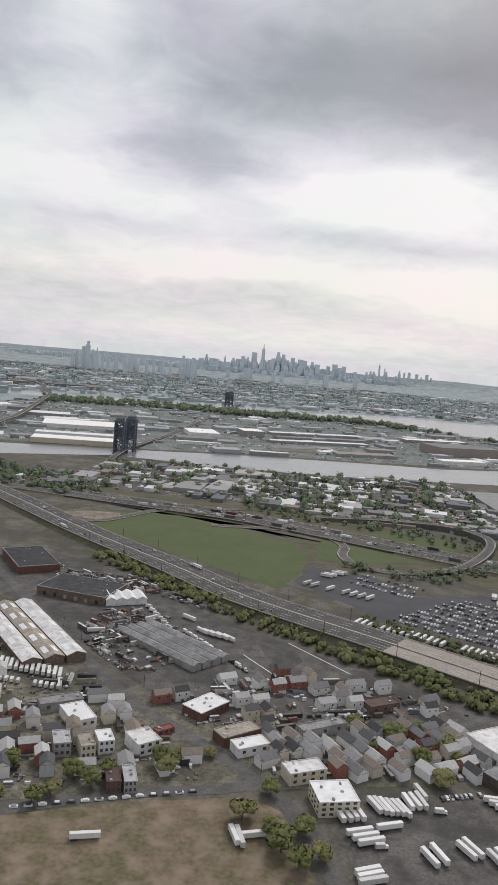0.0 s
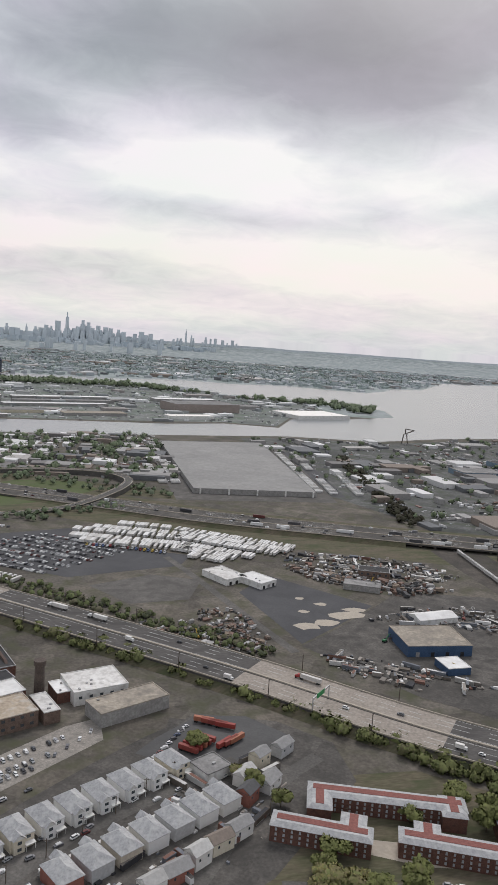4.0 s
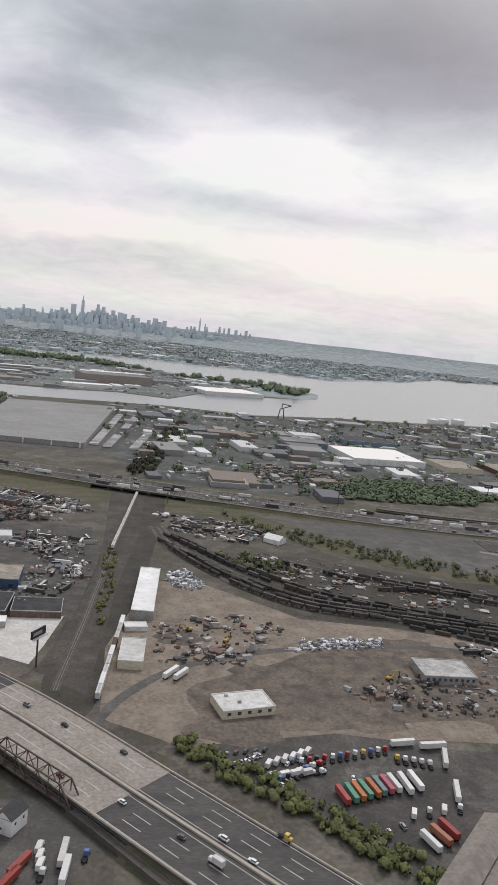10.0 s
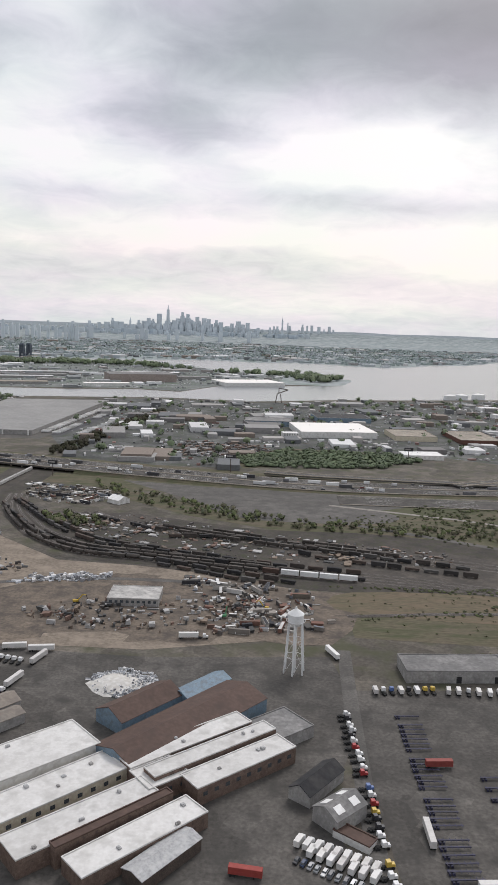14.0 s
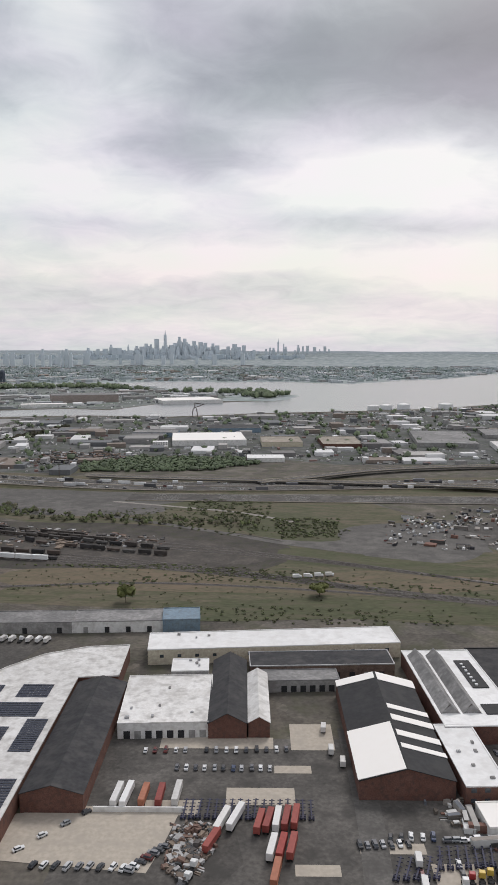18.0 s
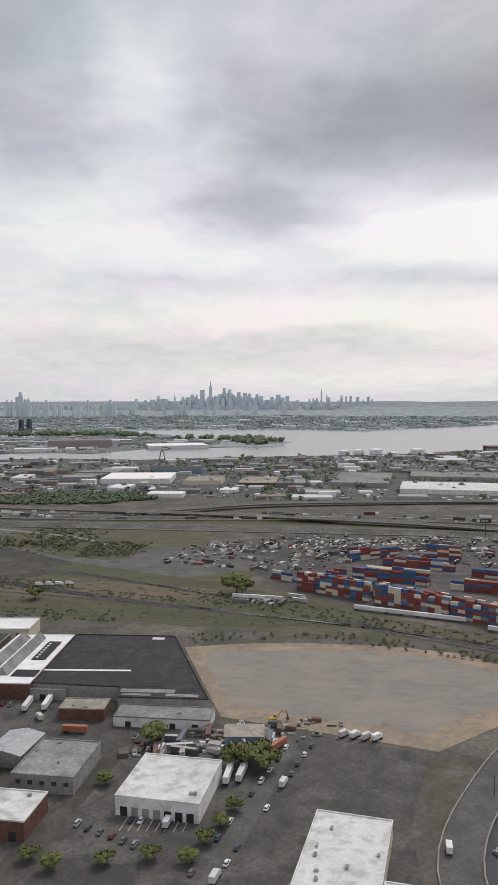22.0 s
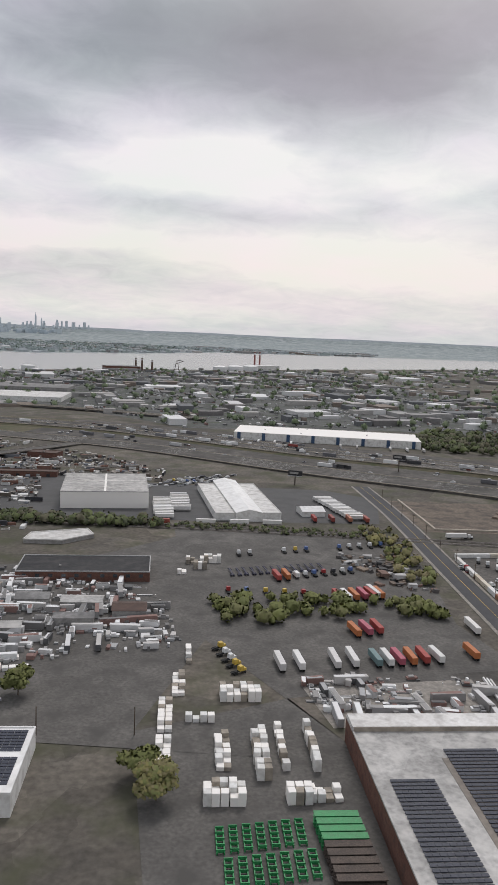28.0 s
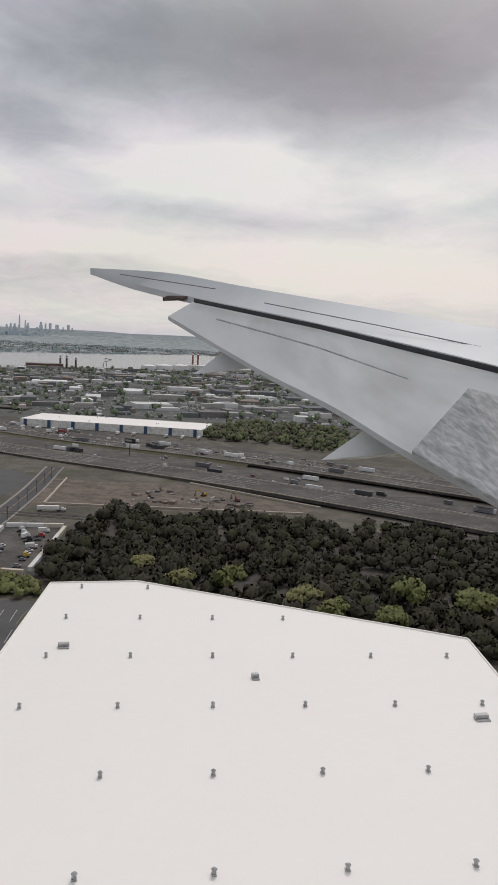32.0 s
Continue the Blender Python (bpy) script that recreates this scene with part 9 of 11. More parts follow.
def make_excavator(label, m):
    """A tracked digger: tracks, house with engine hood, cab, boom, arm and bucket."""
    r = root_at("excavator", label, "excavator", "excavators and scrap handlers", *STORE)
    for s in (-1, 1):
        bm = bmesh.new()
        bm_box(bm, 0, s * 0.6, 0, 2.2, 0.35, 0.5, bevel=0.15)
        part("track", bm, M_TYRE, r)
    bm = bmesh.new()
    bm_box(bm, -0.3, 0, 0.55, 1.9, 1.3, 0.7, bevel=0.1)
    part("house", bm, m, r)
    bm = bmesh.new()
    bm_box(bm, 0.45, 0.35, 0.6, 0.8, 0.55, 1.0, taper=0.85, bevel=0.05)
    part("cab", bm, M_GLASS, r)
    bm = bmesh.new()
    bm_beam(bm, (0.5, -0.15, 0.9), (2.2, -0.15, 2.9), 0.3)
    bm_beam(bm, (2.2, -0.15, 2.9), (3.4, -0.15, 2.6), 0.26)
    part("boom", bm, m, r)
    bm = bmesh.new()
    bm_beam(bm, (3.4, -0.15, 2.7), (3.9, -0.15, 0.9), 0.22)
    bm_box(bm, 3.8, -0.15, 0.35, 0.6, 0.7, 0.6, taper=1.3, bevel=0.05)
    part("arm_and_bucket", bm, M_STEELDK, r)
    return r


M_DIGYEL = mat("digger_yellow", (0.50, 0.34, 0.05), (0.42, 0.28, 0.05), 0.8, 0.6)
M_DIGGRN = mat("handler_green", (0.05, 0.20, 0.09), (0.06, 0.17, 0.08), 0.8, 0.6)
DIGGERS = [make_excavator("yellow tracked excavator in a yard", M_DIGYEL), make_excavator("green scrap handler beside heaps", M_DIGGRN), make_excavator("dark orange excavator on bare ground", M_REDROOF)]
PROTOS += DIGGERS
for dx, dy, dt, dk in ((268, 240, 30, 1), (282, 214, -40, 0), (192, 248, 100, 0), (206, 240, 10, 2), (384, 166, 200, 0), (396, 158, 60, 0), (404, 172, 140, 2), (446, 134, 20, 0), (498, 124, 80, 1), (512, 132, 160, 0), (1192, 24, 200, 0), (1204, 14, 120, 2), (315, 262, 70, 2), (290, 312, 40, 0), (770, 5, 20, 0), (1082, -146, 250, 0), (1081.5, -163, 80, 2)):
    put(DIGGERS[dk], dx, dy, dt, 0.06)

# ---- fourth stretch: trucking terminal, workshops, truck park, white warehouse ----
building(876.5, -30.6, 81, 14.4, 3.2, 28.5, M_ROOFBEIGE, M_WALLCREAM, "long trucking terminal with a pale beige roof", "truck_terminal", units=4, doors=26)
row(TRAILERS, (857, -52.5), (864, -50), 4, 118, jit=0.1), row(TRAILERS, (867, -49.5), (874, -45), 5, 118, jit=0.1), row(TRAILERS, (883, -39), (887, -37), 3, 118, jit=0.1), row(TRAILERS, (892, -34), (908.5, -25.5), 11, 118, jit=0.1)
put(TRAILERS[0], 882, -58, 20), put(TRAILERS[0], 884, -66, 18), put(TRAILERS[0], 898, -47, 22)
row(TRAILERS, (887, -79), (921, -60), 21, 122, jit=0.1), row(TRAILERS, (891, -84), (917, -69), 16, 122, jit=0.1)
row(TRAILERS, (902, -92), (932, -78), 18, 122, jit=0.1)
row(TRAILERS, (877, 24.5), (889, 21), 2, 22), row(TRAILERS, (882, 19), (894, 15), 4, 24), row(TRAILERS, (884, 11), (893, 10), 3, 26)
row(BOXTRUCK, (841.5, -5), (849.5, -16), 8, 30, skip=0.05), row([BOXTRUCK, TRACTOR], (843.5, 2), (848, 9.5), 5, 35), row(BOXTRUCK, (852, 16), (863, 34), 6, 40, skip=0.1), row([TRACTOR], (908, 18), (925, 20), 5, 80)
put(TRAILERS[1], 858, -8, 18), put(BOXTRUCK, 856.5, 1.5, 40), building(866.5, -0.5, 9, 6, 2.4, 28, M_ROOFTAN, M_WALLG, "pale fuel canopy and kiosk on a concrete pad", "canopy", units=3)
row(BOXTRUCK, (926, -6), (937, -9), 5, 35), patch("concrete_pad", [(860, -5), (872, 2), (876, -2), (864, -9)], 0.09, M_CONC, "tan concrete pad round a fuel canopy")
row(CARS, (813, -60), (817.6, -74.5), 10, 12, skip=0.1), row(CARS, (814.6, -48.6), (823.4, -40.4), 9, -48, skip=0.15)
row(CARS, (819.6, -51), (828.4, -73), 13, 10, skip=0.1), row(CARS, (822, -50), (830.8, -72.2), 13, 10, skip=0.15)
row(CARS, (826, -45.3), (838.4, -72), 17, 12, skip=0.15), row(CARS, (818, -80.6), (826, -79.6), 4, 84, skip=0.2)
row([BOXTRUCK] + CARS + [TRACTOR], (842, -91.5), (903, -101), 14, -6, skip=0.3)
put(TRAILERS[0], 936, -11, 18), put(TRAILERS[1], 940, -8.5, 18), put(TRAILERS[0], 938, -20.5, 20)
building(931.5, 19.5, 30.5, 9.5, 2.2, -4, M_ROOFW, M_BRICK, "low red brick office with a white roof", units=4, windows=12)
building(922, 76, 44, 12, 3, -9, M_ROOFWORN, M_WALLW, "long low white-walled workshop", units=5, windows=10)
building(908, 66, 12, 10, 3.6, -12, M_ROOFW, M_WALLW, "white two-storey workshop office", units=2, windows=4, rows=2)
building(958, 62, 14, 9, 2.4, -4, M_ROOFW, M_WALLG, "small plain white-roofed garage", units=2)
r = building(1012, 66.5, 33.5, 38, 6.5, -3, M_ROOFDIRTY, M_ROOFCLEAN, "tall white box warehouse with a divided grey roof", units=0)
bm = bmesh.new()
bm_box(bm, 0, 0, 6.5, 0.8, 37, 0.12)
bm_box(bm, 0, 3, 6.5, 32.5, 0.5, 0.1)
part("roof_walkway", bm, M_ROOFCLEAN, r)
building(962, -10, 20.5, 10.5, 2.6, -4, M_ROOFWORN, M_BRICK, "low brick workshop with a white roof", units=3, windows=8)
building(959, 2, 13, 7, 2.6, -4, M_ROOFW, M_BRICK, "small brick workshop with a white roof", units=2)
building(1003, -32, 36, 15, 2.8, -6, M_ROOFDARK, M_BRICK, "long red brick shed with a dark roof", units=1, windows=10)
prism("collapsed_shed", "low shed with a broken pale roof", [(984, 0), (986, 8), (1004, 12), (1006, 5), (996, -2)], 1.4, M_ROOFWORN, M_WALLG)
building(952.5, -66, 9.6, 7, 3.2, -5, M_ROOFTAN, M_WALLG, "plain grey concrete block workshop", units=0, doors=2)
building(963, -66, 9, 7, 2.6, -5, M_ROOFGREY, M_WALLG, "low grey block workshop", units=1, doors=2)
building(953, -40, 7, 6, 2.2, -5, M_ROOFW, M_WALLW, "white shed with a ribbed roof", "shed", units=0)
building(954, -89, 24, 16, 3, -9, M_ROOFDARK, M_WALLG, "broad workshop with a black roof", units=4)
building(963, -100, 19, 8.5, 2.6, -9, M_ROOFW, M_WALLCREAM, "white-roofed brick office by the street", "office", units=6, windows=8)
building(974, -92, 8, 13, 2.8, -9, M_ROOFW, M_WALLCREAM, "low white-roofed office wing", "office", units=4)
building(938, -83, 2.5, 8, 2.2, -7, M_ROOFW, M_WALLW, "white site trailer used as an office", "site_office", units=0)
r = building(979, -130, 28, 18, 3.6, -8, M_ROOFW, M_WALLW, "white flat-roofed hall with solar panels", units=2)
panels(r, 980.2, -125.2, 3.6, 24, 7, -8, 1.0, 0.7, 0.05, 0.2, 6, 40)
panels(r, 979.0, -133.4, 3.6, 24, 8, -8, 1.0, 0.7, 0.05, 0.2, 6, 40)
building(925, -128, 20, 16, 3, -8, M_ROOFDARK, M_WALLG, "small dark flat-roofed garage", units=6)
row(TRAILERS, (912, -113), (928, -113), 3, 0), row(TRAILERS, (914, -115.4), (926, -116.5), 3, -6), row(TRAILERS, (911, -124), (915, -121), 3, 72), row(TRAILERS, (937, -122), (941, -122), 3, 82)
put(TRAILERS[0], 950, -124, 94), row(CARS, (946, -114), (946, -130), 7, 2), row(CARS, (901, -118), (902, -130), 4, 10)
row(CARS, (953, -107), (968, -109), 7, -8), row(CARS, (983, -98), (986, -106), 4, 10), row(CARS, (978, -96), (982, -108), 4, 10)
rig(897, -104, -3), row(CARS, (938, -62), (941, -44), 4, 80)
clutter("yard_clutter", "crowded yard of crates, vans, tanks and pallets", [(946, -60), (948, -22), (985, -25), (1020, -45), (1025, -85), (985, -90), (970, -75)], 1150, 114, M_RIVERGOODS, (0.4, 1.9), (0.3, 1.2), (-6, 84), 10)
for sx, sy, sl, sw, shh, st, rm in ((977, -47, 9, 6, 2.2, -6, M_ROOFTAN), (990, -55, 8, 5, 2.0, -5, M_ROOFGREY), (1002, -58, 10, 5, 1.8, -8, M_ROOFDIRTY), (1000, -70, 9, 4, 2.2, -6, M_ROOFGREY), (985, -73, 7, 4, 1.8, -4, M_ROOFDIRTY), (1013, -66, 8, 6, 2.4, -6, M_ROOFRUST)):
    gabled(sx, sy, sl, sw, shh, 0.7, st, rm, M_WALLG, "low weathered yard shed among crates", "shed")
clutter("yard_clutter", "trucks and trailers before the brick workshops", [(952, 12), (985, 18), (985, 26), (950, 30)], 60, 115, M_CLUTTER, (0.8, 2.6), (0.5, 1.2), (0, 90), 10)
clutter("yard_clutter", "wrecks, trucks and trailers in a depot", [(935, 60), (985, 48), (985, 110), (1040, 100), (1045, 130), (1000, 190), (930, 180), (900, 130)], 760, 116, M_CLUTTER, (0.8, 3.2), (0.5, 1.4), (-6, 84), 12, avoid=([(985, 40), (1030, 40), (1030, 88), (985, 88)], [(895, 60), (946, 60), (946, 92), (895, 92)]))
building(970, 116, 44, 6, 2.4, -6, M_ROOFRUST, M_BRICK, "long low brick repair shed", units=0, doors=9)
building(984, 170, 16, 9, 2.6, -20, M_ROOFRUST, M_BRICK, "small brown-roofed brick garage", units=1)
building(950, 150, 18, 9, 2.6, -15, M_ROOFGREY, M_WALLG, "grey garage with a flat roof", units=2)
building(1064, 54, 25, 56, 2.8, -2, M_ROOFWORN, M_WALLW, "wide white freight shed with low side bays", "freight_shed", units=0)
gabled(1064, 55, 62, 10, 3.4, 1.2, 88, M_ROOFW, M_WALLW, "tall white central nave of a freight shed", "freight_shed")
gabled(1090, 35, 9, 9, 2.0, 1.2, 0, M_ROOFW, M_WALLW, "small white truck wash tent", "storage_tent")
row(TRAILERS, (1032, 30), (1034, 58), 12, -4), row(TRAILERS, (1040, 42), (1042, 66), 9, -4)
row(TRAILERS, (1105, 24), (1102, 58), 14, -4), row(REDTRAILER, (1088, 24), (1108, 22), 4, 85), row(REDTRAILER, (1030, 22), (1034, 22), 1, -4)
row(TRAILERS, (1046, 21), (1070, 18), 3, -8)
row([TRACTOR], (1044, 100), (1056, 96), 5, 60)
far_cars("rows of white vans in a depot", (1030, 86), (1052, 110), 16, 20, 7, 0.15, 4, (8, 2))
woods("railside_thicket", "dense green thicket along the rail line", [(905, 48), (985, 34), (1030, 24), (1032, 16), (985, 24), (940, 32), (905, 38)], 260, 117, (1.2, 2.6), 44, M_WOODS)
woods("railside_thicket", "weedy grass along the tracks", [(1030, 16), (1110, -6), (1108, 4), (1032, 24)], 160, 118, (0.5, 1.1), 20, M_WOODS)
woods("railside_thicket", "trees between truck parks", [(1034, -58), (1060, -60), (1090, -68), (1092, -78), (1060, -74), (1034, -76)], 70, 119, (1.2, 2.4), 60, M_LEAF)
woods("railside_thicket", "bare and budding trees beside the avenue", [(1100, 8), (1114, 6), (1104, -40), (1097, -60), (1092, -40)], 50, 120, (1.0, 2.2), 46, M_LEAFBR)
woods("railside_thicket", "clipped weedy hedge beside the avenue", [(1099.8, -143), (1101.6, -143), (1095, -178), (1089, -208), (1087, -208), (1093, -177)], 90, 141, (0.35, 0.75), 40, M_THICKET)
woods("dark_wood", "dense dark wood with budding crowns", [(1142, -24), (1156, -4), (1207, -22), (1300, -50), (1330, -130), (1225, -142), (1146, -100), (1132, -80)], 1100, 121, (1.5, 3.2), 160, M_DARKWOOD, 1.0, 0.6)
woods("dark_wood", "bushes below the container yard", [(1110, -76), (1131, -80), (1140, -97), (1112, -92)], 60, 122, (0.8, 1.8), 44, M_LEAF)
woods("dark_wood", "wooded slope beyond the highway", [(1215, 205), (1260, 175), (1300, 140), (1335, 165), (1330, 265), (1270, 300), (1225, 245)], 420, 123, (1.6, 3.4), 40, M_WOODS, 1.0, 0.7)
for tx, ty, s in ((1101, -107, 0.9), (1103, -110, 0.8), (1103, -103, 0.8), (1098, -128, 0.5), (1168, -92, 1.1), (1180, -96, 1.2), (1196, -108, 1.2), (1200, -118, 1.1), (1160, -78, 1.0), (1212, -124, 1.1), (1222, -110, 1.3), (1236, -118, 1.3), (1012, -140, 1.0), (1010, -134, 0.9), (980, -98, 0.7), (990, -104, 0.9), (968, -84, 0.6)):
    tree(tx, ty, s)
row([TRACTOR], (1050, -18), (1100, -12), 14, 88, skip=0.3), row(FLATBED, (1044, -36), (1072, -33), 14, 90), row([TRACTOR, BRIGHTTRAILER, BOXTRUCK], (1056, -42), (1080, -38), 9, 92)
row(BRIGHTTRAILER, (1068, -60), (1080, -59), 6, 92), row(TRAILERS, (1079, -58), (1081, -58), 1, 92), row([TRACTOR], (1040, -52), (1060, -56), 5, 90)
row(BRIGHTTRAILER, (1064, -83), (1070, -82), 3, 92), row(TRAILERS, (1042, -98), (1046, -98), 2, 86), row(TRAILERS, (1054, -98), (1058, -98), 2, 86)
row(BRIGHTTRAILER, (1063, -99), (1068, -99), 3, 88), row(BRIGHTTRAILER, (1071, -99), (1077, -99), 3, 88), put(BRIGHTTRAILER, 1086, -98, 88)
row([TRACTOR], (1031, -88), (1033, -100), 5, 20), put(TRAILERS[0], 1094, -84, 84)
clutter("yard_clutter", "machines and car wrecks at the truck park's end", [(1080, -20), (1100, -24), (1098, -58), (1084, -56)], 90, 124, M_SCRAP, (0.6, 2.4), (0.4, 1.1), (0, 90), 30)
clutter("yard_clutter", "rusty parts and crates along the solar hall", [(1044, -106), (1082, -108), (1078, -126), (1046, -122)], 230, 125, M_RIVERGOODS, (0.4, 1.3), (0.2, 0.8), (-7, 83), 12)
patch("goods_slab", [(1044, -108), (1080, -109), (1078, -126), (1045, -124)], 0.08, M_CRACKED, "pale concrete slab strewn with goods")
sh = building(1056, -171, 32, 82, 4.5, -7.5, M_ROOFDIRTY, M_BRICK, "large old hall with a stained roof of solar panels", "solar_hall", units=2)
bm = bmesh.new()
bm_box(bm, 1, -6, 4.5, 9.5, 68, 0.06)
part("grey_roof_bay", bm, M_ROOFSHED, sh)
bm = bmesh.new()
bm_box(bm, 0, 38.4, 4.3, 32, 4.4, 1.0)
part("raised_front_roof", bm, M_ROOFWORN, sh, "stained white roof of a raised end bay")
bm = bmesh.new()
bm_box(bm, 0, 36.1, 4.5, 31.6, 0.14, 0.75)
part("tan_parapet", bm, M_ROOFTAN, sh)
k = 100
for px, py, nx, ny in ((1046, -168, 7, 44), (1058, -168, 9, 58), (1066.5, -172, 8, 56)):
    k = panels(sh, px, py, 4.58, nx, ny, -7.5, 0.92, 0.6, 0.05, 0.34, 5, max(0, k))
building(1073.6, -168, 56, 5.6, 3.0, 81, M_ROOFBLUE, M_WALLLBLUE, "long narrow shed with a bright blue roof", "shed", units=0)


def heap(x, y, r, h, material, label, seed):
    """A loose heap with a slumped, uneven outline."""
    g = random.Random(seed)
    ring = [[(x + q * r * (1 + g.uniform(-0.2, 0.2)) * math.cos(a * 0.6283), y + q * r * 0.8 * (1 + g.uniform(-0.2, 0.2)) * math.sin(a * 0.6283), z) for a in range(10)] for q, z in ((1, 0.06), (0.6, h * 0.55), (0.25, h * 0.92))]
    vs = [p for q in ring for p in q] + [(x, y, h)]
    fs = [(10 * k + a, 10 * k + (a + 1) % 10, 10 * k + 10 + (a + 1) % 10, 10 * k + 10 + a) for k in range(2) for a in range(10)] + [(20 + a, 20 + (a + 1) % 10, 30) for a in range(10)]
    tagged(link_mesh("sand_heap", vs, fs, material), label, "heap", "heaps in the avenue yard")


heap(1086, -148, 2.6, 1.3, M_SAND, "heap of pale orange sand", 1), heap(1084.3, -153, 2.2, 0.9, M_SAND, "low spread heap of sand", 2), heap(1086.8, -139, 1.9, 0.9, M_ROOFGREY, "heap of grey gravel", 3), heap(1083, -140.5, 1.7, 0.7, M_DARKDIRT, "heap of dark earth", 4), heap(1084.6, -157.5, 1.6, 0.8, M_CONC, "heap of pale aggregate", 5)
for i in range(8):
    r = root_at("storage_bay", "concrete block storage bay for loose material", "storage bay", "storage bays", 1085.6 - i * 0.33, -158.5 - i * 2.3, 0, -8)
    for nm, bx, by, bl, bw in (("side_wall", 0, 1.05, 3.4, 0.3), ("back_wall", 1.6, 0, 0.3, 1.8)):
        bm = bmesh.new()
        bm_box(bm, bx, by, 0, bl, bw, 0.75, bevel=0.03)
        part(nm, bm, M_CONC, r)
    if i % 3 != 2:
        heap(1085.4 - i * 0.33, -158.5 - i * 2.3, 0.95, 0.55, (M_DARKDIRT, M_ROOFGREY, M_SAND)[i % 3], "small heap in a concrete bay", 20 + i)
heap(469.5, 74.5, 8.5, 1.5, M_PALESLAB, "broad heap of white broken rubble", 77)
clutter("yard_clutter", "pallets and small machines beside a blue-roofed shed", [(1077, -150), (1081, -150), (1078, -190), (1074, -190)], 40, 126, M_CLUTTER, (0.4, 1.4), (0.2, 0.7), (-8, 82), 15)
for i, (a, b) in enumerate((((1083, -109), (1080, -123)), ((1087, -110), (1083.5, -124)), ((1092, -110), (1088.5, -124)), ((1095.5, -110), (1091.5, -123)))):
    t = math.degrees(math.atan2(b[1] - a[1], b[0] - a[0]))
    r = root_at("beam_stack", "bundle of long white steel beams on bearers", "beams", "stacks of beams", (a[0] + b[0]) / 2, (a[1] + b[1]) / 2, 0, t)
    for q in range(3):
        bm = bmesh.new()
        bm_box(bm, 0.2 * q, (q - 1) * 0.5, 0.25, 13 - q, 0.35, 0.5 + 0.15 * q, bevel=0.03)
        part("beam", bm, M_TRAILER, r)
    bm = bmesh.new()
    for q in (-4, 4):
        bm_box(bm, q, 0, 0, 0.3, 1.8, 0.25)
    part("bearer", bm, M_BARK, r)


def stack_of_packs(x, y, n, m, turn, high, label):
    """Wrapped packs piled in a block, each a part."""
    r = root_at("pack_stack", label, "stack", "stacks of wrapped packs", x, y, 0, turn)
    g = random.Random(int(x * 3 + y))
    for i in range(n):
        for j in range(m):
            for k in range(1):
                bm = bmesh.new()
                bm_box(bm, (i - (n - 1) / 2) * 1.3 + g.uniform(-0.1, 0.1), (j - (m - 1) / 2) * 1.5 + g.uniform(-0.1, 0.1), 0, 1.2, 1.4, 0.72 * g.randint(max(1, high - 1), high), g.uniform(-4, 4), bevel=0.06)
                part("pack", bm, g.choice((M_ROOFCLEAN, M_ROOFCLEAN, M_WALLW, M_ROOFTAN)), r)


stack_of_packs(984.5, -88.2, 7, 1, 6, 2, "row of pale wrapped drums on pallets"), stack_of_packs(986, -92.8, 8, 1, 3, 2, "row of pale wrapped drums on pallets")
WRAP = "block of white-wrapped lumber packs"
for x, y, n, m, h in ((1022, -141, 5, 3, 3), (1031, -110, 6, 3, 3), (1024, -129, 2, 7, 2), (1030, -131, 2, 9, 3), (1034, -129, 1, 9, 2), (1039, -130, 1, 9, 3), (1033, -143, 3, 2, 4), (1037, -143, 4, 2, 2), (1014, -130, 2, 8, 2), (1016, -116, 2, 7, 2), (1020, -104, 2, 6, 2), (1024, -90, 1, 6, 2), (1022, -118, 4, 1, 2), (1036, -30, 3, 2, 3), (1040, -24, 5, 2, 3), (1034, -24, 2, 3, 2), (1030, -34, 2, 2, 2)):
    stack_of_packs(x, y, n, m, -8, h, WRAP)
for i in range(7):
    for j in range(2):
        r = root_at("steel_rack", "bright green stacked steel rack", "rack", "green steel racks", 1019.6 + i * 1.9, -150.6 - j * 6.5, 0, -8)
        for s in (-0.5, 0.5):
            bm = bmesh.new()
            bm_box(bm, s, 0, 0, 0.16, 5.4, 0.5)
            part("rail", bm, M_GREENST, r)
        for q in range(5):
            bm = bmesh.new()
            bm_box(bm, 0, -2.4 + q * 1.2, 0.2, 1.2, 0.14, 0.5)
            part("crossbar", bm, M_GREENST, r)
for j in range(9):
    r = root_at("steel_rack", "stack of green steel racks beside dark ones", "rack", "stacked steel racks", 1036.5 - 0.13 * j, -149.5 - j * 1.6, 0, -8)
    for q in range(7):
        bm = bmesh.new()
        bm_box(bm, 0, 0, q * 0.28, 6.4, 0.2 if q % 2 else 1.3, 0.12)
        part("layer", bm, M_GREENST if j < 4 else M_STEELDK, r)
bw = building(1167, 247, 123, 40, 4.8, -18.4, M_ROOFCLEAN, M_WALLW, "long white warehouse with navy pilasters", units=6)
for i in range(8):
    bm = bmesh.new()
    bm_box(bm, -58 + i * 16.4, -20.1, 0, 2.2, 0.3, 4.9)
    part("pilaster", bm, M_WALLBLUE, bw, "navy wall pilaster")
row(TRAILERS, (1105, 232), (1215, 196), 12, -108, skip=0.3)

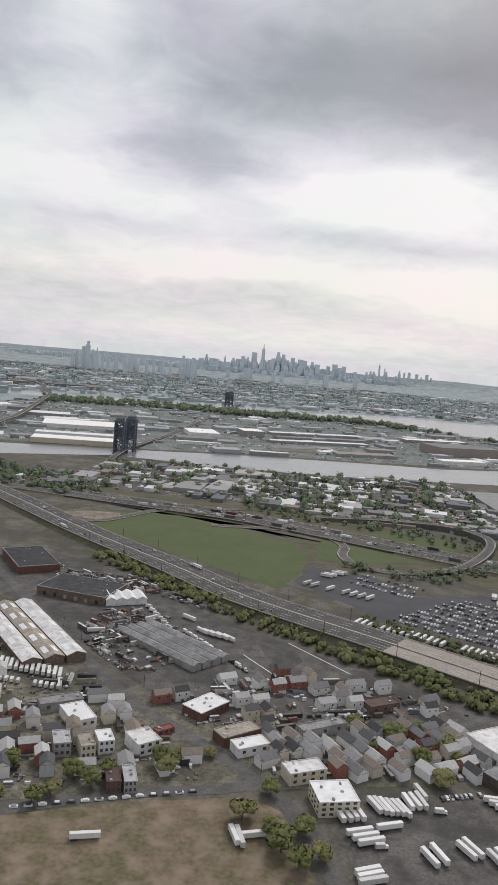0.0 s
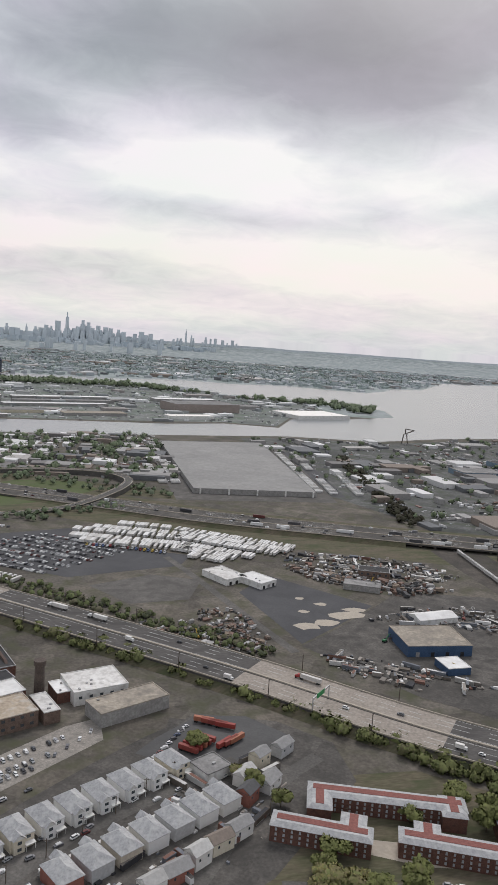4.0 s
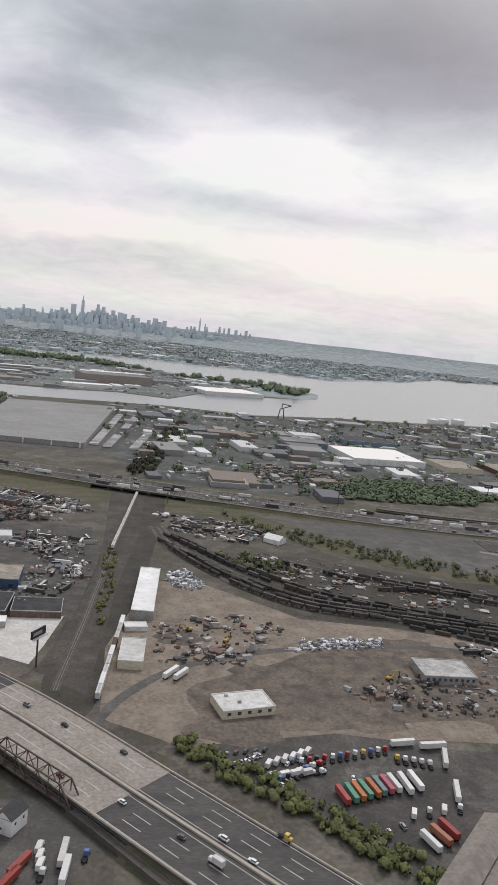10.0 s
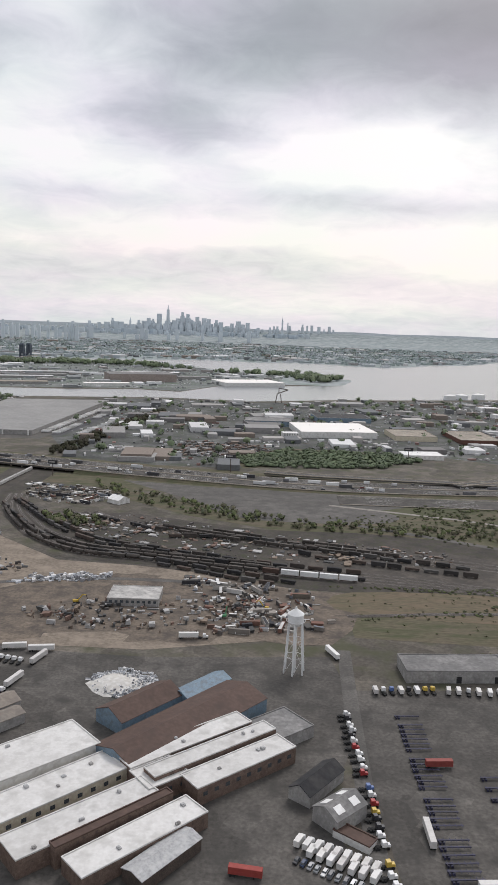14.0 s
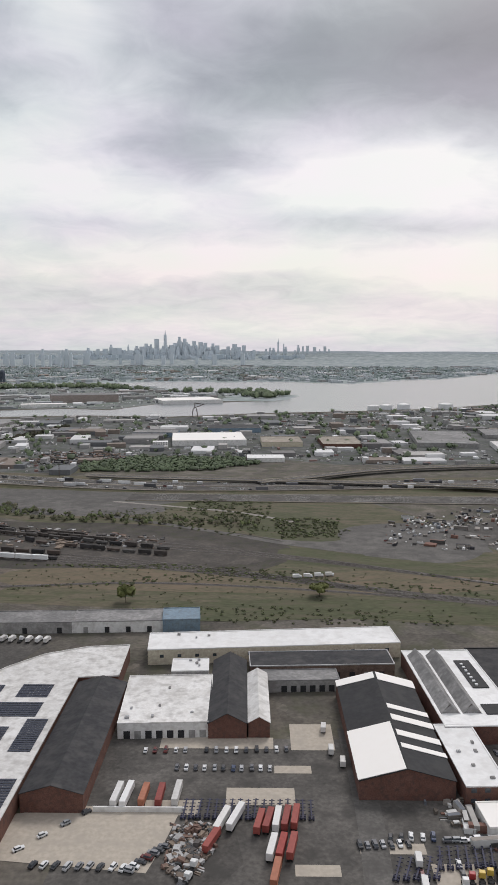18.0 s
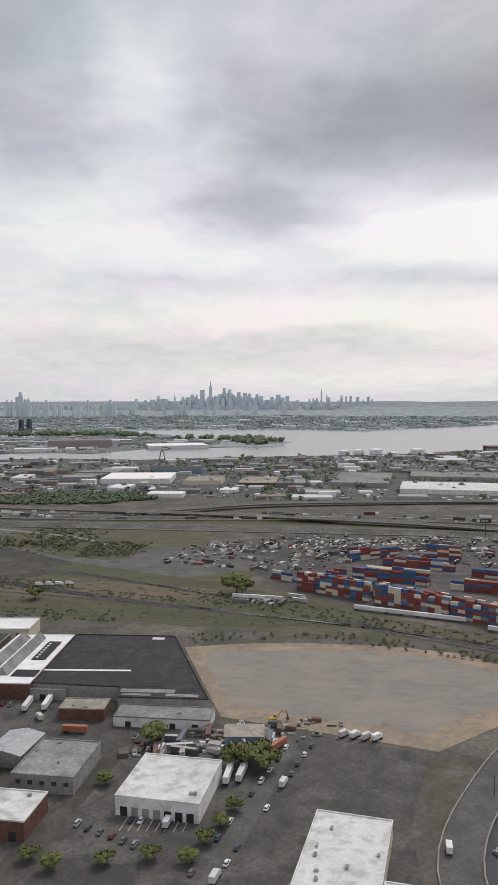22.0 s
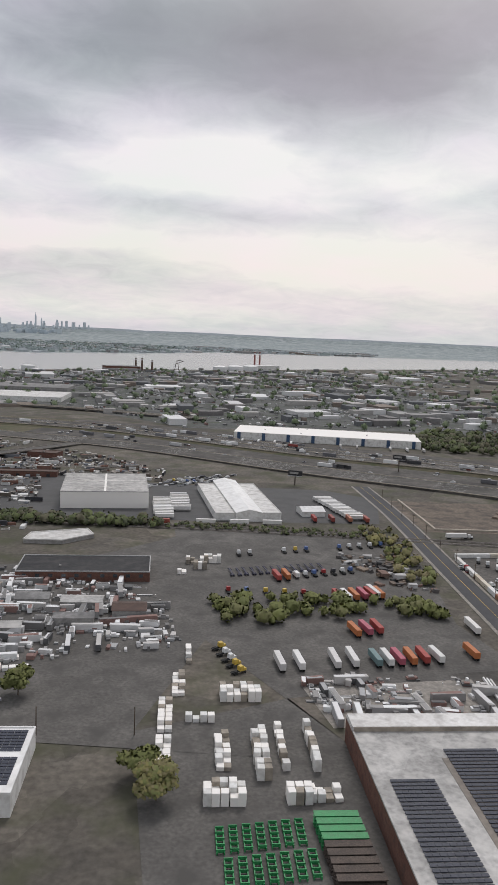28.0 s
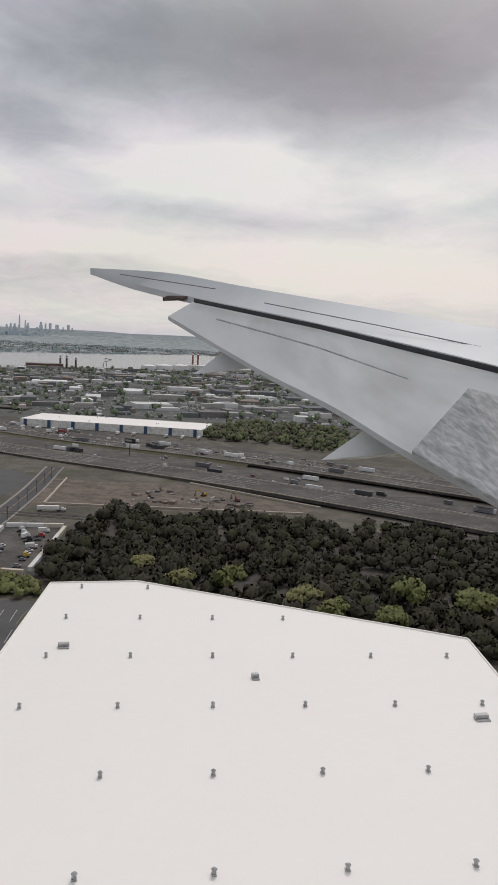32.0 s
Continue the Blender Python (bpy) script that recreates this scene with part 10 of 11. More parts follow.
big = prism("white_warehouse", "huge warehouse with a clean white roof and corrugated walls", [(1111, -252), (1137.2, -106), (1156.7, -106), (1218.6, -145), (1200, -252)], 7.4, M_ROOFCLEAN, M_WALLW)
gx, gy = big.location.x, big.location.y
for i in range(-2, 5):
    for j in range(-1, 7):
        vx, vy = 1155.5 + i * 14.4 - j * 2.95, -129.2 - i * 1.35 - j * 18.25
        if inside(vx, vy, [(1114, -250), (1138.5, -108), (1156, -108), (1216, -147), (1199, -250)]):
            bm = bmesh.new()
            bm_box(bm, vx - gx, vy - gy, 7.3, 0.55, 0.55, 0.22)
            bm_cyl(bm, vx - gx, vy - gy, 7.5, 0.24, 0.5, 10)
            bmesh.ops.create_cone(bm, cap_ends=True, segments=10, radius1=0.36, radius2=0.1, depth=0.25, matrix=pose(vx - gx, vy - gy, 8.1))
            part("roof_vent", bm, M_METAL, big, "small grey roof vent")
for vx, vy, vl in ((1172.7, -157.8, 1.2), (1141, -142, 2.0), (1204.7, -175.3, 2.2)):
    bm = bmesh.new()
    bm_box(bm, vx - gx, vy - gy, 7.3, vl, 0.9, 0.8, bevel=0.06)
    bm_box(bm, vx - gx, vy - gy - 0.75, 7.3, vl, 0.5, 0.25)
    part("roof_unit", bm, M_METAL, big, "grey rooftop air unit")
wl = [Vector((1111, -252, 0)), Vector((1137.2, -106, 0))]
for i in range(36):
    p, a, n = along(wl, 3 + i * 4)
    bm = bmesh.new()
    bm_box(bm, p.x - gx + n.x * 0.1, p.y - gy + n.y * 0.1, 0.0, 0.35, 0.25, 7.1, a)
    part("wall_rib", bm, M_WALLW, big)
for i in range(14):
    p, a, n = along(wl, 20 + i * 8)
    bm = bmesh.new()
    bm_box(bm, p.x - gx + n.x * 0.12, p.y - gy + n.y * 0.12, 0.1, 2.0, 0.2, 2.2, a)
    part("dock_door", bm, M_WALLG, big)
st = root_at("green_compactor", "bright green machine on a concrete slab", "machine", "", 1123.2, -175, 0.08, 80)
bm = bmesh.new()
bm_box(bm, 0, 0, 0, 5.5, 1.6, 1.6, bevel=0.1)
part("body", bm, M_GREENST, st)
bm = bmesh.new()
bm_box(bm, 3.4, 0, 0, 2.0, 1.3, 1.1, taper=0.7, bevel=0.06)
part("hopper", bm, M_STEELDK, st)
for k, (p, q) in enumerate((((1120, -26), (1138, -27)), ((1138.5, -30), (1130.6, -74)), ((1129, -76.5), (1112.5, -72)), ((1119, -29), (1112, -69)))):
    p, q = Vector((*p, 0)), Vector((*q, 0))
    n = int((q - p).length / 6.1) + 1
    t = math.degrees(math.atan2((q - p).y, (q - p).x))
    for i in range(n):
        c = p + (q - p) * (i + 0.5) / n
        put(PALECONTAINER, c.x, c.y, t, 0.06)
row([TRACTOR] + CARS, (1117, -36), (1115, -66), 12, 10, skip=0.1), row([BOXTRUCK, TRACTOR] + CARS, (1132, -34), (1127, -70), 13, 10, skip=0.1), row([BOXTRUCK] + CARS, (1121, -50), (1120, -70), 7, 40, skip=0.1), row([TRACTOR, BOXTRUCK], (1125, -32), (1128, -44), 4, 60)
put(CARS[1], 1101.2, -160.4, -8), put(CARS[0], 1100, -166, -8), put(CARS[1], 1105.4, -172.6, -8), put(CARS[0], 1105.6, -177, -8), put(CARS[2], 1115, -157.2, 80), row(CARS, (1104.5, -182), (1102, -200), 5, -8, skip=0.4)
rig(1133, -4, -4)
stripes = []
for i in range(26):
    for x0, y0, dx, dy in ((1104.6, -144, -0.255, -1.43), (1108.2, -149, -0.255, -1.43)):
        stripes.append((x0 + dx * i, y0 + dy * i, 0.1, 2.4, 0.12, 0.02, -9))
for i in range(9):
    for k in range(2):
        stripes.append((1109 + i * 2.9, -104 - k * 12 - i * 0.35, 0.12, 0.12, 7, 0.02, -8))
tagged(boxes("parking_stripes", stripes, M_LINE), "white parking bay stripes", "marking", kind="stuff")
for a, b in (((1137, 58), (1130, 8)), ((1130, 8), (1225, -8)), ((1190, 50), (1235, 2))):
    ln = [Vector((*a, 0)), Vector((*b, 0))]
    tagged(ribbon("low_wall", ln, -0.4, 0.4, 0.7, M_CONC, None, 0.7), "low pale concrete wall round a dirt lot", "wall", kind="structure")
clutter("yard_clutter", "diggers, pipes and spoil in a dirt lot", [(1170, 40), (1215, 10), (1205, 0), (1160, 14)], 50, 127, M_SCRAP, (0.6, 2.6), (0.3, 1.0), (-30, 60), 20)

# ---- between the highway and the river ----
M_GREATROOF = mat("slate_grey_gravel_roof", (0.27, 0.265, 0.255), (0.31, 0.302, 0.29), 0.02, 0.95, fine=20, plots=0.05, grit=0.15)
gw = prism("great_warehouse", "enormous low warehouse with a flat grey roof", [(231, 524), (327, 518), (346, 790), (231, 775)], 4.0, M_GREATROOF, M_WALLG)
for i in range(5):
    bm = bmesh.new()
    bm_box(bm, 236 + i * 22 - gw.location.x, 523.0 - i * 1.35 - gw.location.y, 0, 1.2, 0.8, 4.3)
    part("bay_pier", bm, M_WALLW, gw, "white pier on the front")
patch("trailer_park", [(341, 520), (352, 520), (378, 750), (362, 750)], 0.07, M_DARKLOT, "dark asphalt trailer park beside a warehouse")
far_trailers("white trailers docked round a vast warehouse", [((334, 536), (352, 735), 62, 4), ((345, 530), (352, 590), 12, 10), ((358, 640), (370, 740), 22, 10), ((366, 528), (380, 620), 20, 10), ((222, 560), (222, 780), 70, 0), ((212, 560), (205, 640), 26, -4)])
building(590, 588, 70, 66, 5.5, 6, M_ROOFCLEAN, M_WALLW, "large white warehouse beyond a green plot", units=2, windows=0)
building(548, 548, 14, 12, 5, 6, M_ROOFW, M_WALLW, "white office block beside a warehouse", "office", units=1, windows=6, rows=3)
building(661, 572, 38, 46, 4.5, 2, M_ROOFTAN, M_WALLCREAM, "tan flat-roofed riverside warehouse", units=3)
building(717, 570, 37, 60, 4, 1, M_ROOFTAN, M_BRICK, "brick warehouse with a tan roof", units=3)
building(645, 462, 31, 20, 3.4, 2, M_ROOFW, M_WALLW, "low white warehouse by the highway", units=2)
building(822, 600, 56, 110, 4, -7, M_ROOFGREY, M_WALLG, "broad flat grey-roofed warehouse", units=4)
building(922, 520, 138, 66, 4.2, -8, M_ROOFWORN, M_WALLW, "very long pale warehouse with ribbed roof bays", units=3)
building(935, 640, 120, 60, 3.6, -8, M_ROOFGREY, M_WALLG, "grey warehouse behind a longer one", units=3)
building(612, 690, 58, 40, 5, 4, M_ROOFDARK, M_WALLLBLUE, "dark teal metal shed", units=2)
building(532, 640, 46, 30, 5, 0, M_ROOFGREY, M_WALLLBLUE, "blue-grey industrial frame building", units=2, windows=8, rows=2)
gx = (0, 0)
NEARBANK = [(-240, 640), (-150, 700), (-140, 820), (0, 808), (138, 820), (228, 840), (228, 560), (120, 590), (0, 625), (-100, 640)]
EASTBANK = [(335, 540), (380, 420), (440, 400), (500, 395), (640, 480), (700, 440), (870, 440), (1000, 420), (1080, 300), (1105, 300), (1240, 300), (1400, 250), (1500, 420), (1480, 1330), (1300, 1200), (1140, 1150), (1040, 1080), (900, 980), (757, 930), (640, 900), (520, 850), (405, 868), (335, 850)]
BIGS = [[(216, 540), (350, 540), (350, 795), (216, 795)], [(540, 535), (630, 545), (630, 630), (550, 625)], [(505, 395), (640, 440), (640, 485), (505, 485)], [(790, 530), (855, 530), (855, 670), (790, 670)], [(840, 480), (1000, 460), (1010, 690), (850, 690)], [(1095, 195), (1250, 195), (1250, 320), (1095, 320)], [(640, 540), (740, 540), (740, 610), (640, 610)], [(1210, 170), (1340, 150), (1340, 300), (1215, 300)]]
clutter("riverside_sheds", "dense low sheds and warehouses on the river bank", NEARBANK, 230, 201, M_ROOFSFAR, (8, 24), (2, 4.5), (-8, 82), 5, "sheds")
clutter("riverside_yards", "trucks, trailers and crates in riverside yards", NEARBANK, 1700, 202, M_RIVERGOODS, (1.5, 5), (0.6, 2.2), (-8, 82), 8)
patch("riverside_ground", EASTBANK, 0.03, mat("sooty_riverside_ground", (0.085, 0.088, 0.085), (0.125, 0.125, 0.12), 0.03, 0.95, c=(0.072, 0.084, 0.058), fine=16, detail=9.0, plots=0.25), "dark trodden ground between riverside sheds")
clutter("riverside_sheds", "dense low sheds and warehouses before the bay", EASTBANK, 620, 203, M_ROOFSFAR, (7, 26), (2, 5), (5, 95), 6, "sheds", BIGS)
clutter("riverside_yards", "trucks, trailers, tanks and crates before the bay", EASTBANK, 6500, 204, M_RIVERGOODS, (1.2, 4.6), (0.5, 2.0), (5, 95), 10, "clutter", BIGS)
clutter("scrap_rows", "rows of pink and rusty wrecked cars", [(452, 440), (500, 438), (530, 470), (520, 500), (455, 512)], 420, 205, M_SCRAP, (1.6, 3), (0.6, 1.3), (0, 0), 8)
EASTFAR = [(1420, 250), (1500, 420), (1490, 1300), (1700, 1420), (2150, 1760), (2700, 2080), (3000, 1500), (2400, 700), (1800, 300), (1500, 150)]
clutter("riverside_sheds", "low sheds and yards along the eastern shore", EASTFAR, 420, 231, M_ROOFSFAR, (10, 40), (2, 6), (5, 95), 6, "sheds")
clutter("riverside_yards", "trailers and crates along the eastern shore", EASTFAR, 1800, 232, M_RIVERGOODS, (2, 6), (0.6, 2.2), (5, 95), 10)
woods("riverside_trees", "tree belts among the eastern sheds", EASTFAR, 520, 233, (3, 7), 18, M_RIVERTREES)
woods("riverside_trees", "tree belts on the river bank", NEARBANK, 380, 206, (2, 5), 26, M_RIVERTREES)
woods("riverside_trees", "scattered trees among the riverside sheds", EASTBANK, 760, 207, (1.8, 4.6), 24, M_RIVERTREES)
woods("riverside_trees", "tree belt beside the great warehouse", [(358, 425), (378, 431), (400, 570), (424, 726), (408, 718), (384, 570)], 170, 208, (1.4, 3.2), 44, M_DARKWOOD)


def stack_pair(label, x, y, h, n=2, m=None):
    for i in range(n):
        r = root_at("smokestack", label, "smokestack", "power station stacks", x + i * 11, y)
        bm = bmesh.new()
        bm_cyl(bm, 0, 0, 0, 2.2, h, 14, 1.5)
        part("shaft", bm, m or M_BRICKBR, r)
        bm = bmesh.new()
        bm_cyl(bm, 0, 0, h * 0.82, 1.75, h * 0.1, 14, 1.66)
        part("painted_band", bm, M_WHITE, r)


stack_pair("dark power station smokestack by the bay", 1101, 1112, 22)
stack_pair("dark power station smokestack by the bay", 1128, 1092, 20, 1)
stack_pair("red and white banded smokestack by the bay", 1367, 1330, 36, 2, M_REDROOF)
building(1075, 1090, 60, 30, 8, 10, M_ROOFGREY, M_BRICK, "brick power station by the bay", "power_station", units=4)
building(1380, 1310, 60, 40, 9, 10, M_ROOFW, M_WALLW, "pale power station building", "power_station", units=4)
for x, y, rr in ((812, 985, 9), (834, 1000, 9), (862, 1010, 10), (884, 960, 8), (1196, 396, 5), (1212, 400, 5), (925, 1005, 11), (1290, 1160, 16), (1325, 1190, 16), (1260, 1150, 14)):
    r = root_at("storage_tank", "white round oil storage tank", "tank", "oil tanks", x, y)
    bm = bmesh.new()
    bm_cyl(bm, 0, 0, 0, rr, rr * 0.7, 24)
    part("shell", bm, M_WHITE, r)
    bm = bmesh.new()
    bm_cyl(bm, 0, 0, rr * 0.7, rr * 0.98, rr * 0.15, 24, rr * 0.2)
    part("lid", bm, M_ROOFW, r)
for x, y in ((554, 862), (1180, 1160)):
    r = root_at("dock_crane", "dark dockside crane by the water", "crane", "", x, y)
    for q, (a, b) in enumerate((((-4, 0, 0), (-2, 0, 12)), ((4, 0, 0), (2, 0, 12)), ((-2, 0, 12), (12, 0, 17)), ((0, 0, 12), (0, 0, 19)), ((0, 0, 19), (12, 0, 17)))):
        bm = bmesh.new()
        bm_beam(bm, a, b, 1.0)
        part(("leg", "leg", "jib", "mast", "stay")[q], bm, M_STEELDK, r)


def lift_bridge(x, y, h, gap, turn):
    """A lift bridge: two braced towers with sheave houses, each member of the bracing thick enough to read as dark steel."""
    r = root_at("lift_bridge", "dark steel lift bridge with two lattice towers", "bridge", "lift bridges", x, y, 0, turn)
    for s in (-1, 1):
        bm = bmesh.new()
        for a in (-1, 1):
            for b in (-1, 1):
                bm_beam(bm, (s * gap / 2 + a * 3.6, b * 5, 0), (s * gap / 2 + a * 3.0, b * 5, h), 1.7)
        for k in range(6):
            z0, z1 = h * k / 6, h * (k + 1) / 6
            for b in (-5, 5):
                bm_beam(bm, (s * gap / 2 - 3.2, b, z0), (s * gap / 2 + 3.2, b, z1), 1.0)
                bm_beam(bm, (s * gap / 2 + 3.2, b, z0), (s * gap / 2 - 3.2, b, z1), 1.0)
                bm_beam(bm, (s * gap / 2 - 3.2, b, z1), (s * gap / 2 + 3.2, b, z1), 1.1)
            for a in (-3.2, 3.2):
                if z0 > 8:
                    bm_beam(bm, (s * gap / 2 + a, -5, z0), (s * gap / 2 + a, 5, z1), 1.0)
                    bm_beam(bm, (s * gap / 2 + a, 5, z0), (s * gap / 2 + a, -5, z1), 1.0)
                    bm_beam(bm, (s * gap / 2 + a, -5, z1), (s * gap / 2 + a, 5, z1), 1.1)
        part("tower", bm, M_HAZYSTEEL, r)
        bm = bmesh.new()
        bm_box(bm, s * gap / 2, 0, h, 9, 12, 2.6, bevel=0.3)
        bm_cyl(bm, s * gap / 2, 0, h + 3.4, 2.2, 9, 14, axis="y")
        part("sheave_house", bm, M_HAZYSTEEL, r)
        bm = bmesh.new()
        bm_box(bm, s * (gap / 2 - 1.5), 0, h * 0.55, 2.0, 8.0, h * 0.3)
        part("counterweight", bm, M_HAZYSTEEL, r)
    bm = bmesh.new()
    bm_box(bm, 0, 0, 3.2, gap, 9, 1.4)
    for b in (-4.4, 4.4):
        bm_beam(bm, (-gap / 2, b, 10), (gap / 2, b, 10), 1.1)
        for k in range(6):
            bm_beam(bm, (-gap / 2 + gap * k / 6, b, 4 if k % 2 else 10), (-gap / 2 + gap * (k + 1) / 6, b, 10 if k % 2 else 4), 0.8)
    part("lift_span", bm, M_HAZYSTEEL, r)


lift_bridge(-139, 876, 36, 36, 78)
lift_bridge(-45, 1840, 30, 40, 80)

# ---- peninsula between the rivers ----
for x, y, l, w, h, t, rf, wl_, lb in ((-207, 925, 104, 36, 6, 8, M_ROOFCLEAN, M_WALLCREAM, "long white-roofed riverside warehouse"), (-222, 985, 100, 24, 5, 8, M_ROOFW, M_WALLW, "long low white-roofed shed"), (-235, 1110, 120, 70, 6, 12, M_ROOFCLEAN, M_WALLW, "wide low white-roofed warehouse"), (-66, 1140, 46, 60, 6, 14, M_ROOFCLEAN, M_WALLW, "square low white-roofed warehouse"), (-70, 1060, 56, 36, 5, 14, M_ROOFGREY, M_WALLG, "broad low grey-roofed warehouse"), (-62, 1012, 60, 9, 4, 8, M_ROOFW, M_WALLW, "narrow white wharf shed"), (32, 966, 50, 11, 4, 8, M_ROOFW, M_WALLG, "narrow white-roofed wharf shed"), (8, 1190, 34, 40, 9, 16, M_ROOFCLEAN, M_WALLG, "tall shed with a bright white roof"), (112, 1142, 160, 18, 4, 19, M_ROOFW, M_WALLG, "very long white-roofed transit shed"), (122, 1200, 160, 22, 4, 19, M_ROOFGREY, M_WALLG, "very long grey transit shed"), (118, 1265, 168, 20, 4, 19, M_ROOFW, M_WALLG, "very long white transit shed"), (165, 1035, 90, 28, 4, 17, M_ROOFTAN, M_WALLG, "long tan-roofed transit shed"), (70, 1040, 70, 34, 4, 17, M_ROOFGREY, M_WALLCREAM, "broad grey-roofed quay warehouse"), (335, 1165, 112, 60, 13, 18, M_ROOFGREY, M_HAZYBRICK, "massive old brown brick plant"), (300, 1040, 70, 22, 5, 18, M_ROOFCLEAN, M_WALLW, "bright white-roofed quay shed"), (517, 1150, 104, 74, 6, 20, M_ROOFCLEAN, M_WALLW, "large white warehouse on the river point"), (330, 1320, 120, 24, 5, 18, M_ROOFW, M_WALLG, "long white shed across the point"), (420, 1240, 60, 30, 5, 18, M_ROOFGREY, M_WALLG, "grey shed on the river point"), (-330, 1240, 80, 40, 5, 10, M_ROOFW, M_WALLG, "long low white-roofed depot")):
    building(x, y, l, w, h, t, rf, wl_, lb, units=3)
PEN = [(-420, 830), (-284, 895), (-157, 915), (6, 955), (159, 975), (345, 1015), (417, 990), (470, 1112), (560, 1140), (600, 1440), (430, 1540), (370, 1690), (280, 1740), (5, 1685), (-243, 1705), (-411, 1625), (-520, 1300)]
patch("peninsula_ground", PEN, 0.045, M_PENGROUND, "built-up river peninsula ground paled by painted haze")
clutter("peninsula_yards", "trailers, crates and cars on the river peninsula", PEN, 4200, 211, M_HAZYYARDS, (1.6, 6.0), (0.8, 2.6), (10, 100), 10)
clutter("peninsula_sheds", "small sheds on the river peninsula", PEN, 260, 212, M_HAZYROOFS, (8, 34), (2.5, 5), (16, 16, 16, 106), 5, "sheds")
woods("peninsula_trees", "tree belts along the peninsula's far shore", [(-420, 1500), (-250, 1560), (0, 1560), (250, 1600), (440, 1440), (560, 1420), (640, 1420), (700, 1330), (660, 1230), (620, 1260), (590, 1360), (420, 1450), (260, 1690), (0, 1660), (-240, 1680), (-420, 1600)], 620, 213, (4, 9), 22, M_RIVERTREES)

# ---- far town, hills and skyline ----
FAR1 = [(-1600, 1850), (-700, 1850), (-250, 1840), (100, 1910), (400, 2010), (700, 2010), (890, 1890), (1070, 2140), (1180, 2170), (1540, 2740), (2300, 3000), (2600, 3600), (1500, 3650), (900, 3750), (500, 4000), (-1600, 3900)]
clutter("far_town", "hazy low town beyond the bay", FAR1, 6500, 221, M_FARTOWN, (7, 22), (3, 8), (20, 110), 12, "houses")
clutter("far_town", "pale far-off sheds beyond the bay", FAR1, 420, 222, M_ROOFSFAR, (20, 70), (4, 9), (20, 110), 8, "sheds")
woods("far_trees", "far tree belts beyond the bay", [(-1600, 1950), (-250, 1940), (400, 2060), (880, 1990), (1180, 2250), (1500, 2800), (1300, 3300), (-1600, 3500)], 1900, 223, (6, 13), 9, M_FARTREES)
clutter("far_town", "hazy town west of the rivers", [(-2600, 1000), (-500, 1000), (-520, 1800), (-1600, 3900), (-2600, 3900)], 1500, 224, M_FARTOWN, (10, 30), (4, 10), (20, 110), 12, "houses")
# Haze is put into these base colours: towers, hills and shore are paled blue-grey.
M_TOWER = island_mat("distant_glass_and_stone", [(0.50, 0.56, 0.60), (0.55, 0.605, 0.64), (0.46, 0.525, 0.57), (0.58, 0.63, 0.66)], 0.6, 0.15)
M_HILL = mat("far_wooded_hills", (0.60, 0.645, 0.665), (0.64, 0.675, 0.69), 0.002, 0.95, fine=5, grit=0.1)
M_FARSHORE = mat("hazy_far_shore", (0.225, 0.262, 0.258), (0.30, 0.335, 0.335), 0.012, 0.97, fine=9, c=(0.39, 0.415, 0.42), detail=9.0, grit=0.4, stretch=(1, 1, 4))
g = random.Random(77)
hx = [-5200 + i * 110 for i in range(104)]
hv, sv = [], []
for x in hx:
    base = 84 if x < 600 else 80 if x < 1300 else 76
    top = base + 5 * noise.noise(Vector((x * 0.002, 0, 0))) + 2.5 * noise.noise(Vector((x * 0.011, 3, 0)))
    y = 4560 - 0.25 * max(0, x - 800) - 0.1 * max(0, -x - 500)
    hv += [(x, y - 10, 0), (x, y - 5, 50), (x, y, top), (x, y + 140, top * 0.8), (x, y + 200, 0)]
    rise = 66 + 4 * noise.noise(Vector((x * 0.004, 7, 0))) + 2 * noise.noise(Vector((x * 0.03, 9, 0)))
    sv += [(x, y - 760, 0), (x, y - 380, 22), (x, y - 130, 46), (x, y - 60, rise), (x, y - 30, 0)]
strip = [(5 * i + k, 5 * i + 5 + k, 5 * i + 6 + k, 5 * i + 1 + k) for i in range(len(hx) - 1) for k in range(4)]
tagged(link_mesh("hills", hv, strip, M_HILL), "low hills on the horizon, paled blue-grey for haze", "hills", kind="structure")
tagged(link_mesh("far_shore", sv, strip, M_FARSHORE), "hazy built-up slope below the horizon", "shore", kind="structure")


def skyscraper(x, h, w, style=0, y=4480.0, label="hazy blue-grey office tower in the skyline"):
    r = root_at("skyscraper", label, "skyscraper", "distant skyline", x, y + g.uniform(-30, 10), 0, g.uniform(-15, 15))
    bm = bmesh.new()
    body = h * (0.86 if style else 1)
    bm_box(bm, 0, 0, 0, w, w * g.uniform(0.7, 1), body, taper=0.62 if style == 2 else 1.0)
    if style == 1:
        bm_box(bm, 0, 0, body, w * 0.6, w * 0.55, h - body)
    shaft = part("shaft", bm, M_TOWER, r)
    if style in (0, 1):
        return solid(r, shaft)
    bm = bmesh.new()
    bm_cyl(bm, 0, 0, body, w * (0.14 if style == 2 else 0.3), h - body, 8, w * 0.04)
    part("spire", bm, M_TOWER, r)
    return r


CITY = ((-530, 94), (-493, 126), (-456, 85), (-424, 94), (-387, 84), (-322, 70), (-285, 116), (-248, 111), (-211, 134), (-174, 129), (-127, 170), (-13, 123), (24, 137), (56, 187), (97, 173), (125, 132), (170, 154), (188, 122), (225, 145), (262, 140), (284, 104), (321, 135), (348, 99), (407, 89), (443, 112), (493, 130), (525, 107), (565, 120))
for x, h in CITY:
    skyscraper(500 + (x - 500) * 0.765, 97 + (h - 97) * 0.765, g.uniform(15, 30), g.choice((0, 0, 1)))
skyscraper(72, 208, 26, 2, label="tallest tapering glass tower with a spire")
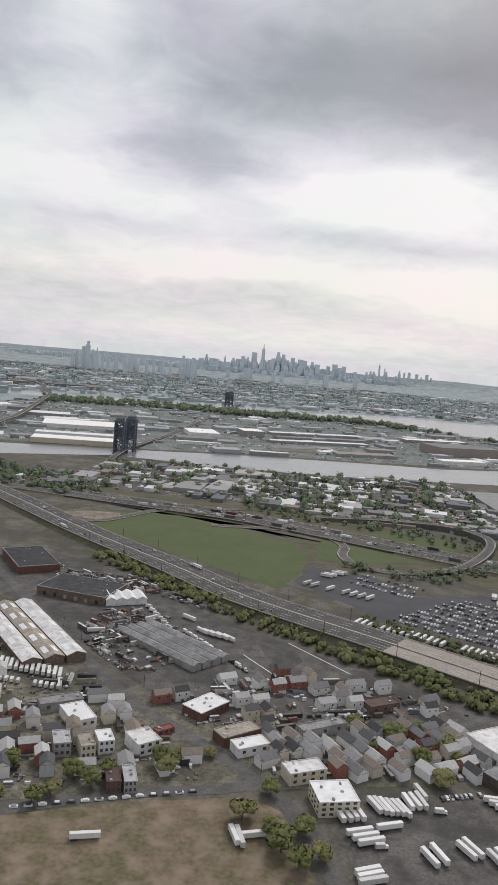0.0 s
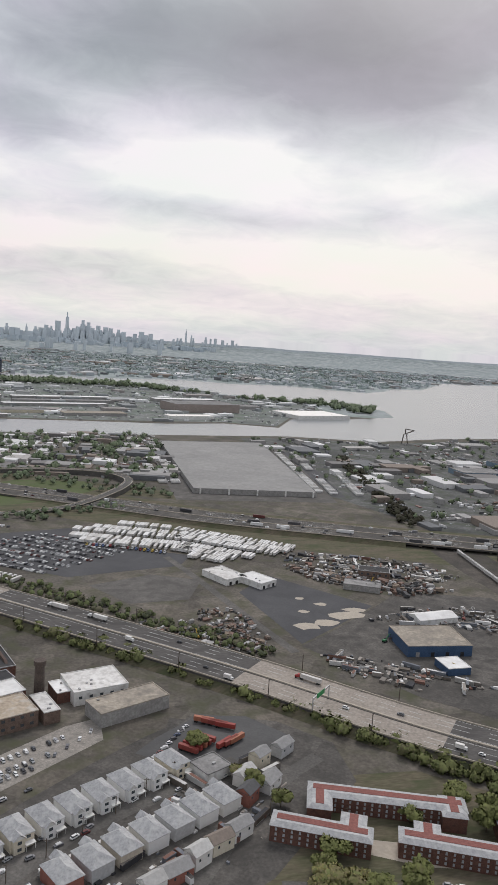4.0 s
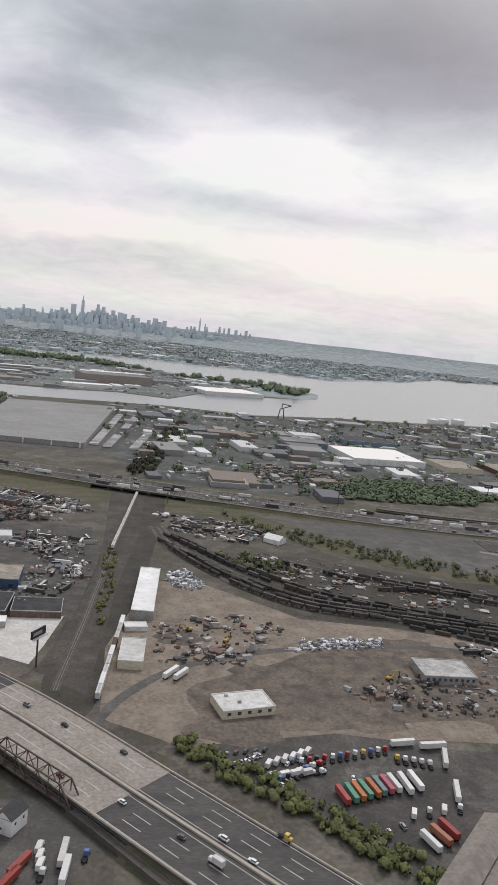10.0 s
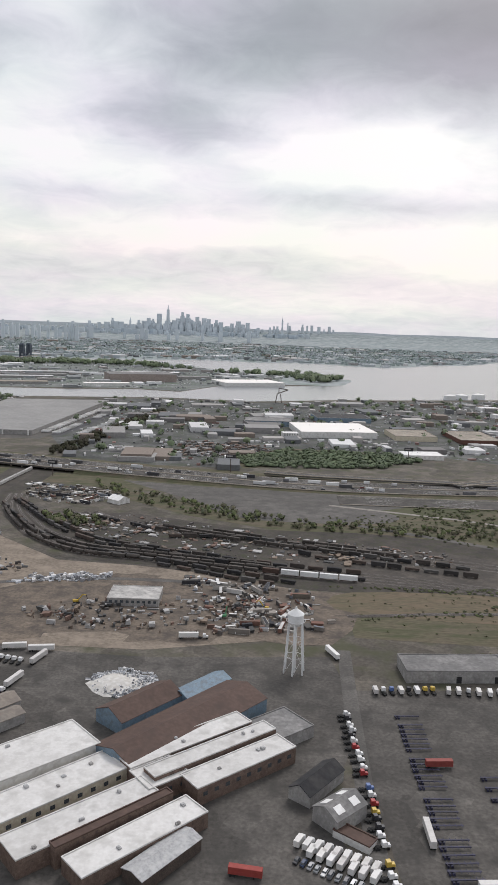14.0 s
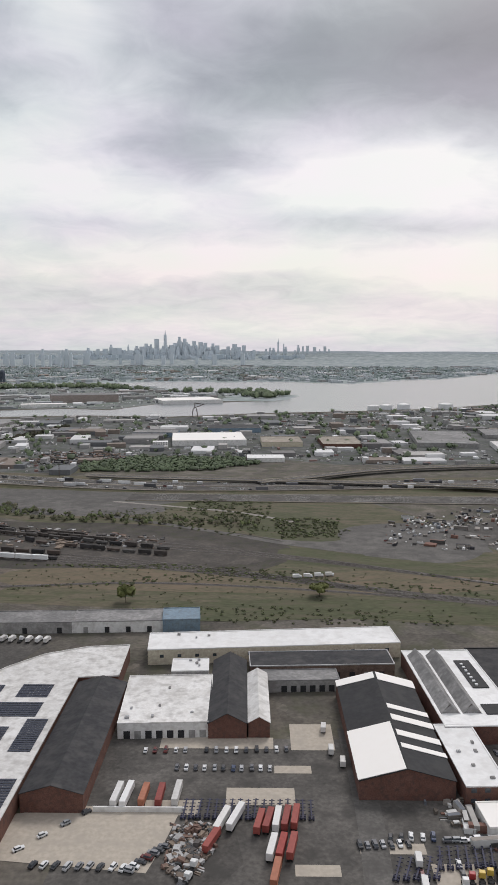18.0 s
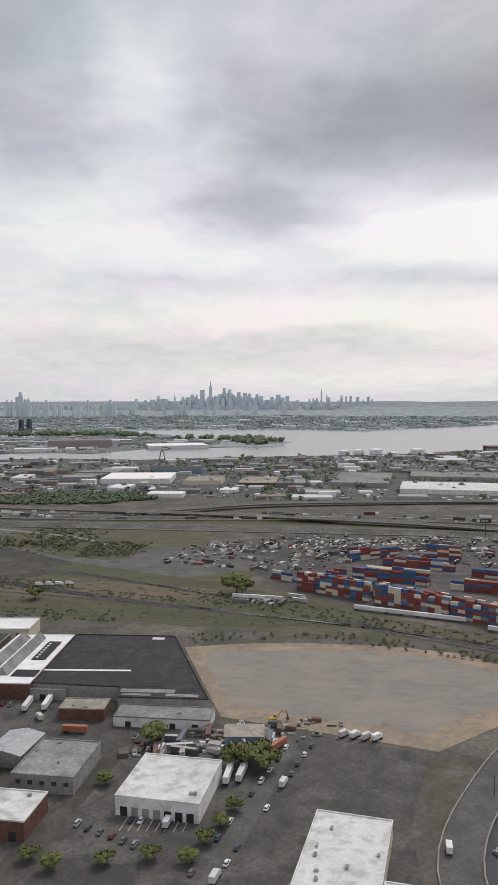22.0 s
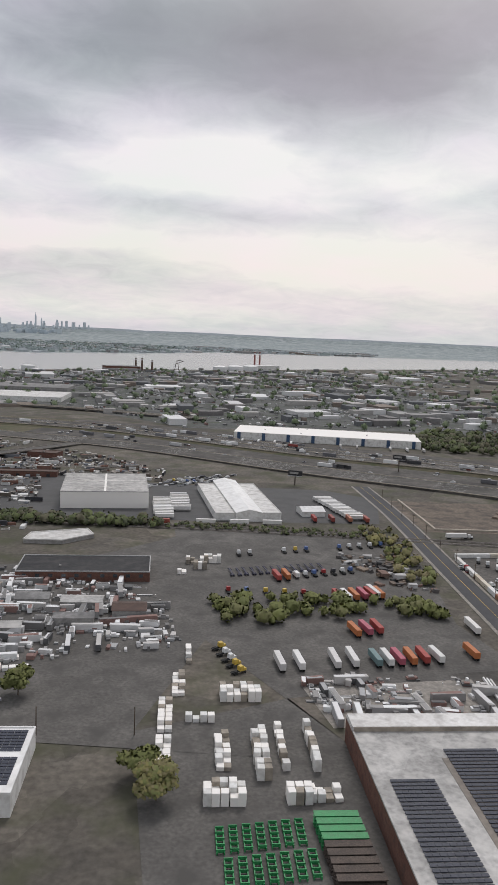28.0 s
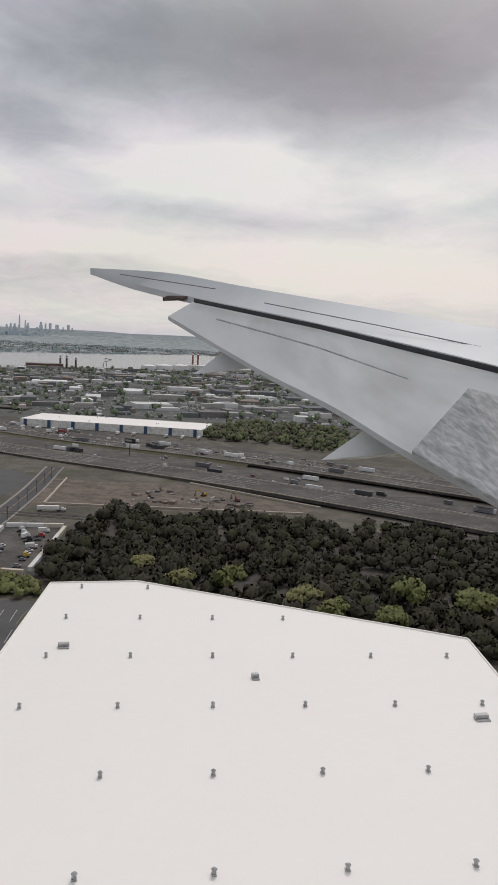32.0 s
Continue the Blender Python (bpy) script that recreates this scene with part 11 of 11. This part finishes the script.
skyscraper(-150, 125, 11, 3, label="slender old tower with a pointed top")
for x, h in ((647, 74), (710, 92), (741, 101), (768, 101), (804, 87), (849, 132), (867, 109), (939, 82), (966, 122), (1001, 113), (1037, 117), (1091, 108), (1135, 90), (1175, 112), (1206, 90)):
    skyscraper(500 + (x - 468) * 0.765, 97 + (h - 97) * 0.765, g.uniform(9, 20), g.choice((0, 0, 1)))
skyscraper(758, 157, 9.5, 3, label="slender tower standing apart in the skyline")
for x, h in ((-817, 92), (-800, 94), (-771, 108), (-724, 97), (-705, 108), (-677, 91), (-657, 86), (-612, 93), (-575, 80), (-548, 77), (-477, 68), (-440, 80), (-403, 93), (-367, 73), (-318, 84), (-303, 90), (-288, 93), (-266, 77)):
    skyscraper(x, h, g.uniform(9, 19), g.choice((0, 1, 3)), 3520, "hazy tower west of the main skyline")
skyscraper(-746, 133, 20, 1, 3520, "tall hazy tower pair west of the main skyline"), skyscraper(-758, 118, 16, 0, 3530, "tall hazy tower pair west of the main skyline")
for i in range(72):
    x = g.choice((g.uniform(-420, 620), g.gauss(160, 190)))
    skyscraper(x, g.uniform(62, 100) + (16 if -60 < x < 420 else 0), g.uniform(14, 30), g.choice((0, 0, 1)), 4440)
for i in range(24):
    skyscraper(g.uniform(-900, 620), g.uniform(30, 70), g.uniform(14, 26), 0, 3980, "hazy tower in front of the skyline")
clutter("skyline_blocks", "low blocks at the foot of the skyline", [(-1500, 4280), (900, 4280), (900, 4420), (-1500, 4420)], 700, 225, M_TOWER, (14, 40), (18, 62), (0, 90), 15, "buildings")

tagged(boxes("parked_car_rows", LOTCARS, M_FARCARS), "saloon cars packed in pale concrete lots", "cars", kind="stuff")

# ---- traffic, poles and signs ----
def traffic(line, d0, d1, n, offsets, seed, heavy=0.3):
    g = random.Random(seed)
    for i in range(n):
        d = d0 + (d1 - d0) * (i + g.uniform(0.1, 0.9)) / n
        p, a, nrm = along(line, d)
        o = g.choice(offsets)
        x, y = p.x + nrm.x * o, p.y + nrm.y * o
        t = a if o < 0 else a + 180
        if g.random() < heavy:
            rig(x, y, t, p.z + 0.05, g.random() < 0.25)
        elif g.random() < 0.2:
            put(BOXTRUCK, x, y, t, p.z + 0.05)
        else:
            put(g.choice(CARS), x, y, t, p.z + 0.05)


for cx, cy, ct in ((362.3, 84.6, -45), (337.3, 105.7, -42), (347.6, 96.3, -44), (348.5, 75.1, 136), (362.1, 65.7, 134), (382.5, 54.1, 134), (387.5, 47.5, 134), (374, 54.5, 134)):
    put(CARS[int(cx) % 3], cx, cy, ct, 3.1)
put(BOXTRUCK, 380.2, 46.8, 134, 3.1), put(TRACTOR, 395.3, 54, -46, 3.1)
traffic(HWA, 250, 515, 16, (-9.5, -6.5, -3.5, 3.5, 6.5, 9.5), 1, 0.2)
traffic(HWA, 650, 860, 12, (-9.5, -6.5, -3.5, 3.5, 6.5, 9.5), 3, 0.2)
traffic(TPK, 820, 2300, 16, (-12.5, -9, -5.6, -2.4, 2.4, 5.6, 9, 12.5), 2, 0.34)


def far_traffic(label, line, d0, d1, n, offsets, seed):
    """Small far-off vehicles on a highway, as one mass."""
    g = random.Random(seed)
    out = []
    for i in range(n):
        p, a, nrm = along(line, g.uniform(d0, d1))
        o = g.choice(offsets)
        l, w, h = g.choice(((2.2, 0.9, 0.5), (2.2, 0.9, 0.5), (2.4, 0.95, 0.75), (3.6, 1.15, 1.5), (8.0, 1.25, 1.8)))
        x, y = p.x + nrm.x * o, p.y + nrm.y * o
        out.append((x, y, p.z + 0.2, l, w, h, a))
        if l < 3:
            out.append((x, y, p.z + 0.2 + h, l * 0.5, w * 0.85, 0.28, a))
    return tagged(boxes("highway_traffic", out, M_FARCARS), label, "cars", kind="stuff")


far_traffic("cars, vans and trucks along the toll highway", TPK, 780, 2350, 340, (-12.6, -9.2, -5.7, -2.3, 2.3, 5.7, 9.2, 12.6), 61)
low = [Vector((p.x, p.y, 0.05)) for p in TPK if p.x > 985]
far_traffic("cars and trucks on the service lanes", low, 20, 620, 90, (-24, -28, -33, -38, -44, 22, 26), 62)
for i in range(14):
    p, a, nrm = along(HWA, 330 + i * 36)
    for o in (-12.4, 12.4):
        r = root_at("catenary_pole", "tall dark steel pole beside the highway", "pole", "highway poles", p.x + nrm.x * o, p.y + nrm.y * o, 2.2)
        bm = bmesh.new()
        bm_box(bm, 0, 0, 0, 0.28, 0.28, 7.0, taper=0.6)
        part("mast", bm, M_STEELDK, r)
        bm = bmesh.new()
        bm_box(bm, 0, 0, 6.4, 1.4, 0.12, 0.12, a + 90)
        part("crossarm", bm, M_STEELDK, r)


def gantry(d):
    p, a, nrm = along(HWA, d)
    r = root_at("sign_gantry", "steel sign gantry across the highway with a green sign", "sign gantry", "sign gantries", p.x, p.y, p.z, a)
    for o in (-11.8, 0.0):
        bm = bmesh.new()
        bm_box(bm, 0, o, 0, 0.3, 0.3, 4.4)
        part("post", bm, M_METAL, r)
    bm = bmesh.new()
    bm_box(bm, 0, -5.9, 4.0, 0.35, 12.2, 0.45)
    part("beam", bm, M_METAL, r)
    bm = bmesh.new()
    bm_box(bm, 0.3, -7, 3.4, 0.12, 5.5, 1.6)
    part("sign_panel", bm, M_GREENST, r)


p_near = min(range(0, 900, 4), key=lambda d: (along(HWA, d)[0] - Vector((402, 30, 3))).length)
gantry(p_near), gantry(p_near - 118)


def billboard(x, y, turn, h, base=0.0):
    r = root_at("billboard", "billboard on a single dark steel post", "billboard", "billboards", x, y, base, turn)
    bm = bmesh.new()
    bm_cyl(bm, 0, 0, 0, 0.28, h - 2.2, 10)
    part("post", bm, M_STEELDK, r)
    bm = bmesh.new()
    bm_box(bm, 0, 0, h - 2.4, 6.6, 0.5, 2.4)
    pn = part("panel", bm, M_DARK, r)
    bm = bmesh.new()
    bm_box(bm, -0.6, -0.28, h - 1.6, 4.2, 0.06, 1.0)
    part("poster_band", bm, M_WALLG, pn)
    bm = bmesh.new()
    bm_box(bm, 0, -0.8, h - 2.5, 6.8, 0.9, 0.12)
    part("catwalk", bm, M_METAL, r)


billboard(336.3, 134.4, 60, 12),  billboard(437.5, 27.5, 38, 10), billboard(1100, 92, -25, 7), billboard(497, 381, -8, 12), billboard(880, 282, -4, 11), billboard(1168, 128, -35, 9), billboard(630, 440, 0, 11), billboard(385, 352, -15, 10)
for i in range(13):
    p, a, nrm = along([Vector((815, -96, 0)), Vector((1030, -128, 0))], i * 16.4)
    r = root_at("utility_pole", "wooden utility pole beside a street", "pole", "utility poles", p.x + nrm.x * 3.6, p.y + nrm.y * 3.6)
    bm = bmesh.new()
    bm_cyl(bm, 0, 0, 0, 0.12, 5.2, 8, 0.08)
    part("mast", bm, M_BARK, r)
    bm = bmesh.new()
    bm_box(bm, 0, 0, 4.7, 0.1, 1.3, 0.1, a)
    part("crossarm", bm, M_BARK, r)
for p0, p1, n in (((8, 213), (-76, 317), 9), ((120, 112), (168, 154), 7), ((1127, 60), (1094, -170), 16), ((190, 135), (262, 112), 5), ((835, 2), (815, -28), 4)):
    for i in range(n):
        k = i / (n - 1)
        r = root_at("utility_pole", "utility pole at the roadside", "pole", "utility poles", p0[0] + (p1[0] - p0[0]) * k + 3.4, p0[1] + (p1[1] - p0[1]) * k)
        bm = bmesh.new()
        bm_cyl(bm, 0, 0, 0, 0.12, 4.8, 8, 0.08)
        part("mast", bm, M_BARK, r)
        bm = bmesh.new()
        bm_box(bm, 0, 0, 4.3, 1.3, 0.1, 0.1)
        part("crossarm", bm, M_BARK, r)

# ---- the aeroplane's wing, as it hangs over the last yards of the flight ----
wing = tagged(new("aircraft_wing"), "pale grey airliner wing in flight with lowered flaps", "aircraft wing")
WE, WF = Vector((1143.58, -275.28, 63.16)), Vector((0.21399, 0.96795, -0.13149))
WR, WU = Vector((0.97657, -0.20885, 0.05188)), Vector((-0.02276, 0.13951, 0.98996))
wing.matrix_basis = Matrix.Translation(WE) @ Matrix((WR, WF, WU)).transposed().to_4x4()


def wing_point(a, b, d):
    """Local place from its bearing right and up (tangents) and its distance out along the span."""
    return Vector((a * d, d, b * d))


def skin(name, top, bottom, thick, material, parent, label=""):
    """A closed thin shell between two edge lines of equal length."""
    n = len(top)
    vs = [tuple(p) for p in top] + [tuple(p) for p in bottom] + [(p.x, p.y, p.z - thick) for p in top] + [(p.x, p.y, p.z - thick) for p in bottom]
    fs = []
    for i in range(n - 1):
        fs += [(i, i + 1, n + i + 1, n + i), (2 * n + i, 3 * n + i, 3 * n + i + 1, 2 * n + i + 1), (i, 2 * n + i, 2 * n + i + 1, i + 1), (n + i, n + i + 1, 3 * n + i + 1, 3 * n + i)]
    fs += [(0, n, 3 * n, 2 * n), (n - 1, 3 * n - 1, 4 * n - 1, 2 * n - 1)]
    ob = link_mesh(name, vs, fs, material, parent, label)
    ob.data.shade_smooth()
    ob.data.set_sharp_from_angle(angle=radians(35))
    return ob


def fine(pts, k=8):
    """The same edge line with k steps between points."""
    p = [Vector(q) for q in pts]
    p = [p[0] * 2 - p[1]] + p + [p[-1] * 2 - p[-2]]
    out = []
    for i in range(1, len(p) - 2):
        for j in range(k):
            t = j / k
            out.append(0.5 * (2 * p[i] + (p[i + 1] - p[i - 1]) * t + (2 * p[i - 1] - 5 * p[i] + 4 * p[i + 1] - p[i + 2]) * t * t + (3 * p[i] - p[i - 1] - 3 * p[i + 1] + p[i + 2]) * t ** 3))
    return out + [p[-2]]


WL = [(-0.2095, 0.2304, 13.0), (-0.1051, 0.2237, 12.2), (-0.0007, 0.2050, 11.2), (0.1484, 0.1797, 9.8), (0.3288, 0.1499, 8.4), (0.5, 0.125, 7.4)]
WT = [(-0.2095, 0.2299, 13.0), (-0.1514, 0.2100, 12.4), (-0.0731, 0.1916, 11.5), (0.0910, 0.1573, 9.6), (0.3288, 0.1010, 7.0), (0.5, 0.058, 5.8)]
skin("wing_skin", [wing_point(*p) for p in fine(WL)], [wing_point(*p) for p in fine(WT)], 0.10, M_ALU, wing)
FT = [(-0.0731, 0.1864, 11.4), (0.0910, 0.1520, 9.5), (0.2237, 0.1195, 8.1), (0.3288, 0.0935, 6.9), (0.5, 0.048, 5.7)]
FB = [(-0.1066, 0.1669, 11.3), (0.0142, 0.0962, 9.2), (0.1141, 0.0455, 7.8), (0.2088, -0.0119, 6.6), (0.3600, -0.0930, 5.3)]
skin("flap", [wing_point(*p) for p in fine(FT)], [wing_point(*p) for p in fine(FB)], 0.06, M_FLAP, wing, "stained lowered flap")
skin("inner_flap", [wing_point(0.2900, 0.0720, 6.55), wing_point(0.45, 0.03, 5.6)], [wing_point(0.2150, -0.0112, 6.45), wing_point(0.36, -0.093, 5.2)], 0.03, M_SOOT, wing, "sooty inner flap")
# Black strip laid just above the slot; the slot's shade is its colour.
skin("flap_gap", [wing_point(-0.0731, 0.1905, 11.26), wing_point(0.0910, 0.1562, 9.42), wing_point(0.3288, 0.0995, 6.87), wing_point(0.5, 0.0560, 5.71)], [wing_point(-0.0731, 0.1868, 11.21), wing_point(0.0910, 0.1522, 9.38), wing_point(0.3288, 0.0940, 6.84), wing_point(0.5, 0.0480, 5.67)], 0.02, M_DARK, wing, "black strip over the flap slot, painting its shade")
skin("aileron", [wing_point(-0.1140, 0.1945, 12.0), wing_point(-0.0760, 0.1952, 11.6)], [wing_point(-0.1139, 0.1900, 11.98), wing_point(-0.0880, 0.1912, 11.58)], 0.04, M_STEELDK, wing, "dark aileron edge")
skin("panel_seam", [wing_point(-0.1700, 0.2228, 12.32), wing_point(-0.0440, 0.2034, 11.06)], [wing_point(-0.1700, 0.2224, 12.315), wing_point(-0.0440, 0.2030, 11.055)], 0.01, M_SEAM, wing, "thin dark panel seam")
skin("panel_seam", [wing_point(0.0200, 0.1850, 10.28), wing_point(0.1700, 0.1555, 8.92), wing_point(0.3300, 0.1220, 7.57)], [wing_point(0.0200, 0.1847, 10.275), wing_point(0.1700, 0.1552, 8.915), wing_point(0.3300, 0.1216, 7.565)], 0.01, M_SEAM, wing, "thin dark panel seam")
skin("flap_hinge_line", [wing_point(-0.0430, 0.1640, 10.57), wing_point(0.0300, 0.1440, 9.60), wing_point(0.0900, 0.1270, 8.92), wing_point(0.2100, 0.0850, 7.47)], [wing_point(-0.0430, 0.1628, 10.56), wing_point(0.0300, 0.1428, 9.59), wing_point(0.0900, 0.1258, 8.91), wing_point(0.2100, 0.0842, 7.46)], 0.01, M_SOOT, wing, "sooty flap seam")


def fairing(tip, front, back, top, d):
    pts = [wing_point(*tip, d), wing_point(*front, d * 1.02), wing_point(*back, d * 0.98), wing_point(*top, d * 1.02)]
    c = (pts[0] + pts[1] + pts[2] + pts[3]) / 4 + Vector((0, 0.35, 0))
    vs = [tuple(p) for p in pts] + [tuple(c)]
    link_mesh("flap_track_fairing", vs, [(0, 2, 3), (0, 1, 2), (0, 3, 4), (3, 2, 4), (2, 1, 4), (1, 0, 4)], M_FLAP, wing, "pointed grey flap track fairing")


fairing((-0.0731, 0.0903), (-0.020, 0.0950), (0.0250, 0.1010), (-0.0320, 0.1220), 10.2)
fairing((0.0955, -0.0231), (0.16, -0.0210), (0.2150, -0.0119), (0.1530, 0.0170), 7.4)

# ---- the patterns from which repeats were copied are taken away ----
for p in PROTOS:
    for o in (*p.children_recursive, p):
        bpy.data.objects.remove(o)
